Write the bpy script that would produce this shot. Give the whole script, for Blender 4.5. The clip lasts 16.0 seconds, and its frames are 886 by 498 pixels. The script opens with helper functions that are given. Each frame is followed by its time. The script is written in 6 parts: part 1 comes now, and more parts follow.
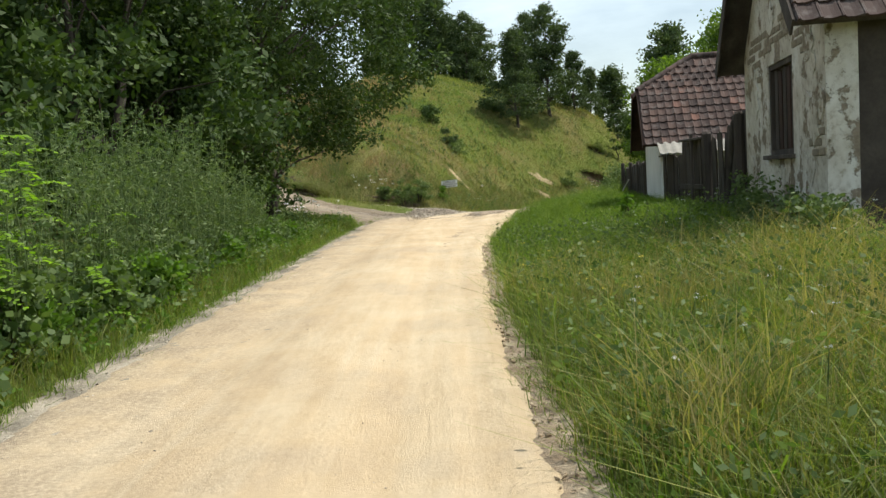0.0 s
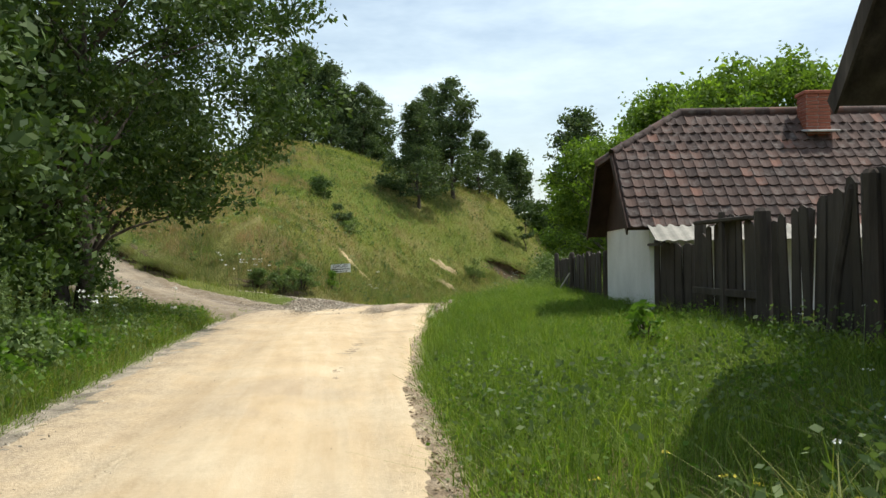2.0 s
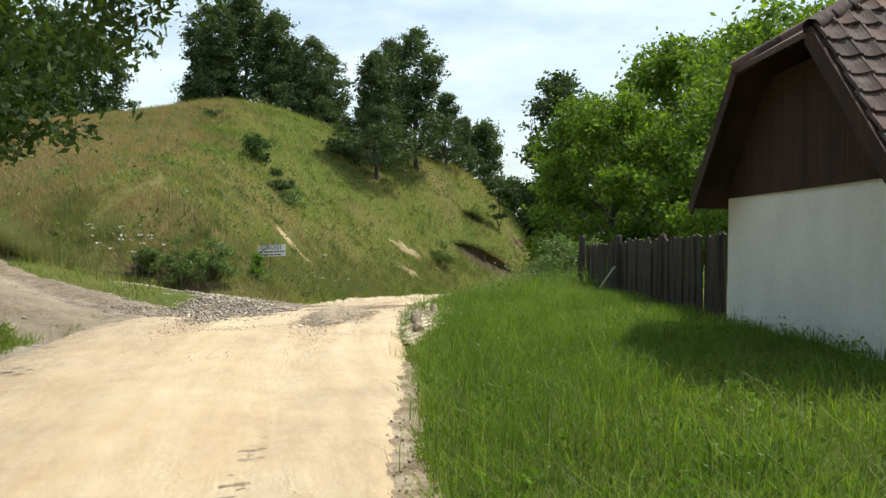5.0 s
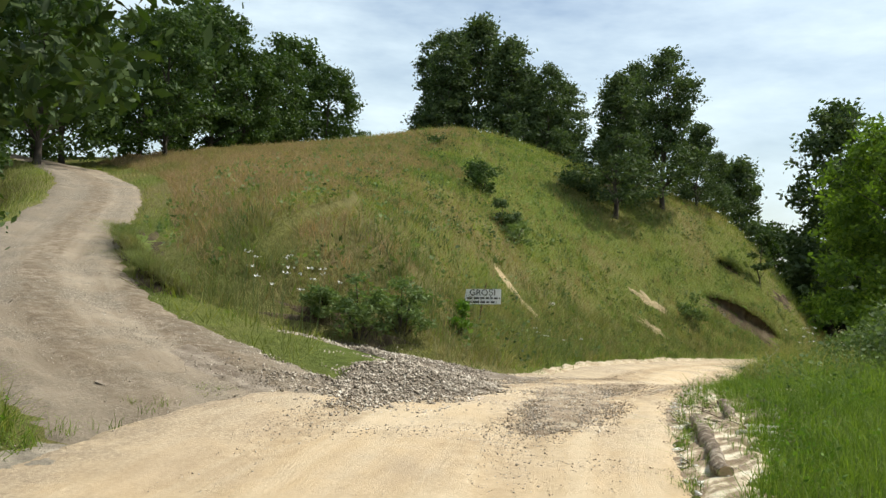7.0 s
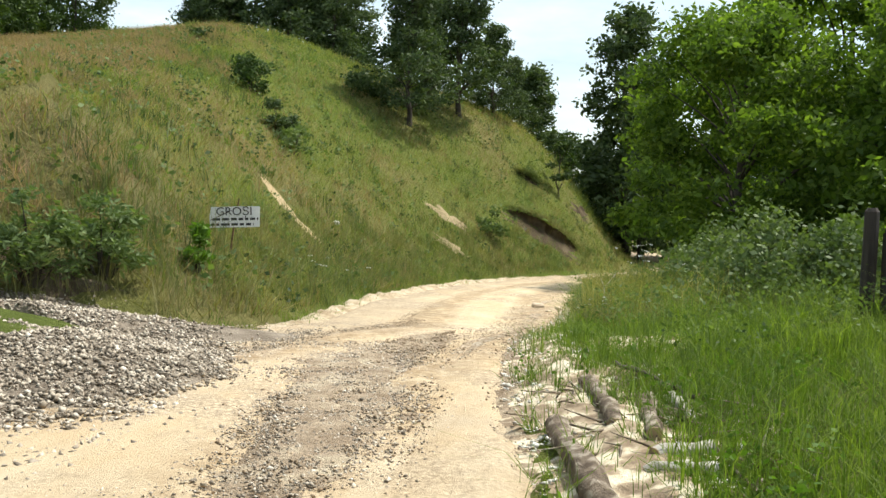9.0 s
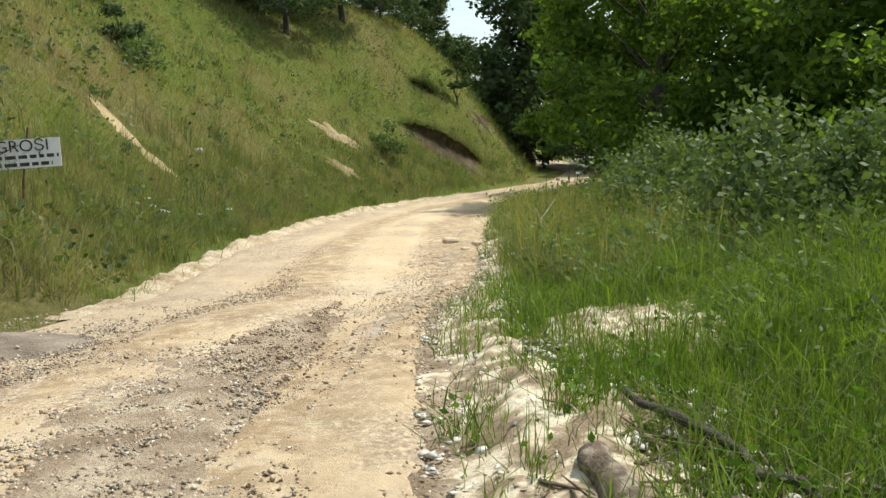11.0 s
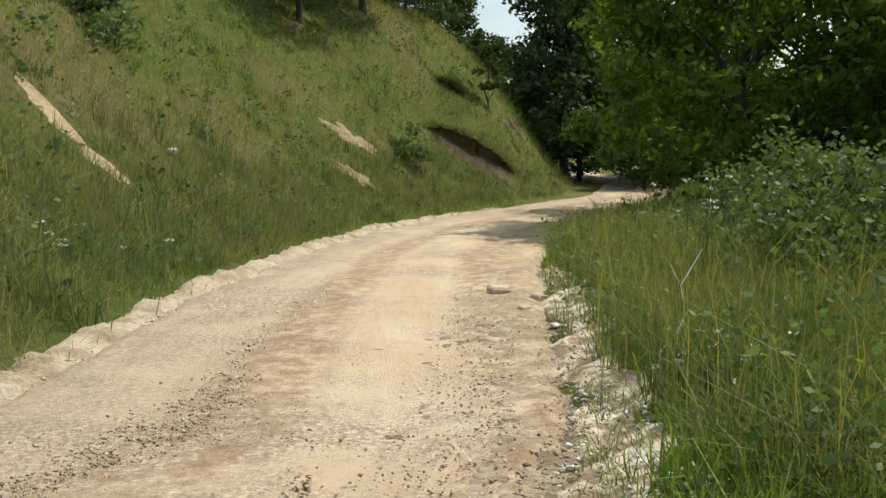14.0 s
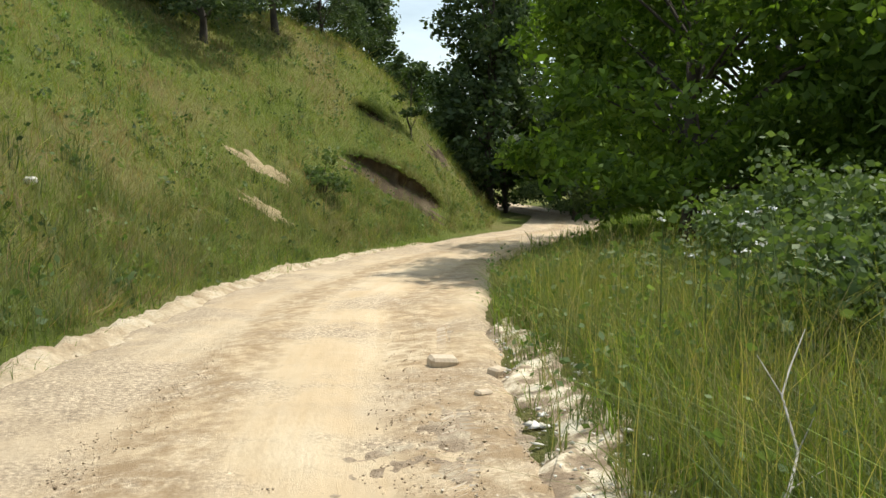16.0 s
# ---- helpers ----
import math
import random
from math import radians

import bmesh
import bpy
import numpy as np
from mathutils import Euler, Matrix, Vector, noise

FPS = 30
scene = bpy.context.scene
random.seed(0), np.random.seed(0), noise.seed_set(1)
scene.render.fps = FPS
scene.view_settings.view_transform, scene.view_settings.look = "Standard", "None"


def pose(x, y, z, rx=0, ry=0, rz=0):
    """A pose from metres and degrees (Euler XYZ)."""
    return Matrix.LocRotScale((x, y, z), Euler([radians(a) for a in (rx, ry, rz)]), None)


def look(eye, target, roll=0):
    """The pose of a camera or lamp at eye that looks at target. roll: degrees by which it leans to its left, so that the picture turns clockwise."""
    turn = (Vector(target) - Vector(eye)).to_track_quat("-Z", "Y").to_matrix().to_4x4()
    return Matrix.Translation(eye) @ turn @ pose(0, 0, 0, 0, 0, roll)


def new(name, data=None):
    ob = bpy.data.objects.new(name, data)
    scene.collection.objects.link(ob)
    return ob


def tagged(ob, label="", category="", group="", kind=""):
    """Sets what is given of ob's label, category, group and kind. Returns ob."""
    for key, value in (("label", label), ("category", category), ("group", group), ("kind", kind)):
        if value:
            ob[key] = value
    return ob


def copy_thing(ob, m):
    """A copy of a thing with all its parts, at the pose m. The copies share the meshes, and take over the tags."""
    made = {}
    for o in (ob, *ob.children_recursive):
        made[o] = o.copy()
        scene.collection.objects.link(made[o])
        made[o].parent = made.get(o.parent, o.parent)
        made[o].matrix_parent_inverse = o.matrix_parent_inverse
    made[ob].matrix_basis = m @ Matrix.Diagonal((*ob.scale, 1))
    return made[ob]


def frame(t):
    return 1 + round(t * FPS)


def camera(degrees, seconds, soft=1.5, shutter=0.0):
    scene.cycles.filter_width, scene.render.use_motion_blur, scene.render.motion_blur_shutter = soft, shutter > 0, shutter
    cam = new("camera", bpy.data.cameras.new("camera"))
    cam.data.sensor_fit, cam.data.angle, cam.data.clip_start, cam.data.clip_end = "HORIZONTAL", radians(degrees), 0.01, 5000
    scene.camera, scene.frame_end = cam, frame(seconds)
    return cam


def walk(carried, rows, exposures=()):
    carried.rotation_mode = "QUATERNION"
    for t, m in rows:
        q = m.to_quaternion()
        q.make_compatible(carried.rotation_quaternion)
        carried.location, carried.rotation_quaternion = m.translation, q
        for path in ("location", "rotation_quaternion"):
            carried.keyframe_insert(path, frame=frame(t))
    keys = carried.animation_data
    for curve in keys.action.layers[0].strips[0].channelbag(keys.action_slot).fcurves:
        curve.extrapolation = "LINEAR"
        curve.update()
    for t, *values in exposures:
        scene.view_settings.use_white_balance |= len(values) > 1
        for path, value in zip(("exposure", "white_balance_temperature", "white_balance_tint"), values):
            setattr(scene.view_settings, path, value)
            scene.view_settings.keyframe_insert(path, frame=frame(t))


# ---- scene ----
cam = camera(52.8, 16.0, soft=1.45)
PATH = [
    (0, (0.0, 0.0, 1.6), (-0.006, 1.994, 1.443), -3.3),
    (0.5, (0.016, 2.041, 1.607), (0.074, 4.032, 1.423), -1.3),
    (1, (0.015, 4.242, 1.618), (0.158, 6.229, 1.44), -1.6),
    (1.5, (-0.024, 6.188, 1.627), (0.192, 8.175, 1.549), -0.4),
    (2, (-0.072, 8.201, 1.626), (0.18, 10.185, 1.65), -0.7),
    (2.5, (-0.019, 9.988, 1.621), (0.217, 11.973, 1.678), 0.9),
    (3, (0.099, 11.911, 1.618), (0.387, 13.889, 1.663), 2.7),
    (3.2, (0.122, 12.632, 1.616), (0.44, 14.606, 1.666), 1.7),
    (5.3, (0.672, 19.365, 1.658), (1.029, 21.333, 1.621), 0.5),
    (5.5, (0.694, 20.21, 1.666), (0.935, 22.195, 1.617), 1.3),
    (6, (0.766, 22.132, 1.687), (0.816, 24.13, 1.616), -0.2),
    (6.5, (0.814, 23.538, 1.706), (0.755, 25.537, 1.739), -0.2),
    (7, (0.953, 24.848, 1.713), (0.801, 26.841, 1.776), 3.4),
    (7.5, (1.124, 26.2, 1.704), (1.122, 28.2, 1.741), 1.8),
    (8, (1.265, 27.571, 1.692), (1.312, 29.57, 1.697), 1.2),
    (8.5, (1.377, 28.723, 1.684), (1.483, 30.72, 1.683), 1.4),
    (9, (1.522, 29.945, 1.67), (1.833, 31.919, 1.57), 2.2),
    (9.5, (1.662, 30.905, 1.663), (2.104, 32.85, 1.522), -0.5),
    (10, (1.841, 31.866, 1.661), (2.323, 33.797, 1.471), 0.7),
    (10.2, (1.936, 32.233, 1.659), (2.428, 34.16, 1.451), 0.2),
    (12.5, (2.949, 36.243, 1.56), (3.481, 38.132, 1.173), -1.3),
    (13, (3.02, 36.953, 1.526), (3.492, 38.857, 1.133), -3.2),
    (13.5, (3.102, 37.569, 1.505), (3.479, 39.493, 1.112), -2.3),
    (14, (3.274, 38.257, 1.5), (3.762, 40.178, 1.23), 0.5),
    (14.5, (3.434, 38.888, 1.471), (4.043, 40.778, 1.23), 3.9),
    (15, (3.617, 39.542, 1.436), (4.355, 41.39, 1.241), 1.4),
    (15.5, (3.728, 40.179, 1.399), (4.493, 42.016, 1.197), 0.0),
    (16, (3.901, 40.857, 1.369), (4.561, 42.734, 1.171), 0.4),
]
walk(cam, [(t, look(eye, target, roll)) for t, eye, target, roll in PATH], [(0.0, 0.08), (1.0, 0.06), (3.0, 0.2), (5.5, 0.2), (7.0, 0.06), (9.0, 0.34), (10.0, 0.3), (12.5, -0.13), (14.5, -0.17), (15.4, -0.03), (16.0, 0.14)])

# ---- world and sun ----
SUN_EL, SUN_AZ = radians(60), radians(68)  # height, and bearing from +y towards +x
world = bpy.data.worlds.new("sky")
scene.world = world
world.use_nodes = True
wn = world.node_tree
bg = wn.nodes["Background"]
sky = wn.nodes.new("ShaderNodeTexSky")
sky.sky_type, sky.sun_disc = "NISHITA", False
sky.sun_elevation, sky.sun_rotation = SUN_EL, SUN_AZ
sky.air_density, sky.dust_density, sky.ozone_density = 1.2, 1.5, 0.8
tc = wn.nodes.new("ShaderNodeTexCoord")
mp = wn.nodes.new("ShaderNodeMapping")
mp.inputs["Scale"].default_value = (1.2, 1.2, 4.0)
cl = wn.nodes.new("ShaderNodeTexNoise")
cl.inputs["Scale"].default_value, cl.inputs["Detail"].default_value, cl.inputs["Roughness"].default_value = 2.2, 6.0, 0.6
cr = wn.nodes.new("ShaderNodeValToRGB")
cr.color_ramp.elements[0].position, cr.color_ramp.elements[1].position = 0.30, 0.72
mx = wn.nodes.new("ShaderNodeMix")
mx.data_type = "RGBA"
mx.inputs[7].default_value = (7.6, 8.9, 9.4, 1)
wn.links.new(tc.outputs["Generated"], mp.inputs["Vector"])
wn.links.new(mp.outputs["Vector"], cl.inputs["Vector"])
wn.links.new(cl.outputs["Fac"], cr.inputs["Fac"])
wn.links.new(cr.outputs["Color"], mx.inputs[0])
wn.links.new(sky.outputs["Color"], mx.inputs[6])
wn.links.new(mx.outputs[2], bg.inputs["Color"])
bg.inputs["Strength"].default_value = 0.125
sun = new("sun", bpy.data.lights.new("sun", "SUN"))
sun.data.energy, sun.data.angle, sun.data.color = 4.95, radians(0.55), (1.0, 0.95, 0.86)
to_sun = Vector((math.sin(SUN_AZ) * math.cos(SUN_EL), math.cos(SUN_AZ) * math.cos(SUN_EL), math.sin(SUN_EL)))
sun.matrix_world = look(to_sun * 50, (0, 0, 0))

# ---- materials ----
def mat(name, rough=0.9, metal=0.0, spec=0.3):
    m = bpy.data.materials.new(name)
    m.use_nodes = True
    nt = m.node_tree
    b = nt.nodes["Principled BSDF"]
    b.inputs["Roughness"].default_value = rough
    b.inputs["Metallic"].default_value = metal
    b.inputs["Specular IOR Level"].default_value = spec
    return m, nt, b


def node(nt, kind, **inputs):
    n = nt.nodes.new(kind)
    for k, v in inputs.items():
        n.inputs[k.replace("_", " ")].default_value = v
    return n


def coords(nt):
    return nt.nodes.new("ShaderNodeTexCoord").outputs["Object"]


def noise_tex(nt, vec, scale, detail=4.0, rough=0.55):
    n = node(nt, "ShaderNodeTexNoise", Scale=scale, Detail=detail, Roughness=rough)
    nt.links.new(vec, n.inputs["Vector"])
    return n.outputs["Fac"]


def ramp(nt, fac, stops):
    r = nt.nodes.new("ShaderNodeValToRGB")
    e = r.color_ramp.elements
    while len(e) < len(stops):
        e.new(0.5)
    for el, (p, c) in zip(e, stops):
        el.position, el.color = p, (*c, 1)
    nt.links.new(fac, r.inputs["Fac"])
    return r.outputs["Color"]


def mixc(nt, fac, a, b, mode="MIX"):
    m = nt.nodes.new("ShaderNodeMix")
    m.data_type, m.blend_type = "RGBA", mode
    for sock, v in ((m.inputs[0], fac), (m.inputs[6], a), (m.inputs[7], b)):
        if isinstance(v, (int, float)):
            sock.default_value = v
        elif isinstance(v, tuple):
            sock.default_value = (*v, 1)
        else:
            nt.links.new(v, sock)
    return m.outputs[2]


def bump(nt, b, height, strength=0.4, dist=0.02):
    n = node(nt, "ShaderNodeBump", Strength=strength, Distance=dist)
    nt.links.new(height, n.inputs["Height"])
    nt.links.new(n.outputs["Normal"], b.inputs["Normal"])


def two_scale(name, stops, big=0.8, small=14.0, rough=0.9, bump_s=0.4, dist=0.01, fine=0.5, spec=0.3, stretch=None):
    """A plain rough material whose colour varies at two scales, with a fine relief."""
    m, nt, b = mat(name, rough, spec=spec)
    v = coords(nt)
    if stretch:
        mp = nt.nodes.new("ShaderNodeMapping")
        mp.inputs["Scale"].default_value = stretch
        nt.links.new(v, mp.inputs["Vector"])
        v = mp.outputs["Vector"]
    c1 = ramp(nt, noise_tex(nt, v, big), stops)
    f = noise_tex(nt, v, small, 6.0, 0.65)
    c2 = ramp(nt, f, [(0.25, (0.55, 0.55, 0.55)), (0.75, (1.25, 1.25, 1.25))])
    nt.links.new(mixc(nt, fine, c1, c2, "MULTIPLY"), b.inputs["Base Color"])
    bump(nt, b, f, bump_s, dist)
    return m


def leaf_mat(name, dark, light, trans=0.25, rough=0.62):
    """Leaves: each one a little different, with light coming through."""
    m, nt, b = mat(name, rough, spec=0.22)
    g = nt.nodes.new("ShaderNodeNewGeometry")
    c = ramp(nt, g.outputs["Random Per Island"], [(0.0, dark), (0.7, tuple((p + q) / 2 for p, q in zip(dark, light))), (1.0, light)])
    big = ramp(nt, noise_tex(nt, coords(nt), 0.6, 3.0), [(0.3, (0.75, 0.8, 0.75)), (0.7, (1.2, 1.15, 1.0))])
    col = mixc(nt, 1.0, c, big, "MULTIPLY")
    nt.links.new(col, b.inputs["Base Color"])
    t = nt.nodes.new("ShaderNodeBsdfTranslucent")
    nt.links.new(mixc(nt, 1.0, col, (1.3, 1.5, 0.5), "MULTIPLY"), t.inputs["Color"])
    ms = nt.nodes.new("ShaderNodeMixShader")
    ms.inputs[0].default_value = trans
    out = nt.nodes["Material Output"]
    nt.links.new(b.outputs[0], ms.inputs[1])
    nt.links.new(t.outputs[0], ms.inputs[2])
    nt.links.new(ms.outputs[0], out.inputs["Surface"])
    return m


def meadow_mat(name, stops, trans=0.35, scale=0.22, rnd=0.25):
    """Hill grass: colour drifts from patch to patch over the slope, each blade a little different."""
    m, nt, b = mat(name, 0.7, spec=0.2)
    g = nt.nodes.new("ShaderNodeNewGeometry")
    pos = g.outputs["Position"]
    drift = noise_tex(nt, pos, scale, 5.0, 0.62)
    c = ramp(nt, drift, stops)
    tuft = ramp(nt, noise_tex(nt, pos, 1.7, 4.0, 0.7), [(0.3, (0.62, 0.66, 0.6)), (0.55, (1.0, 1.0, 1.0)), (0.75, (1.28, 1.22, 1.1))])
    blade = ramp(nt, g.outputs["Random Per Island"], [(0.0, (1 - rnd, 1 - rnd, 1 - rnd)), (1.0, (1 + rnd, 1 + rnd, 1 + rnd))])
    col = mixc(nt, 1.0, mixc(nt, 1.0, c, tuft, "MULTIPLY"), blade, "MULTIPLY")
    nt.links.new(col, b.inputs["Base Color"])
    t = nt.nodes.new("ShaderNodeBsdfTranslucent")
    nt.links.new(mixc(nt, 1.0, col, (1.2, 1.35, 0.6), "MULTIPLY"), t.inputs["Color"])
    ms = nt.nodes.new("ShaderNodeMixShader")
    ms.inputs[0].default_value = trans
    nt.links.new(b.outputs[0], ms.inputs[1])
    nt.links.new(t.outputs[0], ms.inputs[2])
    nt.links.new(ms.outputs[0], nt.nodes["Material Output"].inputs["Surface"])
    return m


HILLGRASS = meadow_mat("hill_meadow", [(0.30, (0.120, 0.180, 0.032)), (0.42, (0.195, 0.235, 0.052)), (0.51, (0.275, 0.265, 0.085)), (0.59, (0.290, 0.220, 0.110)), (0.70, (0.170, 0.205, 0.048))])
HILLFRESH = meadow_mat("hill_fresh_grass", [(0.32, (0.100, 0.160, 0.030)), (0.5, (0.170, 0.235, 0.045)), (0.68, (0.240, 0.260, 0.075))], 0.4, 0.35)
FOOTGRASS = meadow_mat("hill_foot_grass", [(0.32, (0.105, 0.140, 0.050)), (0.48, (0.165, 0.190, 0.072)), (0.60, (0.235, 0.210, 0.100)), (0.70, (0.130, 0.165, 0.055))], 0.35, 0.5)
RUSTMEADOW = meadow_mat("rusty_meadow", [(0.32, (0.215, 0.195, 0.080)), (0.46, (0.310, 0.215, 0.125)), (0.58, (0.380, 0.245, 0.165)), (0.70, (0.255, 0.205, 0.100))], 0.35, 0.3)
OAK = leaf_mat("oak_leaf", (0.034, 0.058, 0.024), (0.118, 0.158, 0.070), 0.26)
WALNUT = leaf_mat("walnut_leaf", (0.058, 0.102, 0.018), (0.200, 0.285, 0.052), 0.45)
LOCUST = leaf_mat("locust_leaf", (0.030, 0.058, 0.017), (0.086, 0.132, 0.034), 0.24)
BRAMBLE = leaf_mat("bramble_leaf", (0.080, 0.120, 0.045), (0.190, 0.240, 0.115), 0.3)
WEED = leaf_mat("weed_leaf", (0.090, 0.140, 0.055), (0.210, 0.270, 0.125), 0.32)
NETTLE = leaf_mat("dark_bramble_leaf", (0.055, 0.095, 0.030), (0.150, 0.205, 0.080), 0.3)
YOUNG = leaf_mat("young_locust_leaf", (0.150, 0.270, 0.030), (0.260, 0.400, 0.060), 0.5)
LUSH = leaf_mat("lush_leaf", (0.075, 0.145, 0.022), (0.150, 0.250, 0.045), 0.4)
GRASS = leaf_mat("grass_blade", (0.072, 0.122, 0.020), (0.235, 0.305, 0.070), 0.4)
MEADOW = leaf_mat("meadow_blade", (0.105, 0.130, 0.032), (0.270, 0.275, 0.090), 0.38)
STRAW = leaf_mat("straw_blade", (0.270, 0.215, 0.100), (0.460, 0.380, 0.200), 0.4)
PETAL = two_scale("white_petal", [(0.3, (0.72, 0.72, 0.66)), (0.7, (0.8, 0.8, 0.76))], 3, 30, 0.7)
YELLOW = two_scale("yellow_petal", [(0.3, (0.55, 0.45, 0.04)), (0.7, (0.65, 0.55, 0.08))], 3, 30, 0.7)
BARK = two_scale("bark", [(0.3, (0.045, 0.036, 0.028)), (0.7, (0.10, 0.085, 0.066))], 2, 22, 0.95, 0.8, 0.03)
LOGBARK = two_scale("log_bark", [(0.34, (0.11, 0.080, 0.055)), (0.5, (0.22, 0.170, 0.120)), (0.58, (0.40, 0.34, 0.26)), (0.72, (0.46, 0.41, 0.33))], 9, 40, 0.95, 1.0, 0.03)
CUTWOOD = two_scale("cut_wood", [(0.3, (0.34, 0.25, 0.15)), (0.7, (0.46, 0.36, 0.23))], 8, 50, 0.9)
PALEWOOD = two_scale("pale_dead_wood", [(0.3, (0.36, 0.33, 0.28)), (0.7, (0.55, 0.52, 0.46))], 4, 40, 0.9)
OLDWOOD = two_scale("weathered_plank", [(0.3, (0.040, 0.032, 0.027)), (0.55, (0.075, 0.062, 0.052)), (0.75, (0.125, 0.108, 0.092))], 3, 30, 0.95, 0.6, 0.01, 0.7, stretch=(1, 1, 0.12))
DARKWOOD = two_scale("dark_gable_board", [(0.3, (0.030, 0.016, 0.012)), (0.7, (0.060, 0.032, 0.024))], 3, 25, 0.9, 0.5, 0.01, 0.6, stretch=(1, 1, 0.15))
WHITEWASH = two_scale("whitewash", [(0.3, (0.68, 0.69, 0.68)), (0.7, (0.80, 0.81, 0.80))], 1.2, 18, 0.95, 0.3, 0.006, 0.25)
PLINTH = two_scale("grey_plinth", [(0.3, (0.16, 0.16, 0.17)), (0.7, (0.26, 0.26, 0.26))], 2, 25, 0.95)
ADOBE = two_scale("bare_adobe", [(0.3, (0.17, 0.14, 0.105)), (0.55, (0.26, 0.22, 0.165)), (0.75, (0.34, 0.295, 0.225))], 2.5, 22, 0.98, 0.8, 0.03, 0.7)
ADOBEB = two_scale("adobe_brick", [(0.3, (0.20, 0.165, 0.12)), (0.7, (0.36, 0.31, 0.235))], 3, 25, 0.98, 0.8, 0.02, 0.7)
# dark plank tone, deepened so the side wall's shade is in the colour
SHADED_SIDING = two_scale("dark_shaded_side_wall", [(0.3, (0.040, 0.032, 0.026)), (0.7, (0.085, 0.070, 0.056))], 2, 20, 0.95, 0.6, 0.02)
BRICKRED = two_scale("red_chimney_brick", [(0.3, (0.24, 0.075, 0.045)), (0.7, (0.36, 0.125, 0.08))], 4, 30, 0.9, 0.5, 0.01)
MORTAR = two_scale("pale_mortar", [(0.3, (0.34, 0.32, 0.30)), (0.7, (0.5, 0.47, 0.44))], 4, 30, 0.95)
FIBRE = two_scale("grey_corrugated_sheet", [(0.3, (0.22, 0.21, 0.18)), (0.7, (0.36, 0.345, 0.30))], 1.5, 18, 0.85, 0.3, 0.005)
SIGNW = two_scale("white_sign_paint", [(0.3, (0.70, 0.71, 0.71)), (0.7, (0.82, 0.82, 0.82))], 4, 40, 0.6, 0.1, 0.002, 0.15)
INK = two_scale("black_sign_paint", [(0.3, (0.03, 0.03, 0.03)), (0.7, (0.07, 0.07, 0.07))], 20, 60, 0.7, 0.1, 0.002)
RUST = two_scale("rusty_iron", [(0.3, (0.09, 0.05, 0.03)), (0.7, (0.17, 0.095, 0.055))], 8, 60, 0.8)
EARTH = two_scale("bare_dark_earth", [(0.3, (0.050, 0.037, 0.024)), (0.55, (0.110, 0.084, 0.054)), (0.75, (0.190, 0.150, 0.100))], 1.5, 18, 1.0, 0.9, 0.05, spec=0.05)


def stone_mat(name, stops):
    m, nt, b = mat(name, 0.95)
    g = nt.nodes.new("ShaderNodeNewGeometry")
    c = ramp(nt, g.outputs["Random Per Island"], stops)
    f = noise_tex(nt, coords(nt), 40, 4)
    nt.links.new(mixc(nt, 0.4, c, ramp(nt, f, [(0.3, (0.6, 0.6, 0.6)), (0.7, (1.2, 1.2, 1.2))]), "MULTIPLY"), b.inputs["Base Color"])
    bump(nt, b, f, 0.4, 0.01)
    return m


GRAVEL = stone_mat("gravel_stone", [(0.0, (0.15, 0.125, 0.095)), (0.4, (0.33, 0.28, 0.215)), (0.8, (0.49, 0.425, 0.335)), (1.0, (0.68, 0.615, 0.51))])
SANDLUMP = stone_mat("sandy_clod", [(0.0, (0.40, 0.31, 0.21)), (0.5, (0.52, 0.42, 0.30)), (1.0, (0.62, 0.54, 0.42))])
CLOD = stone_mat("brown_clod", [(0.0, (0.24, 0.175, 0.112)), (0.5, (0.38, 0.29, 0.19)), (1.0, (0.50, 0.40, 0.28))])
PALESTONE = stone_mat("pale_plaster_rubble", [(0.0, (0.52, 0.49, 0.42)), (0.6, (0.66, 0.63, 0.55)), (1.0, (0.78, 0.76, 0.70))])


def tile_mat():
    m, nt, b = mat("clay_roof_tile", 0.9)
    o = nt.nodes.new("ShaderNodeObjectInfo")
    g = nt.nodes.new("ShaderNodeNewGeometry")
    add = nt.nodes.new("ShaderNodeMath")
    add.operation = "ADD"
    nt.links.new(o.outputs["Random"], add.inputs[0])
    nt.links.new(g.outputs["Random Per Island"], add.inputs[1])
    fr = nt.nodes.new("ShaderNodeMath")
    fr.operation = "FRACT"
    nt.links.new(add.outputs[0], fr.inputs[0])
    c = ramp(nt, fr.outputs[0], [(0.0, (0.040, 0.027, 0.024)), (0.5, (0.070, 0.045, 0.038)), (0.88, (0.100, 0.062, 0.050)), (1.0, (0.17, 0.085, 0.062))])
    v = nt.nodes.new("ShaderNodeNewGeometry").outputs["Position"]
    lich = ramp(nt, noise_tex(nt, v, 5, 5, 0.7), [(0.5, (0, 0, 0)), (0.72, (1, 1, 1))])
    nt.links.new(mixc(nt, lich, c, (0.135, 0.115, 0.105)), b.inputs["Base Color"])
    bump(nt, b, noise_tex(nt, v, 40), 0.4, 0.01)
    return m


TILE = tile_mat()


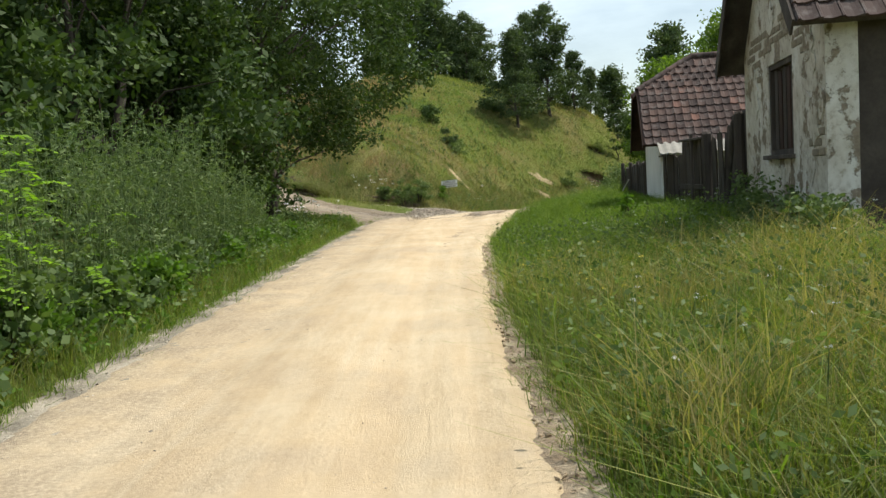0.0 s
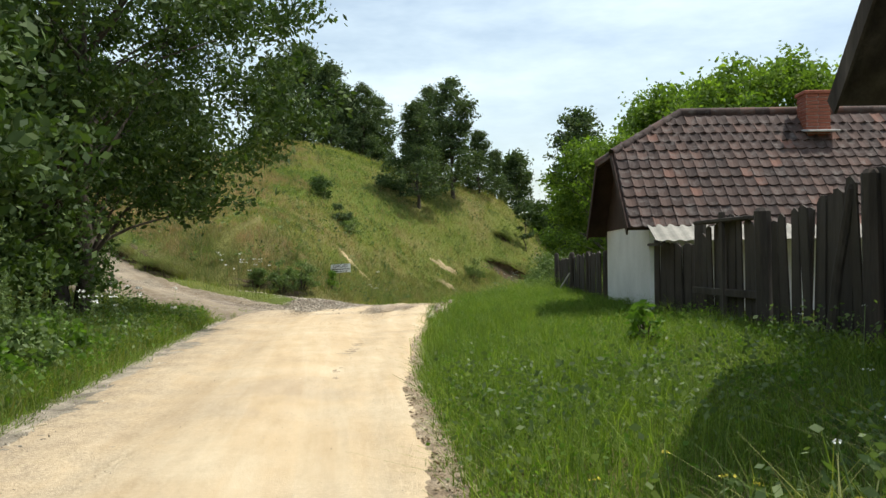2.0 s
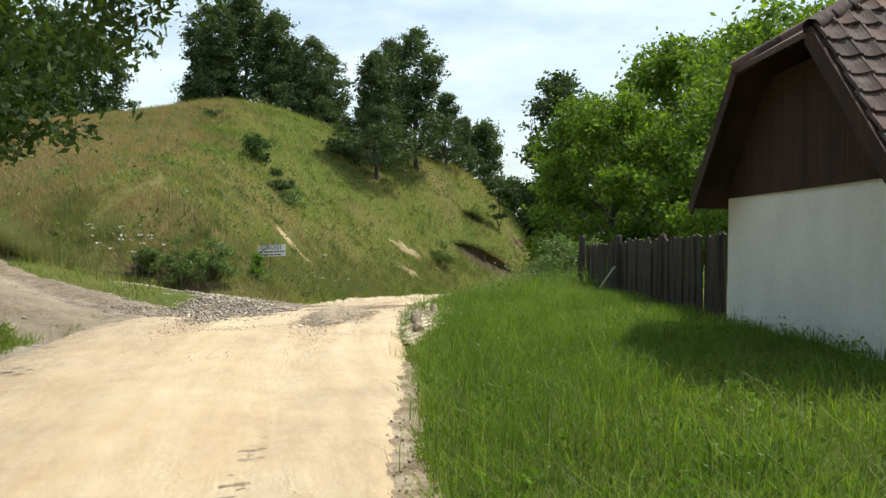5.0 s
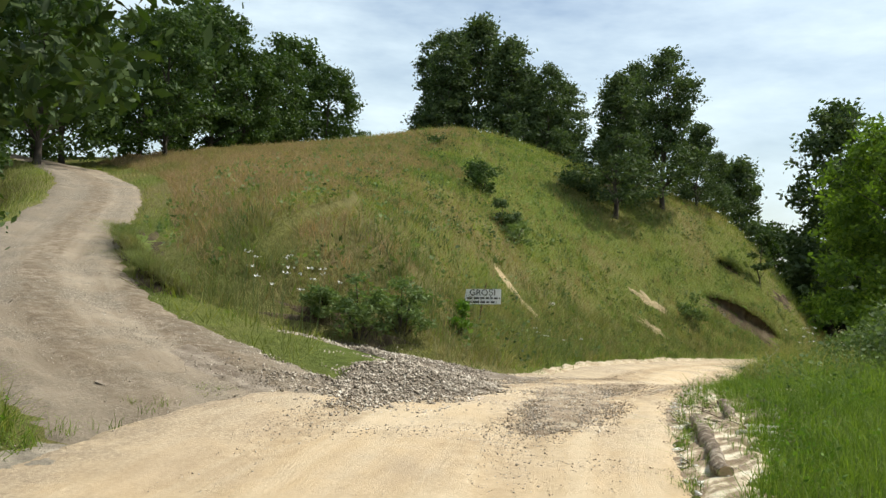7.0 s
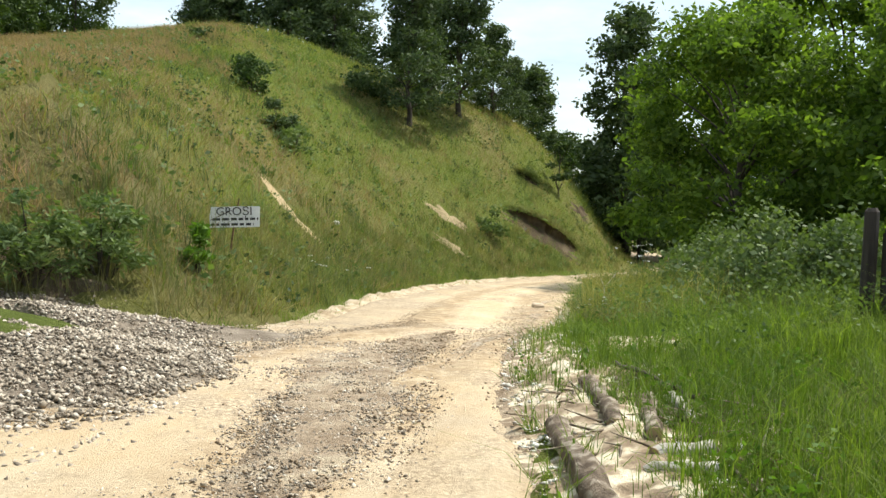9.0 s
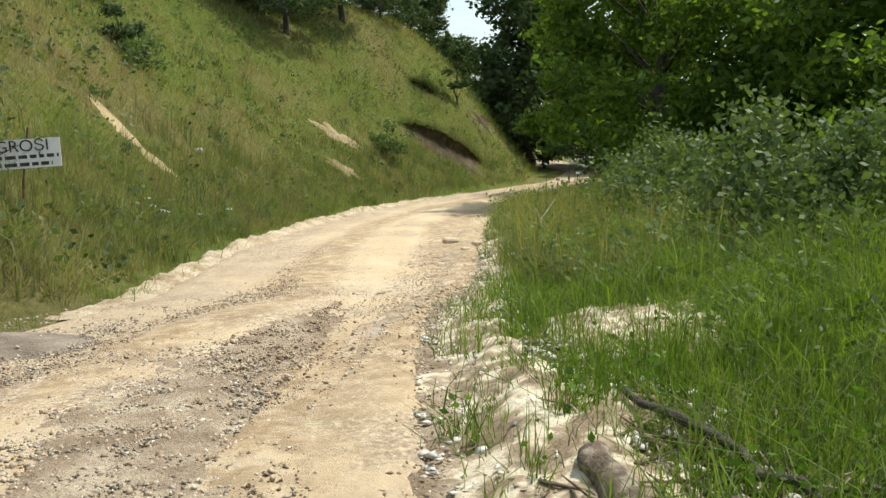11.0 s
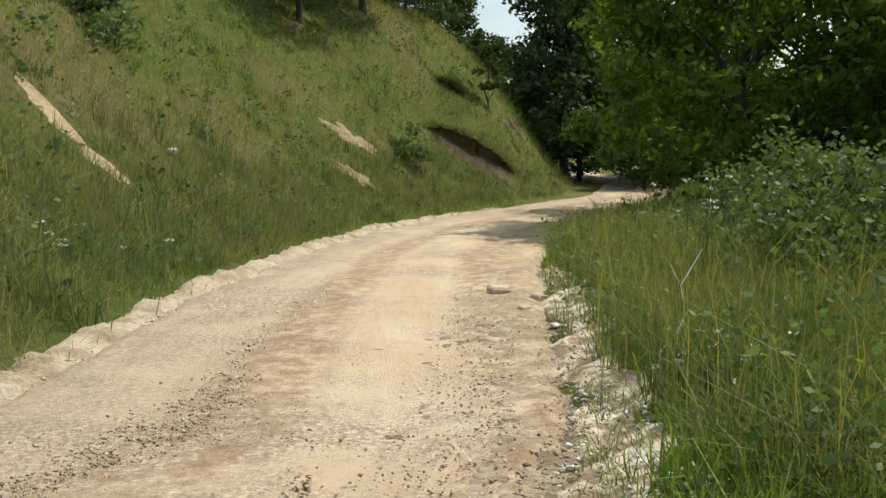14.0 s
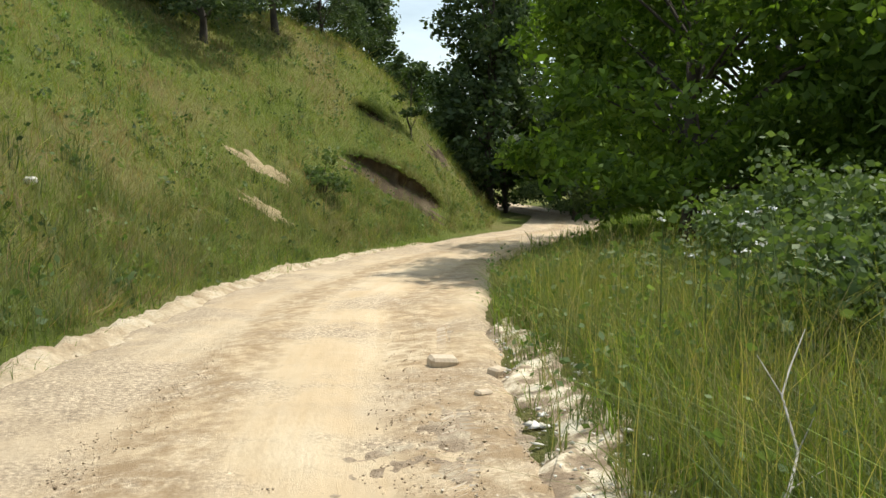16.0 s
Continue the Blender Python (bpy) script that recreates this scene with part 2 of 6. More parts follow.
def plaster_mat():
    """Old whitewashed plaster, stained and weathered, flaked where the wall shows through."""
    m, nt, b = mat("old_plaster", 0.95)
    v = coords(nt)
    c = ramp(nt, noise_tex(nt, v, 1.1, 6, 0.65), [(0.3, (0.36, 0.32, 0.25)), (0.45, (0.55, 0.51, 0.43)), (0.62, (0.68, 0.66, 0.60)), (0.8, (0.76, 0.75, 0.71))])
    st = ramp(nt, noise_tex(nt, v, 9, 8, 0.75), [(0.33, (0.5, 0.45, 0.38)), (0.5, (1, 1, 1))])
    c = mixc(nt, 0.8, c, st, "MULTIPLY")
    bare = ramp(nt, noise_tex(nt, v, 1.7, 8, 0.72), [(0.535, (0, 0, 0)), (0.56, (1, 1, 1))])
    mud = ramp(nt, noise_tex(nt, v, 12, 6, 0.7), [(0.3, (0.15, 0.12, 0.085)), (0.7, (0.34, 0.28, 0.205))])
    nt.links.new(mixc(nt, bare, c, mud), b.inputs["Base Color"])
    h = nt.nodes.new("ShaderNodeMath")
    h.operation = "SUBTRACT"
    nt.links.new(noise_tex(nt, v, 16, 8, 0.7), h.inputs[0])
    nt.links.new(bare, h.inputs[1])
    bump(nt, b, h.outputs[0], 0.7, 0.02)
    return m


PLASTER = plaster_mat()

# ---- building helpers ----
RNG = np.random.default_rng(7)


def link_mesh(name, verts, faces, material, parent=None, smooth=False):
    me = bpy.data.meshes.new(name)
    me.from_pydata([tuple(v) for v in verts] if not isinstance(verts, list) else verts, [], faces)
    for m in material if isinstance(material, (list, tuple)) else [material]:
        me.materials.append(m)
    if smooth:
        me.polygons.foreach_set("use_smooth", [True] * len(me.polygons))
    ob = new(name, me)
    if parent is not None:
        ob.parent = parent
    return ob


def raw_mesh(name, verts, quads, material, parent=None, smooth=False):
    """A large mesh of triangles or quads from numpy arrays."""
    verts, quads = np.asarray(verts, np.float32), np.asarray(quads, np.int32)
    k = quads.shape[1]
    me = bpy.data.meshes.new(name)
    me.vertices.add(len(verts))
    me.vertices.foreach_set("co", verts.ravel())
    me.loops.add(quads.size)
    me.loops.foreach_set("vertex_index", quads.ravel())
    me.polygons.add(len(quads))
    me.polygons.foreach_set("loop_start", np.arange(0, quads.size, k, dtype=np.int32))
    if smooth:
        me.polygons.foreach_set("use_smooth", np.ones(len(quads), bool))
    me.materials.append(material)
    me.update(calc_edges=True)
    ob = new(name, me)
    if parent is not None:
        ob.parent = parent
    return ob


def part(name, bm, material, parent=None, label="", smooth=False):
    me = bpy.data.meshes.new(name)
    bm.to_mesh(me)
    bm.free()
    me.materials.append(material)
    if smooth:
        for p in me.polygons:
            p.use_smooth = True
    ob = new(name, me)
    if parent is not None:
        ob.parent = parent
    return tagged(ob, label)


def box(lo, hi, bevel=0.0, bm=None, m=None):
    bm = bm or bmesh.new()
    size = [b - a for a, b in zip(lo, hi)]
    mid = [(a + b) / 2 for a, b in zip(lo, hi)]
    mt = Matrix.Translation(mid) @ Matrix.Diagonal((*size, 1))
    got = bmesh.ops.create_cube(bm, size=1, matrix=(m @ mt) if m else mt)
    if bevel:
        es = list({e for v in got["verts"] for e in v.link_edges})
        bmesh.ops.bevel(bm, geom=es, offset=bevel, segments=1, affect="EDGES")
    return bm


def empty(name, m, label="", category="", group="", kind=""):
    ob = new(name)
    ob.matrix_world = m
    return tagged(ob, label, category, group, kind)


def tube_arrays(points, radii, sides=7, wob=0.0, rng=None):
    """A tapering tube along points: verts and quads."""
    pts = [Vector(p) for p in points]
    vs, qs = [], []
    side = None
    for i, p in enumerate(pts):
        d = (pts[min(i + 1, len(pts) - 1)] - pts[max(i - 1, 0)]).normalized()
        if side is None:
            side = d.orthogonal().normalized()
        side = (side - d * side.dot(d)).normalized()
        up = d.cross(side)
        for k in range(sides):
            a = 2 * math.pi * k / sides
            r = radii[i] * (1 + (wob * (rng.random() - 0.5) if rng is not None else 0))
            vs.append(tuple(p + (side * math.cos(a) + up * math.sin(a)) * r))
        if i:
            for k in range(sides):
                k2 = (k + 1) % sides
                qs.append(((i - 1) * sides + k, (i - 1) * sides + k2, i * sides + k2, i * sides + k))
    return vs, qs


def join_arrays(groups):
    vs, qs, n = [], [], 0
    for v, q in groups:
        vs.extend(v)
        qs.extend([tuple(i + n for i in f) for f in q])
        n += len(v)
    return vs, qs


def leaf_quads(centres, size, rng, droop=0.3, aspect=0.5, spread=0.35):
    """Leaves as folded diamonds at the given centres: verts and quads."""
    n = len(centres)
    d = rng.normal(size=(n, 3))
    d[:, 2] = d[:, 2] * 0.6 - droop
    d /= np.linalg.norm(d, axis=1, keepdims=True)
    o = rng.normal(size=(n, 3))
    o[:, 2] *= 0.45
    s = np.cross(d, o)
    s /= np.linalg.norm(s, axis=1, keepdims=True) + 1e-9
    L = size * (1 + spread * rng.normal(size=(n, 1))).clip(0.4, 1.8)
    a = centres - d * L / 2
    b = centres + s * L * aspect / 2
    c = centres + d * L / 2
    e = centres - s * L * aspect / 2
    v = np.stack([a, b, c, e], 1).reshape(-1, 3)
    return v, np.arange(4 * n).reshape(-1, 4)


def crown_points(blobs, count, rng):
    """Leaf places in sprays round the twigs of uneven clumps (x, y, z, rx, rz)."""
    B = np.array(blobs)
    k = 9
    d = rng.normal(size=(len(B), k, 3))
    d /= np.linalg.norm(d, axis=2, keepdims=True)
    d[..., 2] = d[..., 2] * 0.9 + 0.1
    rad = np.stack([B[:, 3], B[:, 3], B[:, 4]], 1)[:, None]
    twig = B[:, None, :3] + d * rad * (0.3 + 0.75 * rng.random((len(B), k, 1)))
    w = np.repeat(B[:, 3] ** 2 * B[:, 4], k) * (0.35 + rng.random(len(B) * k))
    pick = rng.choice(len(B) * k, size=count, p=w / w.sum())
    spread = np.clip(rng.normal(size=(count, 3)) * 0.30, -0.6, 0.6)
    return twig.reshape(-1, 3)[pick] + spread * np.repeat(rad[:, 0], k, 0)[pick] + (d.reshape(-1, 3)[pick] * rad.repeat(k, 1).reshape(-1, 3)[pick]) * 0.2 * rng.normal(size=(count, 1)).clip(-1.5, 1.5)


def tree(name, m, label, height, crown_r, crown_base, leaf, leaf_size, leaves, seed, trunk_r=0.16, clumps=34, category="tree", group="", aspect=0.5, droop=0.3, lean=(0, 0), shape="oval", stems=1, clump_size=0.30):
    """A tree: tapered trunk with limbs, and a crown of many small leaves in uneven clumps."""
    rng = np.random.default_rng(seed)
    root = empty(name, m, label, category, group)
    blobs = []
    mid = (height + crown_base) / 2
    for i in range(clumps):
        u = rng.random()
        z = crown_base + (height - crown_base) * (0.06 + 0.9 * u)
        if shape == "oval":
            env = crown_r * math.sqrt(max(0.08, 1 - ((u - 0.42) / 0.62) ** 2))
        elif shape == "dome":
            env = crown_r * math.sqrt(max(0.06, 1 - (max(u - 0.15, 0) / 0.87) ** 2))
        elif shape == "spire":
            u = u ** 1.15
            z = crown_base + (height - crown_base) * (0.03 + 0.95 * u)
            env = crown_r * min(1.0, 0.62 + 2.2 * u) * (1 - u ** 1.7) ** 0.75 * (0.8 + 0.3 * math.sin(7 * u + seed))
        else:
            env = crown_r * (1.0 - 0.72 * u)
        a = 2 * math.pi * rng.random()
        r = env * (0.25 + 0.72 * math.sqrt(rng.random()))
        s = crown_r * clump_size * (0.7 + 0.6 * rng.random())
        blobs.append((math.cos(a) * r + lean[0] * u * height, math.sin(a) * r + lean[1] * u * height, z, s, s * (0.6 + 0.25 * rng.random())))
    groups = []
    for s in range(stems):
        ox, oy = (0, 0) if s == 0 else rng.normal(size=2) * crown_r * 0.18
        top = height * 0.86
        n = 7
        pts = [(ox * (0.3 + i / n) + lean[0] * top * i / n + 0.05 * rng.normal(), oy * (0.3 + i / n) + lean[1] * top * i / n + 0.05 * rng.normal(), -0.25 + (top + 0.25) * i / n) for i in range(n + 1)]
        groups.append(tube_arrays(pts, [trunk_r * (1.25 if i == 0 else 1) * (1 - 0.86 * i / n) for i in range(n + 1)], 8, 0.15, rng))
        for b in blobs[s :: stems * (1 if clumps < 60 else 4)]:
            k = min(n - 1, max(1, int(n * (b[2] * 0.72) / top)))
            p0, p1 = Vector(pts[k]), Vector(b[:3])
            q = p0.lerp(p1, 0.5) + Vector((0, 0, 0.12 * crown_r * rng.random()))
            r0 = trunk_r * 0.3 * (1 - 0.6 * k / n)
            groups.append(tube_arrays([p0, q, p1], [r0, r0 * 0.6, r0 * 0.2], 5))
    v, q = join_arrays(groups)
    raw_mesh("trunk", v, q, BARK, root, True)
    c = crown_points(blobs, leaves, rng)
    v, q = leaf_quads(c, leaf_size, rng, droop, aspect)
    raw_mesh("crown", v, q, leaf, root)
    return root


def shrub(name, m, label, height, radius, leaf, leaf_size, leaves, seed, category="shrub", group="", aspect=0.5, clumps=14, flat=0.8):
    """A bush of arching stems from the ground with leaves in clumps."""
    rng = np.random.default_rng(seed)
    root = empty(name, m, label, category, group)
    blobs, groups = [], []
    for i in range(clumps):
        a, r = 2 * math.pi * rng.random(), radius * 0.85 * math.sqrt(rng.random())
        u = 0.25 + 0.75 * rng.random()
        z = max(0.12, height * u * math.sqrt(max(0.15, 1 - (r / radius) ** 2)) - 0.1 * height)
        s = min(radius, height) * (0.32 + 0.2 * rng.random())
        blobs.append((math.cos(a) * r, math.sin(a) * r, z, s, s * flat))
        groups.append(tube_arrays([(math.cos(a) * r * 0.15, math.sin(a) * r * 0.15, -0.1), (math.cos(a) * r * 0.55, math.sin(a) * r * 0.55, z * 0.7), (math.cos(a) * r, math.sin(a) * r, z)], [0.018, 0.012, 0.005], 5))
    v, q = join_arrays(groups)
    tagged(raw_mesh("stalk", v, q, BARK, root), kind="stuff")
    c = crown_points(blobs, leaves, rng)
    c[:, 2] = np.maximum(c[:, 2], 0.03)
    v, q = leaf_quads(c, leaf_size, rng, 0.15, aspect)
    raw_mesh("leaves", v, q, leaf, root)
    return root


def blades(xy, zs, h, width, rng, lean=0.35, bend=0.5, short=False):
    """Grass blades, each two tapering quads bent over: verts and quads (as triangles and quads in one array of quads)."""
    n = len(xy)
    a = rng.random(n) * 2 * np.pi
    t = rng.random(n) * 2 * np.pi
    base = np.column_stack([xy, zs])
    side = np.column_stack([np.cos(a), np.sin(a), np.zeros(n)])
    tilt = np.column_stack([np.cos(t), np.sin(t), np.zeros(n)]) * (lean * np.abs(rng.normal(size=n)))[:, None]
    up = np.array([0, 0, 1.0])
    h, w = np.asarray(h)[:, None], np.asarray(width)[:, None] if np.ndim(width) else width
    p1 = base + (up + tilt * 0.6) * h * 0.55
    p2 = base + (up * 0.93 + tilt * (1 + bend)) * h
    if short:
        v = np.stack([base - side * w / 2, base + side * w / 2, p2 + side * w * 0.2, p2 - side * w * 0.2], 1).reshape(-1, 3)
        return v, np.arange(4 * n).reshape(-1, 4)
    v = np.stack([base - side * w / 2, base + side * w / 2, p1 + side * w * 0.36, p1 - side * w * 0.36, p2 + side * w * 0.08, p2 - side * w * 0.08], 1).reshape(-1, 3)
    i = np.arange(n)[:, None] * 6
    q = np.concatenate([i + [0, 1, 2, 3], i + [3, 2, 4, 5]], 1).reshape(-1, 4)
    return v, q


def stones(xy, zs, size, rng):
    """Small angular stones: squashed octahedra with jittered corners."""
    n = len(xy)
    base = np.array([(1, 0, 0), (0, 1, 0), (-1, 0, 0), (0, -1, 0), (0, 0, 0.8), (0, 0, -0.5)], float)
    s = np.asarray(size)[:, None, None]
    k = base[None] * (0.6 + 0.7 * rng.random((n, 6, 1))) * s + rng.normal(size=(n, 6, 3)) * s * 0.32
    a = rng.random(n) * 6.283
    c, d = np.cos(a)[:, None], np.sin(a)[:, None]
    x, y = k[..., 0] * c - k[..., 1] * d, k[..., 0] * d + k[..., 1] * c
    v = np.stack([x + xy[:, :1], y + xy[:, 1:], k[..., 2] + np.asarray(zs)[:, None] + s[:, 0] * 0.25], -1).reshape(-1, 3)
    f = np.array([(0, 1, 4), (1, 2, 4), (2, 3, 4), (3, 0, 4), (1, 0, 5), (2, 1, 5), (3, 2, 5), (0, 3, 5)])
    return v, (np.arange(n)[:, None, None] * 6 + f[None]).reshape(-1, 3)

# ---- the lie of the land ----
# road: (left x, left y, right x, right y)
ROAD = np.array([(-3.4, -14, 0.7, -14), (-3.3, 0, 0.7, 0), (-3.15, 10, 0.65, 10), (-3.0, 18, 0.95, 18.5), (-3.05, 25, 1.62, 24.8),
                 (-3.0, 31, 2.35, 29.5), (-2.7, 35.0, 2.85, 34.2), (-1.4, 38.6, 3.4, 37.6), (0.4, 41.3, 4.2, 40.6), (1.6, 43.6, 5.2, 42.5),
                 (2.2, 46.3, 5.9, 44.5), (3.1, 49.5, 6.8, 47.2), (5.2, 55.6, 8.4, 51.8), (7.2, 60, 10.6, 57), (9.4, 63.6, 12.7, 61),
                 (14, 69.6, 17, 67), (19.5, 75.8, 22.6, 73.6), (24, 84, 27.5, 83), (26, 100, 29.5, 100)], float)
TRACK = np.array([(-1.0, 34.6), (-3.6, 37.0), (-6.6, 39.8), (-9.2, 43.5), (-11.5, 49), (-13.6, 55), (-16.2, 60.5), (-21, 67), (-30, 74)], float)
TRACK_Z = [-0.08, 0.30, 0.85, 1.5, 2.5, 3.65, 4.75, 6.0, 7.5]
TOE = np.array([(-29, 76), (-20, 69.5), (-14.6, 61), (-11.8, 55), (-9.7, 49.5), (-7.4, 44.2), (-5.4, 41.9), (-3.6, 41.6), (-2, 41.6), (0, 41.9), (1.2, 43.7),
                (1.9, 46.5), (2.8, 49.8), (4.8, 55.9), (6.8, 60.3), (9.0, 64), (13.6, 70), (18, 75), (22.4, 84.3), (24.4, 100), (25.5, 116), (20, 140), (-20, 165), (-60, 170)], float)
TOE_Z = [7.5, 6.2, 4.8, 3.7, 2.6, 1.5, 0.9, 0.5, 0.25, 0.0, -0.15, -0.35, -0.5, -0.85, -1.05, -1.2, -1.35, -1.5, -1.6, -1.6, -1.0, 1, 3, 5]


RISE_R, CROWN, FALL = 0.5, 1.1, 0.72


def smooth(a, b, v):
    t = np.clip((v - a) / (b - a), 0, 1)
    return t * t * (3 - 2 * t)


def road_z(y):
    return np.interp(y, [-14, 0, 18, 30, 37, 41, 45, 49, 56, 64, 75, 100], [-0.1, 0, 0.1, 0.06, 0.11, -0.03, -0.32, -0.47, -0.85, -1.18, -1.5, -1.6])


def along(line, vals, x, y):
    """Distance to a polyline, the value along it at the nearest place, and which side (+ to the left of its run)."""
    best = np.full(np.shape(x), 1e9)
    val, side = np.zeros(np.shape(x)), np.zeros(np.shape(x))
    for (ax, ay), (bx, by), va, vb in zip(line[:-1], line[1:], vals[:-1], vals[1:]):
        dx, dy = bx - ax, by - ay
        t = np.clip(((x - ax) * dx + (y - ay) * dy) / (dx * dx + dy * dy), 0, 1)
        ex, ey = x - ax - t * dx, y - ay - t * dy
        d = np.hypot(ex, ey)
        near = d < best
        best = np.where(near, d, best)
        val = np.where(near, va + t * (vb - va), val)
        side = np.where(near, np.sign(dx * ey - dy * ex), side)
    return best, val, side


ROAD_MID = (ROAD[:, :2] + ROAD[:, 2:]) / 2


def track_half(x, y):
    """Distance from the side track's middle, and its half width there: it opens wide on the near side of the fork."""
    d, _, side = along(TRACK, TRACK_Z, x, y)
    return d, np.where(side > 0, np.interp(y, [32, 36, 40, 45], [3.3, 3.0, 2.3, 1.7]), 1.7)


def lumps(x, y, s, seed):
    """Cheap smooth unevenness, about -1 to 1."""
    r = np.random.default_rng(seed)
    out = 0
    for k in range(6):
        a, p, w = r.random() * 6.28, r.random() * 6.28, (0.6 + 1.2 * r.random()) / s
        out = out + np.sin((x * math.cos(a) + y * math.sin(a)) * w * 6.28 + p)
    return out / 3.5


def within_hill(x, y):
    """Whether a place lies on the hill's side of its toe."""
    odd = np.zeros(np.shape(x), bool)
    for (ax, ay), (bx, by) in zip(TOE, np.roll(TOE, -1, axis=0)):
        cross = ((ay > y) != (by > y)) & (x < (bx - ax) * (y - ay) / (by - ay + 1e-9) + ax)
        odd ^= cross
    return odd


def raw_land(x, y):
    """Height of the land, before its folds are rounded off."""
    x, y = np.asarray(x, float), np.asarray(y, float)
    xr = np.interp(y, ROAD[:, 3], ROAD[:, 2])
    xl = np.interp(y, ROAD[:, 1], ROAD[:, 0])
    base = road_z(y)
    right = 0.12 * smooth(0, 0.6, x - xr) + 0.38 * smooth(0.4, 5.0, x - xr) + 0.5 * smooth(8, 40, x - xr)
    left = 0.12 * smooth(0, 0.8, xl - x) + 0.5 * smooth(0.6, 6.0, xl - x) + 4 * smooth(8, 60, xl - x)
    z = base + np.where(x > (xl + xr) / 2, right, left * smooth(44, 36, y) + 6.5 * smooth(45, 75, y) * smooth(-6, -16, x))
    dt, tz, _ = along(TRACK, TRACK_Z, x, y)
    w = smooth(5.5, 1.7, dt) * smooth(33.0, 36.5, y)
    tw = track_half(x, y)[1]
    tz2 = tz + 0.25 * smooth(tw - 0.2, tw + 1.8, dt)
    z = z * (1 - w) + tz2 * w
    du, bz, side = along(TOE, TOE_Z, x, y)
    inside = within_hill(x, y)
    ws, wz = 0.0, 0.0
    for (tx, ty), tzz in zip(TOE, TOE_Z):
        wt = 1.0 / ((x - tx) ** 2 + (y - ty) ** 2 + 4.0) ** 1.5
        ws, wz = ws + wt, wz + wt * tzz
    far = smooth(1.5, 7.0, du)
    bz = np.where(inside, bz * (1 - far) + (wz / ws) * far, bz)
    u = np.where(inside, du, 0)
    rise = np.interp(u, [0, 0.6, 1.5, 3, 5, 8.5, 12, 15.4, 32, 45, 90, 400], [0, 0.28, 0.85, 1.95, 3.4, 6.1, 7.6, 8.8, 15, 17, 18, 22])
    rise = rise * (1 + RISE_R * smooth(3, 14, x) * smooth(26, 5, u) * (1 + 1.15 * smooth(74, 83, y) * smooth(11, 18, x)) + 0.25 * smooth(6, 1, x) * smooth(-8, -2, x) * smooth(9, 3, u))
    # the crown of the hill, its lower western shoulder, and the flank falling away past the bend
    rise = rise + CROWN * np.exp(-(((x - 2.5) / 6.5) ** 2 + ((y - 83) / 13) ** 2)) * smooth(2, 12, u)
    rise = rise - 3.4 * smooth(-8, -26, x) * smooth(68, 92, y) - 2.6 * smooth(83, 97, y) - 1.3 * smooth(-0.5, -5, x) * smooth(80, 60, y) * smooth(2, 9, u)
    rise = rise * (1 - FALL * smooth(82, 122, y + 0.25 * x) * smooth(6, 18, x))
    hill = bz + rise * (1 - np.clip(bz, 0, 7) / 14) + 0.16 * lumps(x, y, 9, 3) * smooth(1, 5, u) + 0.06 * lumps(x, y, 2.6, 5) * smooth(0.5, 2, u)
    z = np.where(inside, hill, z)
    z = z + 0.03 * lumps(x, y, 3.0, 9) * smooth(0.2, 1.5, np.maximum(x - xr, xl - x))
    return z


SX, SY = np.arange(-70, 60, 0.5), np.arange(34, 180, 0.5)


def rounding():
    """How far the rounded hill lies above or below the raw one, on a half-metre grid."""
    x, y = np.meshgrid(SX, SY)
    z = raw_land(x, y)
    k = np.hanning(23)
    k /= k.sum()
    soft = np.apply_along_axis(lambda r: np.convolve(np.pad(r, 11, mode="edge"), k, "valid"), 0, z)
    soft = np.apply_along_axis(lambda r: np.convolve(np.pad(r, 11, mode="edge"), k, "valid"), 1, soft)
    u = np.where(within_hill(x, y), along(TOE, TOE_Z, x, y)[0], 0)
    return (soft - z) * smooth(2.0, 7.0, u)


ROUND = rounding()


def ground(x, y):
    """Height of the land."""
    x, y = np.asarray(x, float), np.asarray(y, float)
    i, j = np.clip((x - SX[0]) / 0.5, 0, len(SX) - 1.001), np.clip((y - SY[0]) / 0.5, 0, len(SY) - 1.001)
    i0, j0 = i.astype(int), j.astype(int)
    a, b = i - i0, j - j0
    d = (ROUND[j0, i0] * (1 - a) + ROUND[j0, i0 + 1] * a) * (1 - b) + (ROUND[j0 + 1, i0] * (1 - a) + ROUND[j0 + 1, i0 + 1] * a) * b
    return raw_land(x, y) + d


def at(x, y, dz=0.0, rz=0.0):
    return pose(x, y, float(ground(x, y)) + dz, 0, 0, rz)


# ground: one sheet out to the horizon, finer near the road
gx = np.concatenate([np.linspace(-900, -60, 14), np.linspace(-55, -24, 26), np.arange(-23, 30, 0.3), np.linspace(31, 60, 20), np.linspace(70, 900, 14)])
gy = np.concatenate([np.linspace(-900, -40, 12), np.linspace(-35, -8, 14), np.arange(-7, 86, 0.3), np.linspace(87, 130, 40), np.linspace(140, 1200, 16)])
X, Y = np.meshgrid(gx, gy)
xr = np.interp(Y, ROAD[:, 3], ROAD[:, 2])
xl = np.interp(Y, ROAD[:, 1], ROAD[:, 0])
dmid, _, _ = along(ROAD_MID, [0] * len(ROAD), X, Y)
halfw = 0.5 * np.interp(Y, ROAD_MID[:, 1], np.hypot(ROAD[:, 2] - ROAD[:, 0], ROAD[:, 3] - ROAD[:, 1]))
dtr, wtr = track_half(X, Y)
under = np.maximum(smooth(halfw - 0.05, halfw - 0.45, dmid), smooth(wtr - 0.15, wtr - 0.5, dtr))
Z = ground(X, Y) - 0.14 * under * (np.abs(X) < 60)
ny, nx = X.shape
idx = np.arange(nx * ny).reshape(ny, nx)
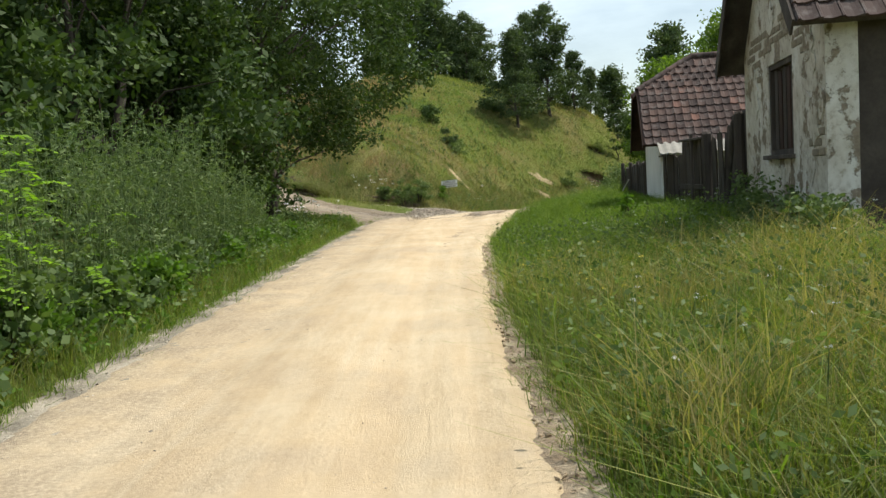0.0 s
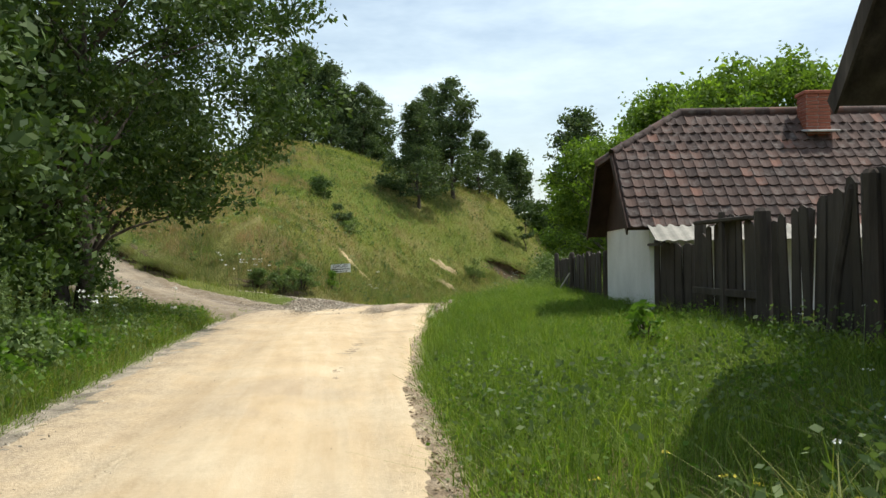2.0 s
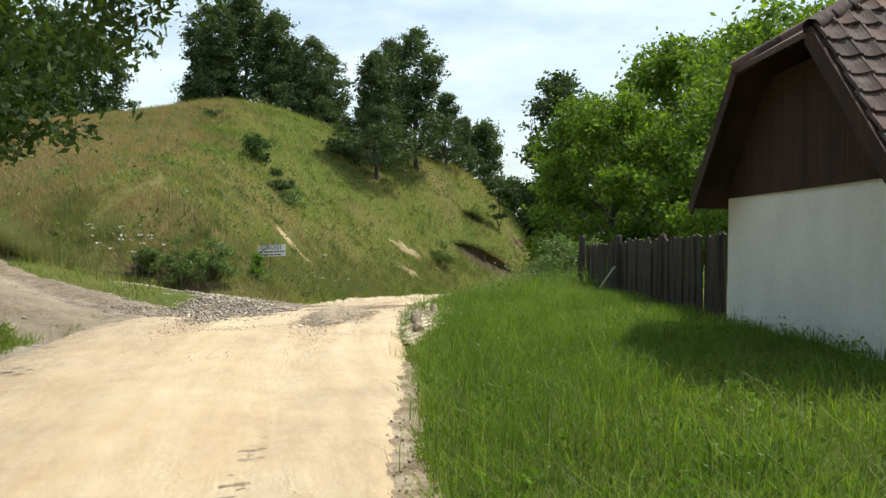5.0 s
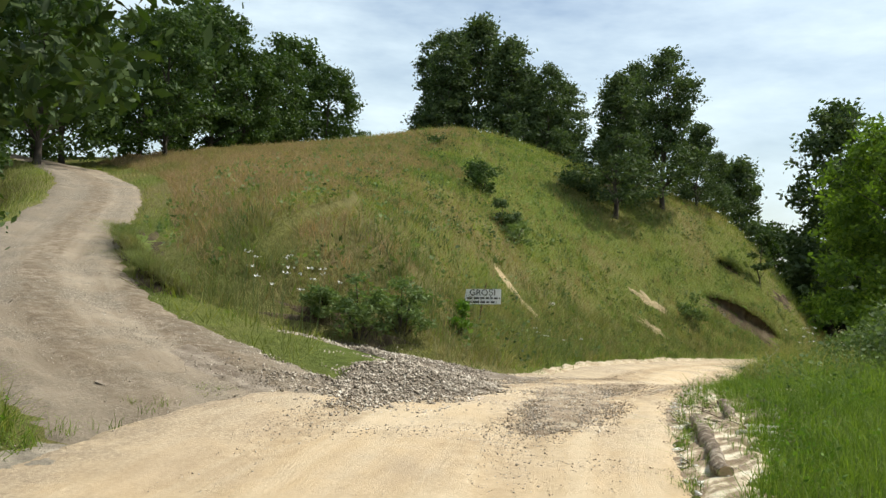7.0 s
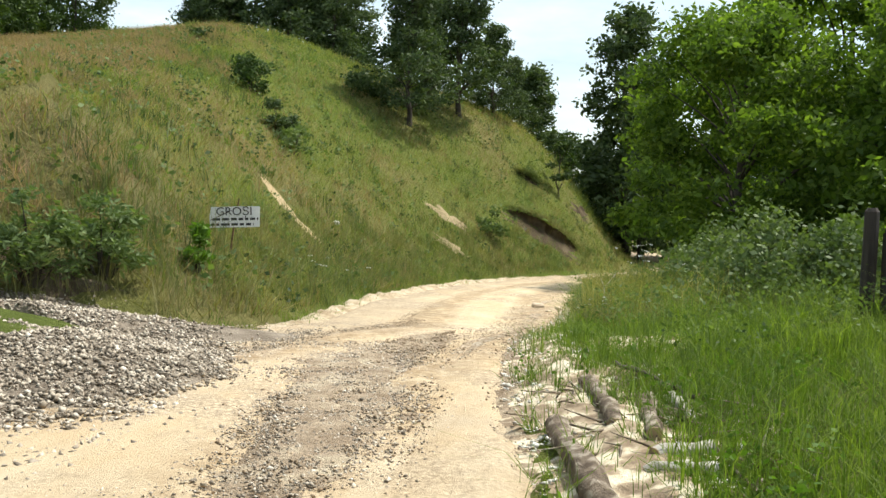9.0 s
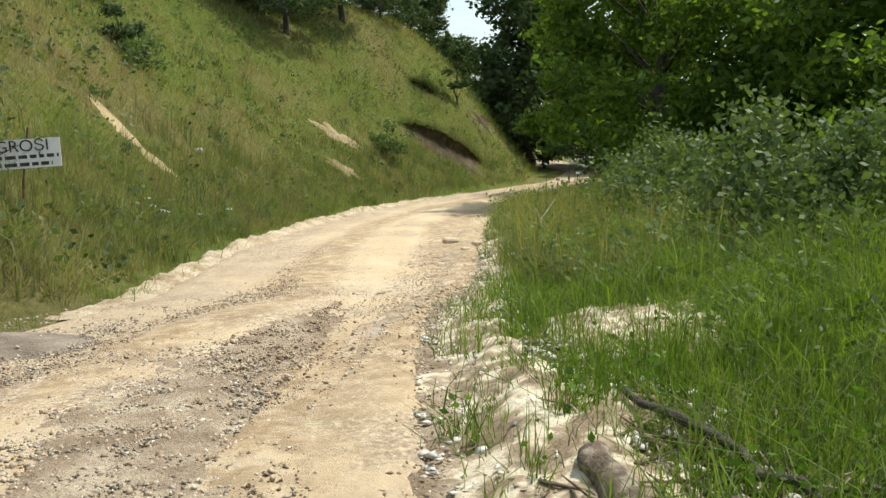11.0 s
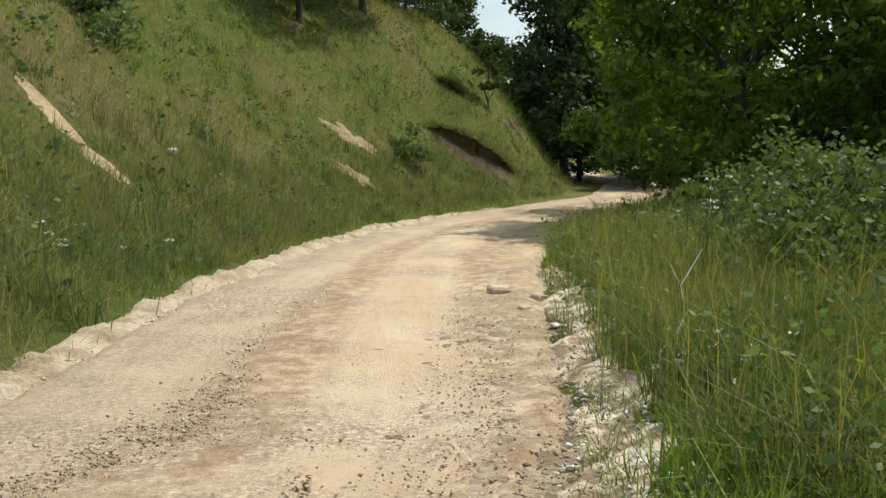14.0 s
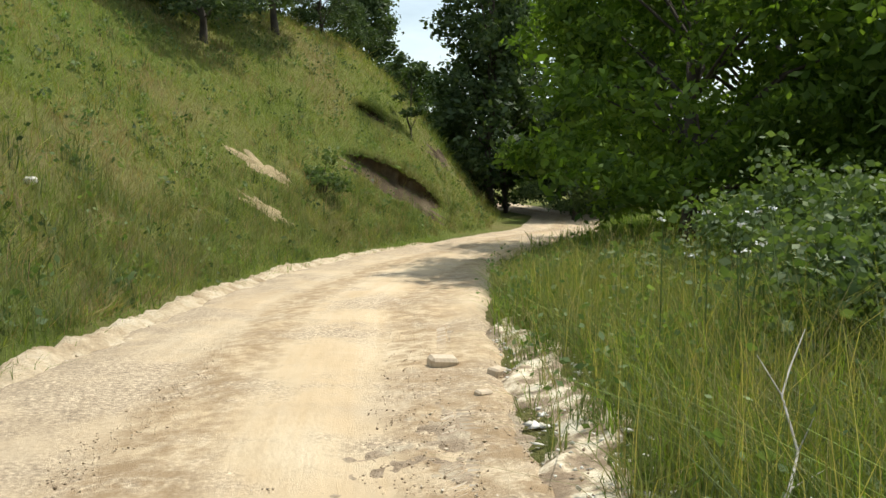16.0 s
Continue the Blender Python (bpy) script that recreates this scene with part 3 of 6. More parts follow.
quads = np.stack([idx[:-1, :-1], idx[:-1, 1:], idx[1:, 1:], idx[1:, :-1]], -1).reshape(-1, 4)


def ground_mat():
    m, nt, b = mat("grassy_soil", 1.0, spec=0.1)
    v = nt.nodes.new("ShaderNodeNewGeometry").outputs["Position"]
    big = noise_tex(nt, v, 0.11, 5, 0.6)
    c1 = ramp(nt, big, [(0.3, (0.090, 0.130, 0.026)), (0.48, (0.140, 0.160, 0.042)), (0.6, (0.180, 0.165, 0.066)), (0.75, (0.20, 0.165, 0.085))])
    f = noise_tex(nt, v, 5.0, 8, 0.75)
    c2 = mixc(nt, 0.7, c1, ramp(nt, f, [(0.3, (0.45, 0.5, 0.4)), (0.7, (1.35, 1.3, 1.2))]), "MULTIPLY")
    nt.links.new(c2, b.inputs["Base Color"])
    bump(nt, b, noise_tex(nt, v, 9.0, 8, 0.7), 1.0, 0.12)
    return m


GROUND = ground_mat()
tagged(raw_mesh("ground", np.stack([X, Y, Z], -1).reshape(-1, 3), quads, GROUND, smooth=True), "grassy summer ground rising to a meadow hill", "ground", kind="structure")


def road_mat(name, sand, pale, grey, gravel_at):
    """Packed sand with wheel streaks along it, gravelly stretches and pale dry patches."""
    m, nt, b = mat(name, 0.95, spec=0.15)
    uv = nt.nodes.new("ShaderNodeUVMap").outputs["UV"]
    pos = nt.nodes.new("ShaderNodeNewGeometry").outputs["Position"]
    mp = nt.nodes.new("ShaderNodeMapping")
    mp.inputs["Scale"].default_value = (1.1, 0.045, 1)
    nt.links.new(uv, mp.inputs["Vector"])
    streak = noise_tex(nt, mp.outputs["Vector"], 1.6, 5, 0.6)
    half = tuple((p + q) / 2 for p, q in zip(grey, sand))
    c = ramp(nt, streak, [(0.30, half), (0.44, sand), (0.54, pale), (0.64, sand), (0.74, half)])
    c = mixc(nt, 0.55, c, ramp(nt, noise_tex(nt, pos, 0.45, 5, 0.6), [(0.34, grey), (0.48, sand), (0.62, pale)]))
    g = noise_tex(nt, pos, 0.55, 6, 0.7)
    patch = ramp(nt, g, [(gravel_at, (0, 0, 0)), (gravel_at + 0.12, (1, 1, 1))])
    sep = nt.nodes.new("ShaderNodeSeparateXYZ")
    nt.links.new(pos, sep.inputs[0])
    run = nt.nodes.new("ShaderNodeMapRange")
    run.inputs["From Min"].default_value, run.inputs["From Max"].default_value = 31.0, 38.0
    run.inputs["To Min"].default_value, run.inputs["To Max"].default_value = 0.12, 0.9
    nt.links.new(sep.outputs["Y"], run.inputs["Value"])
    patch = mixc(nt, run.outputs["Result"], (0.0, 0.0, 0.0), patch)
    fine = noise_tex(nt, pos, 26, 6, 0.8)
    spk = ramp(nt, fine, [(0.38, tuple(0.45 * k for k in grey)), (0.5, grey), (0.64, tuple(min(1, 1.35 * k) for k in pale))])
    c = mixc(nt, patch, c, spk)
    mp2 = nt.nodes.new("ShaderNodeMapping")
    mp2.inputs["Scale"].default_value = (2.2, 0.45, 1)
    nt.links.new(uv, mp2.inputs["Vector"])
    band = node(nt, "ShaderNodeSeparateXYZ")
    nt.links.new(uv, band.inputs[0])
    side = nt.nodes.new("ShaderNodeMapRange")
    side.inputs["From Min"].default_value, side.inputs["From Max"].default_value = 0.3, 2.1
    side.inputs["To Min"].default_value, side.inputs["To Max"].default_value = 1.0, 0.0
    nt.links.new(band.outputs["X"], side.inputs["Value"])
    loose = mixc(nt, side.outputs["Result"], (0.0, 0.0, 0.0), ramp(nt, noise_tex(nt, pos, 1.8, 6, 0.7), [(0.35, (0.25, 0.25, 0.25)), (0.6, (1, 1, 1))]))
    c = mixc(nt, loose, c, mixc(nt, 0.5, spk, tuple(0.66 * k for k in grey)))
    fifth = nt.nodes.new("ShaderNodeMath")
    fifth.operation = "MULTIPLY"
    fifth.inputs[1].default_value = 0.2
    nt.links.new(band.outputs["X"], fifth.inputs[0])
    churn = ramp(nt, fifth.outputs[0], [(0.25, (0, 0, 0)), (0.31, (1, 1, 1)), (0.41, (1, 1, 1)), (0.46, (0, 0, 0)), (0.62, (0, 0, 0)), (0.68, (1, 1, 1)), (0.80, (1, 1, 1)), (0.90, (0.3, 0.3, 0.3))])
    churn = mixc(nt, 1.0, churn, ramp(nt, noise_tex(nt, pos, 4.5, 8, 0.75), [(0.42, (0, 0, 0)), (0.58, (1, 1, 1))]), "MULTIPLY")
    churn = mixc(nt, run.outputs["Result"], (0.0, 0.0, 0.0), churn)
    c = mixc(nt, churn, c, tuple(k * f for k, f in zip(sand, (0.58, 0.54, 0.50))))
    soft = ramp(nt, noise_tex(nt, mp2.outputs["Vector"], 2.0, 8, 0.7), [(0.3, (0.86, 0.84, 0.81)), (0.5, (0.98, 0.98, 0.98)), (0.68, (1.07, 1.07, 1.07))])
    c = mixc(nt, 0.8, c, soft, "MULTIPLY")
    nt.links.new(c, b.inputs["Base Color"])
    ad = nt.nodes.new("ShaderNodeMath")
    ad.operation = "ADD"
    nt.links.new(noise_tex(nt, mp2.outputs["Vector"], 5, 8, 0.75), ad.inputs[0])
    nt.links.new(fine, ad.inputs[1])
    bump(nt, b, ad.outputs[0], 0.75, 0.025)
    return m


SAND = road_mat("sandy_road", (0.54, 0.412, 0.255), (0.60, 0.495, 0.34), (0.42, 0.335, 0.235), 0.46)
TRACKM = road_mat("gravelly_track", (0.25, 0.20, 0.14), (0.34, 0.285, 0.21), (0.20, 0.172, 0.13), 0.45)


def strip(name, secs, zs, across, step, material, label, category, ruts, edge_wob, seed):
    """A road sheet between left and right edges, with ruts, uneven edges and its rim sunk into the ground."""
    n = len(secs)
    keys = np.concatenate([[0], np.cumsum(np.hypot(*np.diff((secs[:, :2] + secs[:, 2:]) / 2, axis=0).T))])
    s = np.arange(0, keys[-1], step)
    # smooth the polyline of sections
    ker = np.hanning(int(2.4 / step) | 1)
    ker /= ker.sum()
    cols = []
    for k in range(4):
        c = np.interp(s, keys, secs[:, k])
        cols.append(np.convolve(np.pad(c, len(ker) // 2, mode="edge"), ker, "valid"))
    lx, ly, rx, ry = cols
    wl = edge_wob * (lumps(s, s * 0, 2.3, seed) + 0.6 * lumps(s, s * 0, 0.6, seed + 1))
    wr = edge_wob * (lumps(s, s * 0, 2.6, seed + 2) + 0.6 * lumps(s, s * 0, 0.6, seed + 3))
    w = np.hypot(rx - lx, ry - ly)
    t = np.linspace(0, 1, across)[None]
    a0, a1 = -(wl / w)[:, None], 1 + (wr / w)[:, None]
    q = a0 + (a1 - a0) * t
    x = lx[:, None] + (rx - lx)[:, None] * q
    y = ly[:, None] + (ry - ly)[:, None] * q
    m = q * w[:, None]
    zc = zs(x, y)
    rut = 0
    for c, wd, dp in ruts:
        rut = rut - dp * np.exp(-((q - c - 0.012 * np.sin(s * 0.35)[:, None]) * w[:, None] / wd) ** 2)
    z = zc + rut + 0.004 * lumps(x, y, 0.8, seed + 5) + 0.012 * lumps(x, y, 2.5, seed + 6)
    rim = np.minimum(q - a0, a1 - q) * w[:, None]
    z = z - 0.10 * (1 - smooth(0.0, 0.25, rim)) + 0.012
    idx = np.arange(x.size).reshape(x.shape)
    qd = np.stack([idx[:-1, :-1], idx[:-1, 1:], idx[1:, 1:], idx[1:, :-1]], -1).reshape(-1, 4)
    ob = raw_mesh(name, np.stack([x, y, z], -1).reshape(-1, 3), qd, material, smooth=True)
    lay = ob.data.uv_layers.new(name="UVMap")
    uvs = np.stack([m, np.broadcast_to(s[:, None], m.shape)], -1).reshape(-1, 2)
    lay.data.foreach_set("uv", uvs[qd.ravel()].astype(np.float32).ravel())
    return tagged(ob, label, category, kind="structure")


def road_height(x, y):
    return road_z(y) + 0.02


strip("road", ROAD, road_height, 44, 0.14, SAND, "pale sandy dirt road with wheel ruts", "road",
      [(0.30, 0.35, 0.035), (0.72, 0.35, 0.045), (0.86, 0.12, 0.02)], 0.06, 21)
tang = np.gradient(TRACK, axis=0)
tang /= np.linalg.norm(tang, axis=1, keepdims=True)
nrm = np.stack([-tang[:, 1], tang[:, 0]], 1)
TS = np.concatenate([TRACK + nrm * np.array([3.2, 3.0, 2.3, 1.85, 1.7, 1.7, 1.7, 1.7, 1.7])[:, None], TRACK - nrm * 1.7], 1)


def track_height(x, y):
    d, z, _ = along(TRACK, TRACK_Z, x, y)
    return z + 0.03 + 0.05 * lumps(x, y, 0.9, 12) * smooth(39, 36, y)


strip("side_track", TS, track_height, 22, 0.2, TRACKM, "gravelly brown dirt track climbing beside the hill", "dirt track",
      [(0.28, 0.28, 0.06), (0.72, 0.28, 0.06)], 0.15, 41)

# ---- the old house ----
TURN = -8.4  # the plots stand a little askew to the road


def plaster_wall(name, parent, bm):
    return part(name, bm, PLASTER, parent)


def prism(poly, x0, x1, bm=None):
    """A flat polygon of (y, z) drawn out along x."""
    bm = bm or bmesh.new()
    a = [bm.verts.new((x0, y, z)) for y, z in poly]
    b = [bm.verts.new((x1, y, z)) for y, z in poly]
    bm.faces.new(a[::-1])
    bm.faces.new(b)
    for i in range(len(poly)):
        j = (i + 1) % len(poly)
        bm.faces.new((a[i], a[j], b[j], b[i]))
    bmesh.ops.recalc_face_normals(bm, faces=bm.faces)
    return bm


def tile_mesh(width, length, thick=0.035):
    """One clay tile with a raised rib and a curved lip: x across, y up the slope."""
    prof = [(0.0, 0.0), (0.06, 0.028), (0.16, 0.03), (0.24, 0.004), (0.62, 0.0), (0.82, 0.012), (1.0, 0.03)]
    vs, fs = [], []
    for yy, dz in ((0.0, thick), (length * 1.12, 0.004)):
        for u, h in prof:
            vs.append((u * width, yy, h + dz))
    for u, h in prof:
        vs.append((u * width, 0.0, h))
    k = len(prof)
    for i in range(k - 1):
        fs.append((i, i + 1, k + i + 1, k + i))
        fs.append((2 * k + i, 2 * k + i + 1, i + 1, i))
    me = bpy.data.meshes.new("tile")
    me.from_pydata(vs, [], fs)
    me.materials.append(TILE)
    return me


def house():
    root = empty("old_house", pose(4.98, 11.55, 0.35, 0, 0, TURN), "old abandoned house with flaking whitewashed plaster and tiled roof", "house")
    W, L, H, top = 5.4, 9.0, 3.15, 5.85
    w0, w1, s0, s1 = 1.75, 3.4, 1.32, 2.78  # window in the gable wall
    bm = bmesh.new()
    for poly in ([(0, -0.6), (w0, -0.6), (w0, H), (0, H)], [(w1, -0.6), (W, -0.6), (W, H), (w1, H)], [(w0, -0.6), (w1, -0.6), (w1, s0), (w0, s0)], [(w0, s1), (w1, s1), (w1, H), (w0, H)]):
        prism(poly, 0, 0.4, bm)
    bmesh.ops.remove_doubles(bm, verts=bm.verts, dist=0.001)
    part("gable_wall", bm, PLASTER, root)
    part("gable_top", prism([(0, H), (W, H), (W / 2, top)], 0.002, 0.36), PLASTER, root)
    for nm, y0, y1, mt in (("side_wall", 0.003, 0.4, SHADED_SIDING), ("back_side_wall", W - 0.4, W - 0.003, PLASTER)):
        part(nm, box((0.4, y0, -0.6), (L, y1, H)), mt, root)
    part("rear_wall", prism([(0.4, -0.6), (W - 0.4, -0.6), (W - 0.4, H), (W / 2, top - 0.3), (0.4, H)], L - 0.4, L), PLASTER, root)
    # window: frame, two shutters of boards, sill and bars
    win = part("window", box((0.10, w0, s0), (0.16, w1, s1)), OLDWOOD, root, "weathered wooden window, boarded dark inside")
    for a, b, c, d in ((w0, s0, w0 + 0.09, s1), (w1 - 0.09, s0, w1, s1), (w0, s1 - 0.09, w1, s1), (w0, s0, w1, s0 + 0.08)):
        part("window_frame", box((0.02, a, b), (0.11, c, d), 0.006), OLDWOOD, win)
    for k in range(5):
        y = w0 + 0.14 + k * (w1 - w0 - 0.28) / 5
        part("slat", box((0.06, y, s0 + 0.09), (0.10, y + 0.20, s1 - 0.10 - 0.03 * (k % 2)), 0.004), DARKWOOD if k % 2 else OLDWOOD, win)
    part("window_sill", box((-0.10, w0 - 0.08, s0 - 0.07), (0.12, w1 + 0.08, s0), 0.01), OLDWOOD, root)
    # bare adobe bricks where the plaster has come away
    rng = np.random.default_rng(4)
    me = bpy.data.meshes.new("brick")
    bm = box((-0.012, 0, 0), (0.05, 0.30, 0.11), 0.012)
    bm.to_mesh(me)
    bm.free()
    me.materials.append(ADOBEB)
    for yc, zc, ny, nz in ((4.45, 2.85, 3, 4), (3.9, 3.2, 5, 3), (2.6, 3.3, 6, 3), (1.1, 3.05, 3, 5), (0.4, 1.6, 2, 5), (4.6, 0.7, 2, 4), (2.9, 0.55, 4, 3), (0.7, 0.4, 4, 3)):
        for j in range(nz):
            for i in range(ny):
                if rng.random() < 0.3:
                    continue
                y, z = yc + (i - ny / 2) * 0.325 + 0.16 * (j % 2), zc + (j - nz / 2) * 0.135
                if (w0 - 0.35 < y < w1 + 0.03 and s0 - 0.2 < z < s1 + 0.02) or y < 0.02 or y + 0.3 > W or z + 0.12 > H + (W / 2 - abs(y - W / 2)) * 0.9:
                    continue
                ob = new("brick", me)
                ob.parent = root
                ob.location = (0, y, z)
                ob.scale = (1, 0.85 + 0.2 * rng.random(), 0.9 + 0.15 * rng.random())
    # flaked patches of thicker plaster still standing proud
    for k in range(46):
        y, z = 0.15 + rng.random() * (W - 0.5), 0.1 + rng.random() * 4.6
        if (w0 - 0.55 < y < w1 + 0.35 and s0 - 0.45 < z < s1 + 0.35) or z > H - 0.35 + (W / 2 - abs(y - W / 2)) * 0.95:
            continue
        n = 11
        r = 0.14 + 0.34 * rng.random()
        poly = [(y + math.cos(6.283 * i / n) * r * (0.5 + 0.7 * rng.random()), z + math.sin(6.283 * i / n) * r * (0.5 + 0.8 * rng.random())) for i in range(n)]
        part("plaster_flake", prism(poly, -0.014 - 0.008 * rng.random(), 0.01), PLASTER, root)
    # roof: two slopes with an overhang, verge boards and rows of tiles
    pitch = math.atan2(top - H, W / 2)
    sl = math.hypot(top - H, W / 2) + 0.45
    for nm, sgn in (("roof_slope", 1), ("back_roof_slope", -1)):
        m = Matrix.Translation((-0.45, W / 2, top + 0.06)) @ Matrix.Rotation(sgn * pitch, 4, "X")
        lo, hi = ((0, -sl, 0), (L + 0.9, 0, 0.07)) if sgn > 0 else ((0, 0, 0), (L + 0.9, sl, 0.07))
        part(nm, box(lo, hi, 0.0, None, m), OLDWOOD, root)
        part("verge_board", box((lo[0] - 0.03, lo[1], -0.14), (lo[0], hi[1], 0.10), 0.0, None, m), OLDWOOD, root)
        if sgn > 0:
            tm = tile_mesh(0.26, 0.36)
            for r in range(3):
                for c in range(24):
                    ob = new("tile", tm)
                    ob.parent = root
                    ob.matrix_local = m @ Matrix.Translation((0.02 + c * 0.26, -sl - 0.04 + r * 0.36, 0.075))
        vs, fs = [], []
        base = tile_mesh(0.26, 0.36)
        n0 = 3 if sgn > 0 else 0
        for r in range(n0, int(sl / 0.36)):
            for c in range(int((L + 0.8) / 0.26)):
                mm = m @ Matrix.Translation((0.02 + c * 0.26, -sl + r * 0.36, 0.075)) if sgn > 0 else m @ Matrix.Translation((0.28 + c * 0.26, sl - r * 0.36, 0.075)) @ Matrix.Rotation(math.pi, 4, "Z")
                k = len(vs)
                vs.extend(tuple(mm @ v.co) for v in base.vertices)
                fs.extend(tuple(i + k for i in p.vertices) for p in base.polygons)
        tagged(link_mesh("tiles", vs, fs, TILE, root), kind="stuff")
    return root


house()


# ---- the shed ----
def shed():
    root = empty("shed", pose(6.1, 24.92, 0.32, 0, 0, TURN), "whitewashed outbuilding with a steep half-hipped clay tile roof", "shed")
    W, L, H, top = 5.0, 9.0, 2.02, 4.42
    part("gable_wall", box((0, 0, 0.1), (0.3, W, H)), WHITEWASH, root)
    part("plinth", box((-0.02, -0.02, -0.6), (0.33, W + 0.02, 0.12), 0.01), PLINTH, root)
    part("front_wall", box((0.3, 0.003, -0.6), (L, 0.3, H)), WHITEWASH, root)
    part("rear_wall", box((0.3, W - 0.3, -0.6), (L, W - 0.003, H)), WHITEWASH, root)
    part("end_wall", prism([(0.3, -0.6), (W - 0.3, -0.6), (W - 0.3, H), (W / 2, top - 0.2), (0.3, H)], L - 0.3, L), WHITEWASH, root)
    hipz = 3.42
    f = (hipz - H) / (top - H)
    # dark boards of the gable
    ya, yb = f * W / 2, W - f * W / 2
    n = 16
    for k in range(n):
        y0, y1 = W * k / n + 0.004, W * (k + 1) / n - 0.004
        zt = [min(hipz, H + (top - H) * min(y, W - y) / (W / 2)) - 0.02 for y in (y0, y1)]
        part("board", prism([(y0, H - 0.06), (y1, H - 0.06), (y1, zt[1]), (y0, zt[0])], -0.03, 0.02), DARKWOOD, root)
    pitch = math.atan2(top - H, W / 2)
    sl = math.hypot(top - H, W / 2)
    over, setb = 0.45, 1.25
    # slope frames: x along the ridge, y up the slope
    front = Matrix.Translation((0, 0, H + 0.05)) @ Matrix.Rotation(pitch, 4, "X")
    back = Matrix.Translation((0, W, H + 0.05)) @ Matrix.Rotation(math.pi, 4, "Z") @ Matrix.Rotation(pitch, 4, "X")
    hy = f * sl

    def left_edge(v):
        return -over if v <= hy else -over + (setb + over) * (v - hy) / (sl - hy)

    for nm, m, sgn in (("roof_slope", front, 1), ("back_roof_slope", back, -1)):
        bm = bmesh.new()
        pts = [(-over, -0.35), (L, -0.35), (L, sl), (setb, sl), (-over, hy)]
        lo = [bm.verts.new(m @ Vector((sgn * x, y, 0))) for x, y in pts]
        up = [bm.verts.new(m @ Vector((sgn * x, y, 0.06))) for x, y in pts]
        bm.faces.new(up)
        bm.faces.new(lo[::-1])
        for i in range(5):
            j = (i + 1) % 5
            bm.faces.new((lo[i], lo[j], up[j], up[i]))
        bmesh.ops.recalc_face_normals(bm, faces=bm.faces)
        part(nm, bm, DARKWOOD, root)
    # half hip
    A, B = front @ Vector((-over, hy, 0.06)), back @ Vector((over, hy, 0.06))
    C = front @ Vector((setb, sl, 0.06))
    bm = bmesh.new()
    vs = [bm.verts.new(p) for p in (A, B, C)] + [bm.verts.new(p - Vector((0, 0, 0.07))) for p in (A, B, C)]
    for fc in ((0, 2, 1), (3, 4, 5), (0, 1, 4, 3), (1, 2, 5, 4), (2, 0, 3, 5)):
        bm.faces.new([vs[i] for i in fc])
    part("half_hip", bm, TILE, root)
    # tiles of the front slope
    tw, tl = 0.225, 0.30
    tm = tile_mesh(tw, tl)
    rng = np.random.default_rng(11)
    far_tiles = []
    for r in range(int((sl + 0.3) / tl)):
        v = -0.37 + r * tl
        x = left_edge(v + tl * 0.5) + 0.02
        c = 0
        while x < L - 0.2:
            mm = front @ Matrix.Translation((x, v, 0.062 + 0.012 * rng.random())) @ Matrix.Rotation(radians(1.6 * rng.normal()), 4, "Z")
            if c < 24:
                ob = new("tile", tm)
                ob.parent = root
                ob.matrix_local = mm
            else:
                far_tiles.append(mm)
            x += tw
            c += 1
    vs, fs = [], []
    for mm in far_tiles:
        k = len(vs)
        vs.extend(tuple(mm @ w.co) for w in tm.vertices)
        fs.extend(tuple(i + k for i in p.vertices) for p in tm.polygons)
    tagged(link_mesh("tiles", vs, fs, TILE, root), kind="stuff")
    # ridge and hip caps
    for p, q, cnt in ((C, front @ Vector((L, sl, 0.06)), 24), (A, C, 7), (B, C, 7)):
        d = (q - p) / cnt
        for i in range(cnt):
            s0 = p + d * i
            v, qd = tube_arrays([s0 - Vector((0, 0, 0.02)), s0 + d * 1.06 + Vector((0, 0, 0.0))], [0.11, 0.09], 8)
            raw_mesh("ridge_cap", v, qd, TILE, root, True)
    part("verge_board", box((-over - 0.03, -0.35, -0.12), (-over, hy, 0.07), 0, None, front), DARKWOOD, root)
    part("verge_board", box((over, -0.35, -0.12), (over + 0.03, hy, 0.07), 0, None, back), DARKWOOD, root)
    # chimney on the front slope, with pale flashing
    ch = part("chimney", box((3.75, 1.75, 3.2), (4.25, 2.25, 4.75), 0.01), MORTAR, root, "red brick chimney with pale mortar flashing")
    me = bpy.data.meshes.new("brick")
    bm = box((0, 0, 0), (0.235, 0.07, 0.068), 0.006)
    bm.to_mesh(me)
    bm.free()
    me.materials.append(BRICKRED)
    for row in range(18):
        for side in range(4):
            m = Matrix.Translation((4.0, 2.0, 3.36 + row * 0.078)) @ Matrix.Rotation(side * math.pi / 2, 4, "Z")
            for k in range(2):
                ob = new("brick", me)
                ob.parent = ch
                ob.matrix_local = m @ Matrix.Translation((-0.262 + k * 0.245 + 0.03 * (row % 2), -0.265, 0))
    part("flashing", box((3.66, 1.55, 0), (4.34, 2.0, 0.05), 0.02, None, Matrix.Translation((0, -0.12, 3.66)) @ Matrix.Rotation(0.15, 4, "X")), MORTAR, root)
    part("cap", box((3.70, 1.70, 4.75), (4.30, 2.30, 4.83), 0.015), BRICKRED, ch)
    # corrugated lean-to in front
    nx, ns = 150, 2
    vs, fs = [], []
    for i in range(nx + 1):
        x = -0.1 + 6.6 * i / nx
        h = 0.012 * math.cos(i * math.pi / 2.5)
        vs += [(x, -0.12, 1.98 + h), (x, -1.05, 1.60 + h)]
    for i in range(nx):
        fs.append((2 * i, 2 * i + 2, 2 * i + 3, 2 * i + 1))
    ob = link_mesh("lean_to_roof", vs, fs, FIBRE, root)
    sol = ob.modifiers.new("thickness", "SOLIDIFY")
    sol.thickness = 0.008
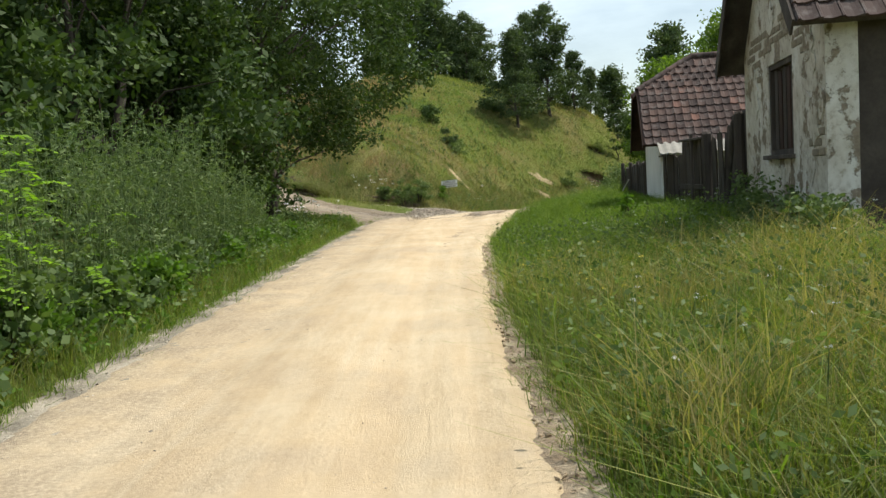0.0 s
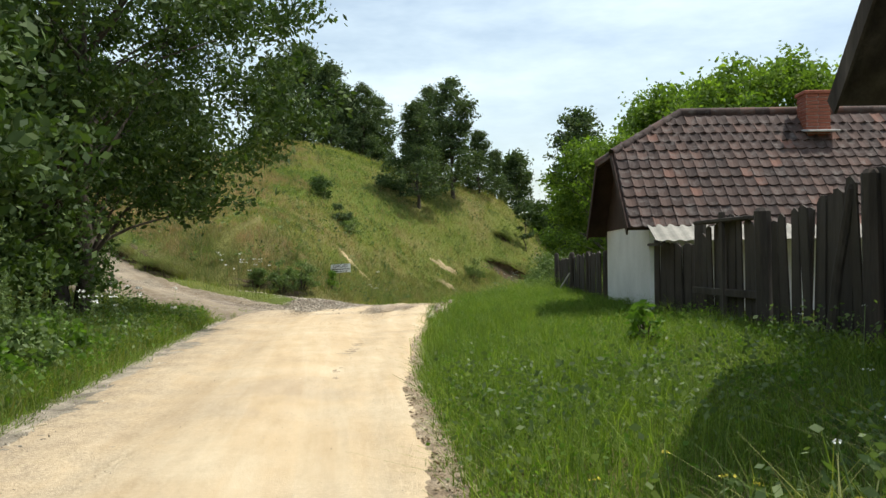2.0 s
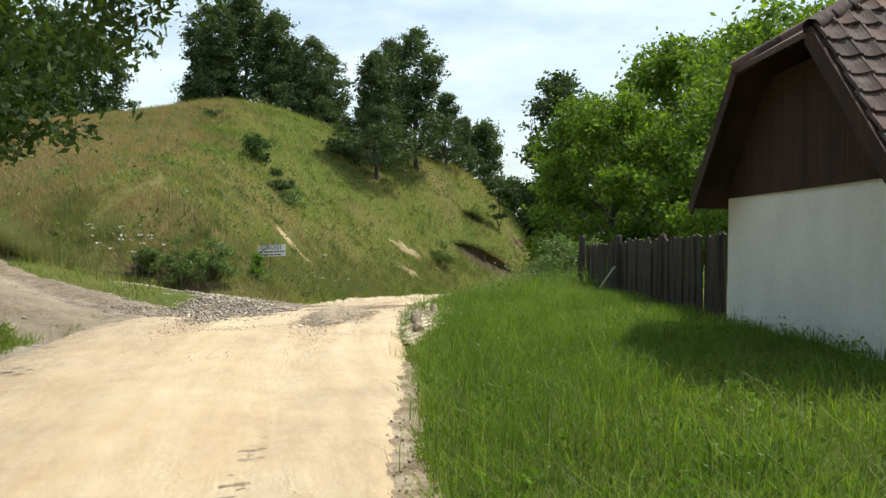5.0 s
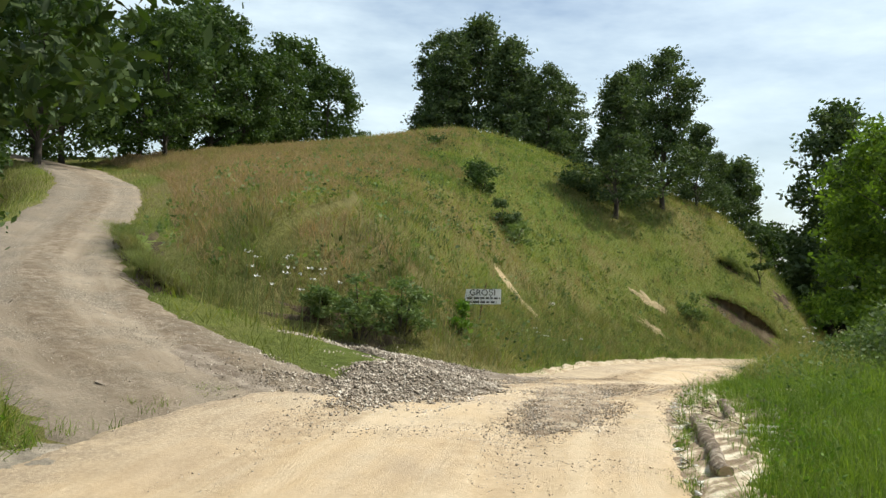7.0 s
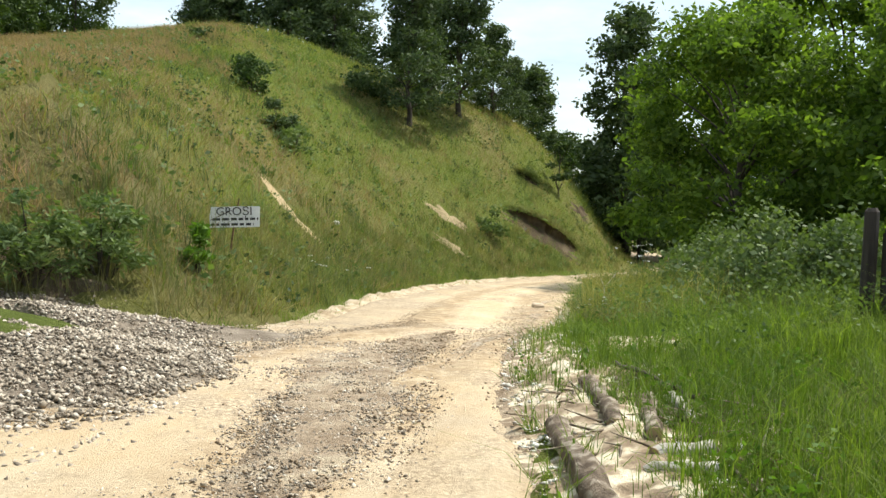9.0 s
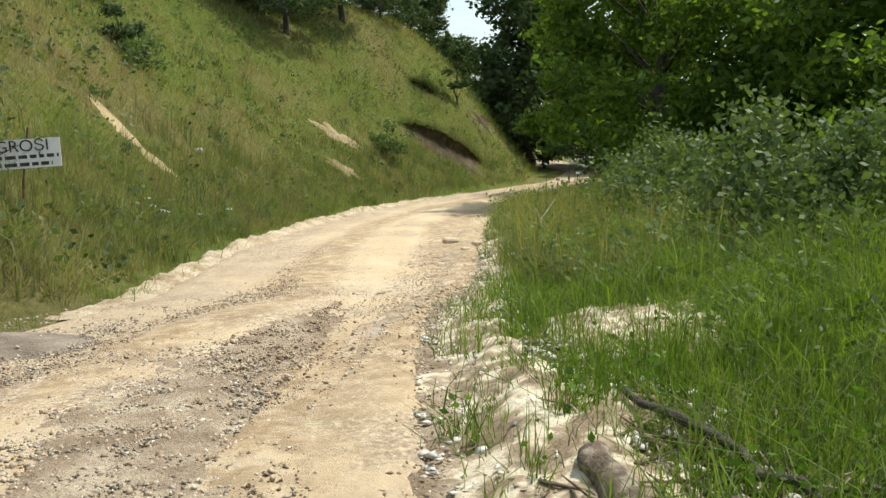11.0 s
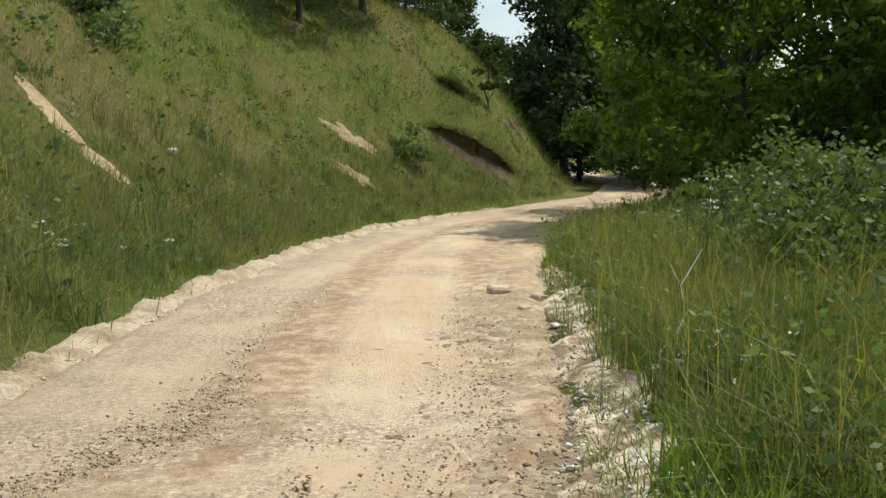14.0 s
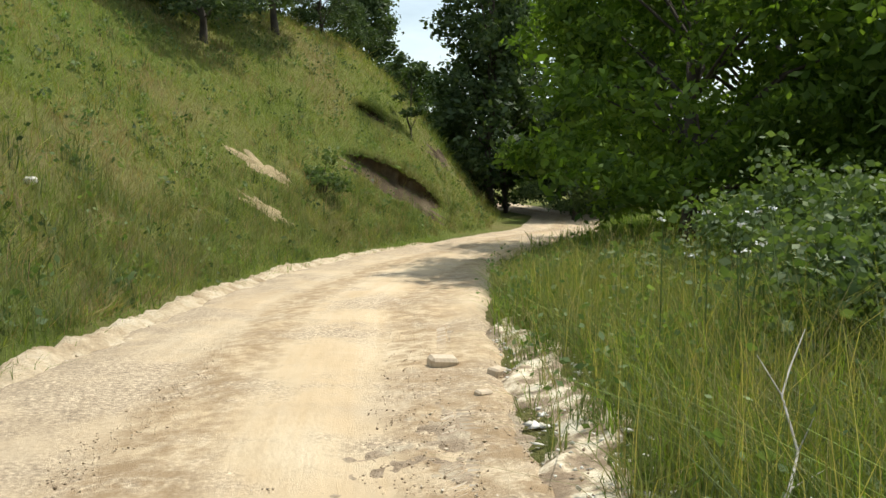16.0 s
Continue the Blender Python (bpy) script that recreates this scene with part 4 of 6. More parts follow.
    part("rafter", box((-0.05, -1.0, 1.52), (0.03, -0.05, 1.57)), OLDWOOD, root)
    return root


shed()


# ---- yard fences ----
def plank(name, w, h, t, parent, m, material=None, seed=0):
    rng = np.random.default_rng(seed)
    bm = bmesh.new()
    prof = [(0, 0), (w, 0), (w + 0.01 * rng.normal(), h + 0.03 * rng.normal()), (w * 0.5, h + 0.02 + 0.02 * rng.random()), (0.008 * rng.normal(), h + 0.03 * rng.normal())]
    a = [bm.verts.new((x, 0, z)) for x, z in prof]
    b = [bm.verts.new((x, t, z)) for x, z in prof]
    bm.faces.new(a)
    bm.faces.new(b[::-1])
    for i in range(5):
        j = (i + 1) % 5
        bm.faces.new((a[i], b[i], b[j], a[j]))
    bmesh.ops.recalc_face_normals(bm, faces=bm.faces)
    ob = part(name, bm, material or OLDWOOD, parent)
    ob.matrix_local = m
    return ob


def fence_run(root, p, q, heights, width, seed, z0, lean=0.9):
    """Boards from p to q (plan), with tops running through heights."""
    rng = np.random.default_rng(seed)
    d = Vector((q[0] - p[0], q[1] - p[1], 0))
    n = max(2, int(d.length / width))
    yaw = math.degrees(math.atan2(d.y, d.x))
    for k in range(n):
        u = (k + 0.5) / n
        h = float(np.interp(u, np.linspace(0, 1, len(heights)), heights)) + 0.018 * rng.normal()
        w = d.length / n + 0.05 - 0.02 * rng.random()
        pt = Vector((p[0], p[1], 0)) + d * (k / n)
        m = pose(pt.x, pt.y, z0, 0, 0, yaw) @ pose(0, 0.028 * (k % 2) + 0.004 * rng.normal(), 0, lean * rng.normal(), lean * 0.7 * rng.normal(), 0)
        plank("board", w, h, 0.025, root, m, None, seed * 100 + k)


def post(root, x, y, z0, h, r, seed, lean=(0, 0)):
    rng = np.random.default_rng(seed)
    v, q = tube_arrays([(0, 0, -0.4), (lean[0] * 0.5, lean[1] * 0.5, h * 0.5), (lean[0], lean[1], h - 0.05), (lean[0], lean[1], h)], [r, r * 0.95, r * 0.9, r * 0.55], 8, 0.12, rng)
    q.append(tuple(range(24, 32)))
    ob = link_mesh("post", v, [tuple(f) for f in q], OLDWOOD, root)
    ob.location = (x, y, z0)


yard = empty("yard_fence", pose(0, 0, 0), "tall weathered plank fence with a leaning double gate", "fence")
fence_run(yard, (6.12, 24.75), (6.3, 23.1), [1.62, 1.55, 1.5], 0.15, 3, 0.3)
post(yard, 6.27, 22.9, 0.35, 1.88, 0.12, 1, (0.02, 0.05))
fence_run(yard, (6.24, 22.75), (6.16, 21.55), [1.62, 1.86, 1.92], 0.14, 5, 0.33)
fence_run(yard, (6.12, 21.45), (6.05, 20.35), [1.9, 1.82, 1.78], 0.14, 6, 0.33, 1.5)
part("gate_stile", box((5.98, 21.42, 0.4), (6.04, 21.54, 2.32), 0.008), OLDWOOD, yard)
part("rail", box((6.02, 20.3, 1.0), (6.08, 22.7, 1.12), 0.01), OLDWOOD, yard)
part("rail", box((5.97, 20.5, 2.16), (6.22, 22.5, 2.22), 0.01), OLDWOOD, yard)
post(yard, 5.98, 20.05, 0.38, 1.92, 0.13, 2, (-0.03, 0.0))
fence_run(yard, (6.02, 19.9), (5.78, 17.0), [1.72, 1.86, 2.02, 2.16], 0.16, 8, 0.38, 1.2)
post(yard, 5.70, 18.1, 0.4, 2.02, 0.06, 4, (0.05, -0.55))
post(yard, 5.72, 17.15, 0.4, 2.15, 0.11, 6, (0.0, 0.0))

garden = empty("garden_fence", pose(0, 0, 0), "dark weathered plank fence along a garden", "fence")
fence_run(garden, (6.95, 30.1), (8.1, 39.2), [1.55, 1.5, 1.45, 1.35], 0.17, 13, 0.2)
for k, (x, y) in enumerate(((6.98, 30.3), (7.3, 33.0), (7.65, 36.0), (8.0, 39.3))):
    post(garden, x - 0.05, y, 0.2, 1.62, 0.09, 20 + k, (0.02, 0.02))
v, q = tube_arrays([(7.0, 36.4, 0.15), (7.5, 35.9, 1.15)], [0.03, 0.022], 6)
tagged(raw_mesh("leaning_pole", v, q, PALEWOOD), "pale pole leaning against the garden fence", "pole")


# ---- the place sign ----
def lettering(text, size, m, parent, material, thick=0.004):
    c = bpy.data.curves.new("lettering", "FONT")
    c.body, c.size, c.align_x, c.align_y, c.extrude = text, size, "CENTER", "CENTER", thick
    tmp = bpy.data.objects.new("lettering", c)
    scene.collection.objects.link(tmp)
    me = bpy.data.meshes.new_from_object(tmp.evaluated_get(bpy.context.evaluated_depsgraph_get()))
    bpy.data.objects.remove(tmp)
    me.materials.clear()
    me.materials.append(material)
    ob = new("lettering", me)
    ob.parent = parent
    ob.matrix_local = m
    return ob


def place_sign():
    root = empty("place_sign", at(0.38, 45.5, 0.0, 0), "small white painted sign board on a bent rusty post", "sign")
    gz = float(ground(0.38, 45.5))
    cz = 1.32 - gz
    v, q = tube_arrays([(-0.10, 0.03, -0.3), (-0.05, 0.03, 0.35), (0.0, 0.03, cz), (0.05, 0.03, cz + 0.32)], [0.016, 0.016, 0.014, 0.012], 7)
    raw_mesh("post", v, q, RUST, root)
    tilt = pose(0, 0, cz, 0, -3.0, 0)
    bm = bmesh.new()
    pts = [(-0.43, -0.175), (0.40, -0.175), (0.41, 0.175), (0.0, 0.178), (-0.40, 0.172), (-0.43, 0.0)]
    a = [bm.verts.new((x, -0.008, z)) for x, z in pts]
    b = [bm.verts.new((x, 0.008, z)) for x, z in pts]
    bm.faces.new(a)
    bm.faces.new(b[::-1])
    for i in range(6):
        j = (i + 1) % 6
        bm.faces.new((a[i], b[i], b[j], a[j]))
    bmesh.ops.recalc_face_normals(bm, faces=bm.faces)
    board = part("board", bm, SIGNW, root)
    board.matrix_local = tilt
    lettering("GROȘI", 0.20, pose(-0.02, -0.012, 0.09, 90, 0, 0), board, INK)
    rng = np.random.default_rng(5)
    for z, x0, x1 in ((-0.035, -0.38, 0.38), (-0.125, -0.41, 0.30)):
        x = x0
        while x < x1:
            w = 0.05 + 0.09 * rng.random()
            part("bar", box((x, -0.012, z - 0.022), (min(x + w, x1), -0.008, z + 0.02)), INK, board)
            x += w + 0.03
    part("tear", box((-0.2, -0.0115, -0.006), (0.2, -0.0085, 0.004), 0, None, pose(-0.24, 0, 0.03, 0, -24, 0)), RUST, board)


place_sign()


# ---- logs and sticks ----
def log(p, q, r, label, seed, material=LOGBARK, bend=0.11, name="log", group="cut logs"):
    rng = np.random.default_rng(seed)
    root = empty(name, pose(p[0], p[1], p[2]), label, "log", group)
    a, b = Vector((0, 0, 0)), Vector(q) - Vector(p)
    n = 9
    pts = [a.lerp(b, i / n) + Vector(rng.normal(size=3) * bend * r * 2) for i in range(n + 1)]
    rad = [r * (1 + 0.12 * rng.normal() * 0.6 + (0.18 if i in (3, 4) else 0)) for i in range(n + 1)]
    v, qd = tube_arrays(pts, rad, 12, 0.24, rng)
    raw_mesh("bark", v, qd, material, root, True)
    for e, (c, nb) in enumerate(((pts[0], pts[1]), (pts[-1], pts[-2]))):
        d = (c - nb).normalized()
        v, qd = tube_arrays([c, c + d * 0.006], [r * 0.93, r * 0.90], 12)
        qd.append(tuple(range(12, 24)))
        link_mesh("cut_end", v, [tuple(f) for f in qd], CUTWOOD, root)
    return root


def gz(x, y, dz=0.0):
    return float(max(ground(x, y), road_z(y))) + dz


log((3.27, 35.75, gz(3.27, 35.75, 0.05)), (2.90, 32.7, gz(2.90, 32.7, 0.06)), 0.075, "long grey-brown cut log lying at the road edge", 1)
log((3.86, 36.9, gz(3.86, 36.9, 0.05)), (3.64, 35.6, gz(3.64, 35.6, 0.05)), 0.065, "short grey-brown cut log with a knotty middle", 2)
log((4.10, 36.3, gz(4.10, 36.3, 0.05)), (3.74, 35.2, gz(3.74, 35.2, 0.05)), 0.058, "peeling cut log with pale bark", 3)
log((4.28, 36.2, gz(4.28, 36.2, 0.07)), (4.12, 35.5, gz(4.12, 35.5, 0.07)), 0.035, "short peeled branch piece in the grass", 4, PALEWOOD)
log((3.60, 34.85, gz(3.6, 34.85, 0.05)), (4.02, 34.95, gz(4.02, 34.95, 0.05)), 0.045, "thin pale birch stick", 5, PALEWOOD)
log((3.45, 34.6, gz(3.45, 34.6, 0.04)), (3.85, 34.55, gz(3.85, 34.55, 0.05)), 0.035, "thin pale birch stick", 6, PALEWOOD)
log((4.3, 37.5, gz(4.3, 37.5, 0.10)), (4.35, 35.9, gz(4.35, 35.9, 0.12)), 0.020, "dark crooked branch lying in the brash", 7, BARK, 0.5)
log((6.30, 43.5, gz(6.3, 43.5, 0.10)), (6.08, 42.5, gz(6.08, 42.5, 0.06)), 0.035, "weathered grey stick lying in the grass", 8, PALEWOOD, 0.3)


def brash(seed, cx, cy, n, spread, label):
    rng = np.random.default_rng(seed)
    groups = []
    for k in range(n):
        x, y = cx + rng.normal() * spread[0], cy + rng.normal() * spread[1]
        a, l = rng.random() * 6.28, 0.1 + 0.32 * rng.random()
        p = [(x + math.cos(a) * l * s + 0.05 * rng.normal(), y + math.sin(a) * l * s + 0.05 * rng.normal(), gz(x, y, 0.02 + 0.12 * rng.random() * s)) for s in (0, 0.5, 1)]
        groups.append(tube_arrays(p, [0.011, 0.008, 0.003], 5))
    v, q = join_arrays(groups)
    tagged(raw_mesh("brushwood", v, q, LOGBARK), label, "twigs", kind="stuff")


brash(8, 4.1, 35.9, 130, (0.35, 0.8), "scatter of broken twigs among the logs")


def dead_branch():
    root = empty("dead_branch", pose(5.94, 43.2, gz(5.94, 43.2)), "bare bleached branch standing in the grass", "branch")
    pts = [(0, 0, 0.0), (0.06, 0.12, 0.16), (0.24, 0.25, 0.24), (0.36, 0.35, 0.34), (0.40, 0.50, 0.52), (0.52, 0.6, 0.60), (0.66, 0.68, 0.74)]
    v, q = tube_arrays(pts, [0.009, 0.008, 0.008, 0.006, 0.005, 0.004, 0.002], 6)
    raw_mesh("stem", v, q, PALEWOOD, root)
    for a, b in (((0.40, 0.50, 0.52), (0.37, 0.62, 0.66)), ((0.24, 0.25, 0.24), (0.42, 0.27, 0.29)), ((0.36, 0.35, 0.34), (0.44, 0.36, 0.47))):
        v, q = tube_arrays([a, b], [0.004, 0.0015], 5)
        raw_mesh("twig", v, q, PALEWOOD, root)


dead_branch()
for k, (x, y, s) in enumerate(((6.45, 48.1, 0.13), (6.35, 46.9, 0.07), (6.75, 47.6, 0.09))):
    part("stone", box((-s, -s * 0.6, -0.03), (s, s * 0.6, s * 0.7), s * 0.2), SANDLUMP).matrix_world = pose(x, y, gz(x, y, 0.01), 8, 5, 20 * k)
    tagged(scene.collection.objects[-1], "loose block of broken masonry at the road edge", "stone", "loose blocks")
part("pale_stone", box((-0.1, -0.07, -0.02), (0.1, 0.07, 0.1), 0.035), PALESTONE).matrix_world = at(2.47, 56.0, 0.08)
tagged(scene.collection.objects[-1], "round pale stone on the grassy slope", "stone")

# ---- bare earth on the hill ----
# centre x, y, half length, half width, turn
SCARS = [(1.35, 52.8, 1.0, 0.3, 8), (7.6, 67.0, 0.95, 0.45, 6), (7.4, 64.6, 0.75, 0.36, 15), (13.35, 72.35, 2.4, 0.7, 25), (17.2, 79.2, 1.6, 0.4, 50), (-8.2, 46.6, 2.6, 0.45, 118), (-6.3, 42.9, 1.3, 0.35, 128), (-2.3, 42.3, 1.6, 0.3, 0)]


def earth_patch(cx, cy, a, b, turn, material, label, seed, lift=0.04):
    """A bare patch draped over the slope, ragged at its rim."""
    rings, seg = 9, 40
    rng = np.random.default_rng(seed)
    th = np.arange(seg) * 2 * np.pi / seg
    rag = 1 + 0.42 * np.interp(np.arange(seg), np.arange(0, seg + 1, 2), np.append(r := rng.normal(size=seg // 2), r[0]))
    R = np.linspace(0.02, 1, rings)[:, None]
    p, q = R * a * np.cos(th) * rag, R * b * np.sin(th) * rag
    c, s_ = math.cos(radians(turn)), math.sin(radians(turn))
    x, y = cx + p * c - q * s_, cy + p * s_ + q * c
    z = ground(x, y) + lift * (1 - R ** 2 * 1.6) + 0.02 * lumps(x, y, 0.4, seed)
    idx = np.arange(rings * seg).reshape(rings, seg)
    qd = np.stack([idx[:-1], np.roll(idx[:-1], -1, 1), np.roll(idx[1:], -1, 1), idx[1:]], -1).reshape(-1, 4)
    return tagged(raw_mesh("bare_earth", np.stack([x, y, z], -1).reshape(-1, 3), qd, material, smooth=True), label, "bare earth", "hill scars", "structure")


SCARM = two_scale("sandy_scar", [(0.3, (0.36, 0.27, 0.14)), (0.7, (0.52, 0.41, 0.24))], 2.5, 20, 1.0, 0.8, 0.04)
FAINT = two_scale("sandy_turf_scar", [(0.3, (0.24, 0.19, 0.10)), (0.7, (0.42, 0.33, 0.19))], 2.5, 20, 1.0, 0.8, 0.04)
for k, sc in enumerate(SCARS):
    dark = k in (3, 4, 5, 6, 7)
    earth_patch(*sc, EARTH if dark else (SCARM if k == 0 else FAINT), "dark crumbling earth cut in the bank" if dark else "pale sandy scar worn into the slope", 600 + k, 0.06)

def earth_cut(p, q, high, label, seed):
    """A crumbling step in the slope: a turfed lip hanging over a bare earth face."""
    rng = np.random.default_rng(seed)
    n = 36
    t = np.linspace(0, 1, n)
    env = np.sin(np.pi * t.clip(0.02, 0.98)) ** 0.6
    x, y = p[0] + (q[0] - p[0]) * t, p[1] + (q[1] - p[1]) * t
    dx, dy = q[1] - p[1], -(q[0] - p[0])
    l = math.hypot(dx, dy)
    dx, dy = dx / l, dy / l
    wob = 0.10 * lumps(t * 6, t * 0, 1.1, seed) + 0.05 * lumps(t * 6, t * 0, 0.4, seed + 1)
    g0 = ground(x, y)
    # offset down the slope, height over the line, both scaled by the step's height
    lip = [(-0.9, None, -0.03), (-0.2, 0.30, 0), (0.38, 0.42, 0), (0.46, 0.34, 0)]
    face = [(0.46, 0.34, 0), (0.26, 0.22, 0), (0.20, -0.02, 0), (0.24, -0.22, 0), (0.62, None, 0.05), (1.05, None, -0.06)]
    out = []
    for rows in (lip, face):
        vs = []
        for o, h, lift in rows:
            oo = o * high * env + wob * (h is not None)
            px, py = x + dx * oo, y + dy * oo
            pz = ground(px, py) + lift if h is None else g0 + h * high * env + 0.05 * rng.normal(size=n) * high
            vs.append(np.stack([px, py, np.maximum(pz, ground(px, py) - 0.05)], 1))
        k = np.arange(len(rows) * n).reshape(len(rows), n)
        out.append((np.concatenate(vs), np.stack([k[:-1, :-1], k[1:, :-1], k[1:, 1:], k[:-1, 1:]], -1).reshape(-1, 4)))
    root = tagged(new("earth_cut"), label, "earth bank", "hill scars")
    raw_mesh("turf_lip", *out[0], HILLFRESH, root, True)
    raw_mesh("earth_face", *out[1], EARTH, root, True)
    bx, by = np.repeat(x, 40) + dx * 0.36 * high * np.repeat(env, 40) + 0.12 * rng.normal(size=n * 40), np.repeat(y, 40) + dy * 0.36 * high * np.repeat(env, 40) + 0.12 * rng.normal(size=n * 40)
    v, f = blades(np.stack([bx, by], 1), np.repeat(g0 + 0.36 * high * env, 40), 0.22 + 0.2 * rng.random(n * 40), 0.014, rng, 0.9, 1.2)
    tagged(raw_mesh("turf_grass", v, f, FOOTGRASS, root), kind="stuff")


earth_cut((11.2, 72.0), (15.3, 73.9), 0.9, "dark crumbling earth step under an overhanging turf lip", 621)
earth_cut((12.6, 76.3), (14.0, 76.9), 0.3, "short dark earth step high on the flank", 622)
earth_cut((-9.6, 48.6), (-7.4, 44.6), 0.7, "raw brown bank beside the climbing track", 624)
earth_cut((-7.2, 44.2), (-5.4, 42.1), 0.6, "raw brown bank beside the climbing track", 625)

# ---- trees ----
# two oaks on the shoulder of the hill and their like along the crest
oak = tree("oak_tree", at(6.45, 73.6), "dark green oak on the hill shoulder", 9.4, 3.6, 0.9, OAK, 0.22, 17000, 51, 0.15, 150, clump_size=0.165, shape="spire", group="hill oaks")
oak_b = tree("oak_tree", at(9.65, 78.2), "tall dark green oak with an open crown", 11.2, 3.9, 1.3, OAK, 0.22, 19000, 52, 0.17, 170, clump_size=0.155, shape="spire", group="hill oaks")
for src, x, y, s, rz in ((oak, -2.4, 97, 1.32, 40), (oak_b, -5.8, 99, 0.95, 150), (oak, 1.6, 98, 1.05, 200), (oak_b, 4.8, 96, 0.9, 80), (oak, 12.6, 83, 0.58, 300), (oak_b, 8.2, 82, 0.7, 210), (oak, 0.2, 94, 1.12, 10), (oak_b, 3.2, 93, 0.85, 130), (oak_b, -4.6, 95, 0.9, 260),
                         (oak, 14.9, 88, 0.55, 100), 
                         (oak_b, 22.5, 86, 1.5, 30), (oak, 26, 92, 1.4, 190), (oak_b, 31, 84, 1.3, 250), (oak, 19, 98, 1.2, 20), (oak, 24.5, 80, 0.75, 110), (oak, 28, 86, 0.9, 10), (oak, 22, 91, 0.8, 70), (oak, 8.2, 95, 0.8, 160)):
    c = copy_thing(src, at(x, y, -0.2, rz))
    c.scale = (s, s, s)
oak.scale, oak_b.scale = (0.82, 0.82, 0.82), (0.84, 0.84, 0.84)
sap = tree("oak_sapling", at(15.45, 78.1), "young oak sapling on the bank", 3.6, 0.85, 0.7, OAK, 0.20, 1300, 53, 0.05, 12, group="saplings")

# woods beyond the side track
wood = tree("woodland_tree", at(-22, 66), "leafy woodland tree beyond the track", 10, 3.6, 0.5, LOCUST, 0.26, 13000, 61, 0.18, 110, clump_size=0.2, group="woodland edge", shape="dome")
for x, y, s, rz in ((23.8, 87, 0.7, 30), (27, 82, 0.6, 130), (20.8, 94, 0.8, 230), (31, 90, 1.0, 330), (-13.8, 93, 0.8, 30), (-16.8, 89, 0.85, 120), (-19.5, 83, 1.05, 280), (-23, 88, 1.3, 90), (-18, 96, 1.2, 10), (-19, 74, 0.85, 30), (-24, 72, 1.0, 100), (-28, 66, 1.1, 200), (-23, 80, 0.95, 300), (-17.5, 84, 0.75, 60), (-29, 78, 1.1, 20), (-22, 58, 0.9, 160), (-26, 54, 1.05, 260), (-19, 52, 0.75, 80),
                    (-20, 46, 0.95, 120), (-25, 42, 1.1, 10), (-17, 41.5, 0.7, 190), (-30, 60, 1.2, 140), (-34, 72, 1.2, 75)):
    c = copy_thing(wood, at(x, y, -0.2, rz))
    c.scale = (s, s, s)

# big trees beside the road before the fork
tree("locust_tree", at(-5.6, 29.3), "large locust tree overhanging the road with drooping branches", 12.2, 5.4, 1.9, LOCUST, 0.15, 115000, 71, 0.22, 230, droop=0.7, aspect=0.42, group="roadside trees", shape="oval", stems=2, clump_size=0.16)
near = tree("locust_tree", at(-8.6, 21.5), "dense dark locust tree behind tall weeds", 9.4, 4.6, 0.3, LOCUST, 0.17, 34000, 72, 0.2, 110, clump_size=0.18, droop=0.5, group="roadside trees", shape="dome", stems=2)
for x, y, s, rz in ((-10.5, 14.5, 1.0, 80), (-11, 28, 1.1, 190), (-12, 7, 1.05, 300), (-7.6, 25, 0.75, 140), (-9.8, 31.5, 0.9, 220), (-9.8, 36, 0.7, 250), (-13.5, 34.5, 0.85, 50), (-15, 20, 1.3, 20)):
    c = copy_thing(near, at(x, y, -0.2, rz))
    c.scale = (s, s, s)

# walnut trees over the bend and behind the shed
walnut = tree("walnut_tree", at(16.2, 58.5), "broad bright green walnut tree reaching low over the bend", 9.0, 5.0, 0.3, WALNUT, 0.21, 40000, 81, 0.25, 120, clump_size=0.17, droop=0.55, aspect=0.45, group="walnut trees", shape="dome")
for x, y, s, rz in ((20, 52, 1.0, 110), (22.8, 53.5, 1.38, 200), (17.5, 45.5, 0.85, 300), (23.6, 64, 1.5, 30)):
    c = copy_thing(walnut, at(x, y, -0.2, rz))
    c.scale = (s, s, s)

# ---- shrubs ----
shrub("bramble", at(8.7, 41.6), "grey-green bramble thicket by the garden fence", 1.15, 1.5, BRAMBLE, 0.075, 14000, 91, group="brambles", aspect=0.7, clumps=34)
shrub("bramble", at(9.6, 45.6), "dense bramble thicket under the walnut", 1.2, 1.5, BRAMBLE, 0.075, 12000, 92, group="brambles", aspect=0.7, clumps=30)
shrub("bramble", at(11.2, 49.5), "dense bramble thicket under the walnut", 1.2, 1.8, BRAMBLE, 0.085, 9000, 93, group="brambles", aspect=0.7, clumps=26)
shrub("elder_shrub", at(4.1, 19.7), "small bright leafy elder shoot in the grass", 0.62, 0.28, LUSH, 0.13, 200, 94, aspect=0.4, clumps=9)
shrub("hill_bush", at(0.7, 60.2), "small dark bush on the hillside", 1.6, 0.6, OAK, 0.13, 1800, 95, group="hill bushes", clumps=12)
shrub("hill_bush", at(1.1, 59.2), "small grey-green bush on the hillside", 1.1, 0.9, BRAMBLE, 0.13, 900, 96, group="hill bushes", clumps=9)
shrub("hill_bush", at(-0.5, 63.6), "rounded green bush high on the hillside", 1.5, 0.8, LOCUST, 0.13, 2200, 97, group="hill bushes", clumps=14)
shrub("hill_bush", at(9.5, 68.0), "low leafy bush above an earth cut", 1.3, 0.8, BRAMBLE, 0.13, 1200, 98, group="hill bushes", clumps=10)
shrub("hill_bush", at(-3.2, 72), "low bush on the hillside", 0.8, 0.6, LOCUST, 0.14, 500, 99, group="hill bushes", clumps=8)
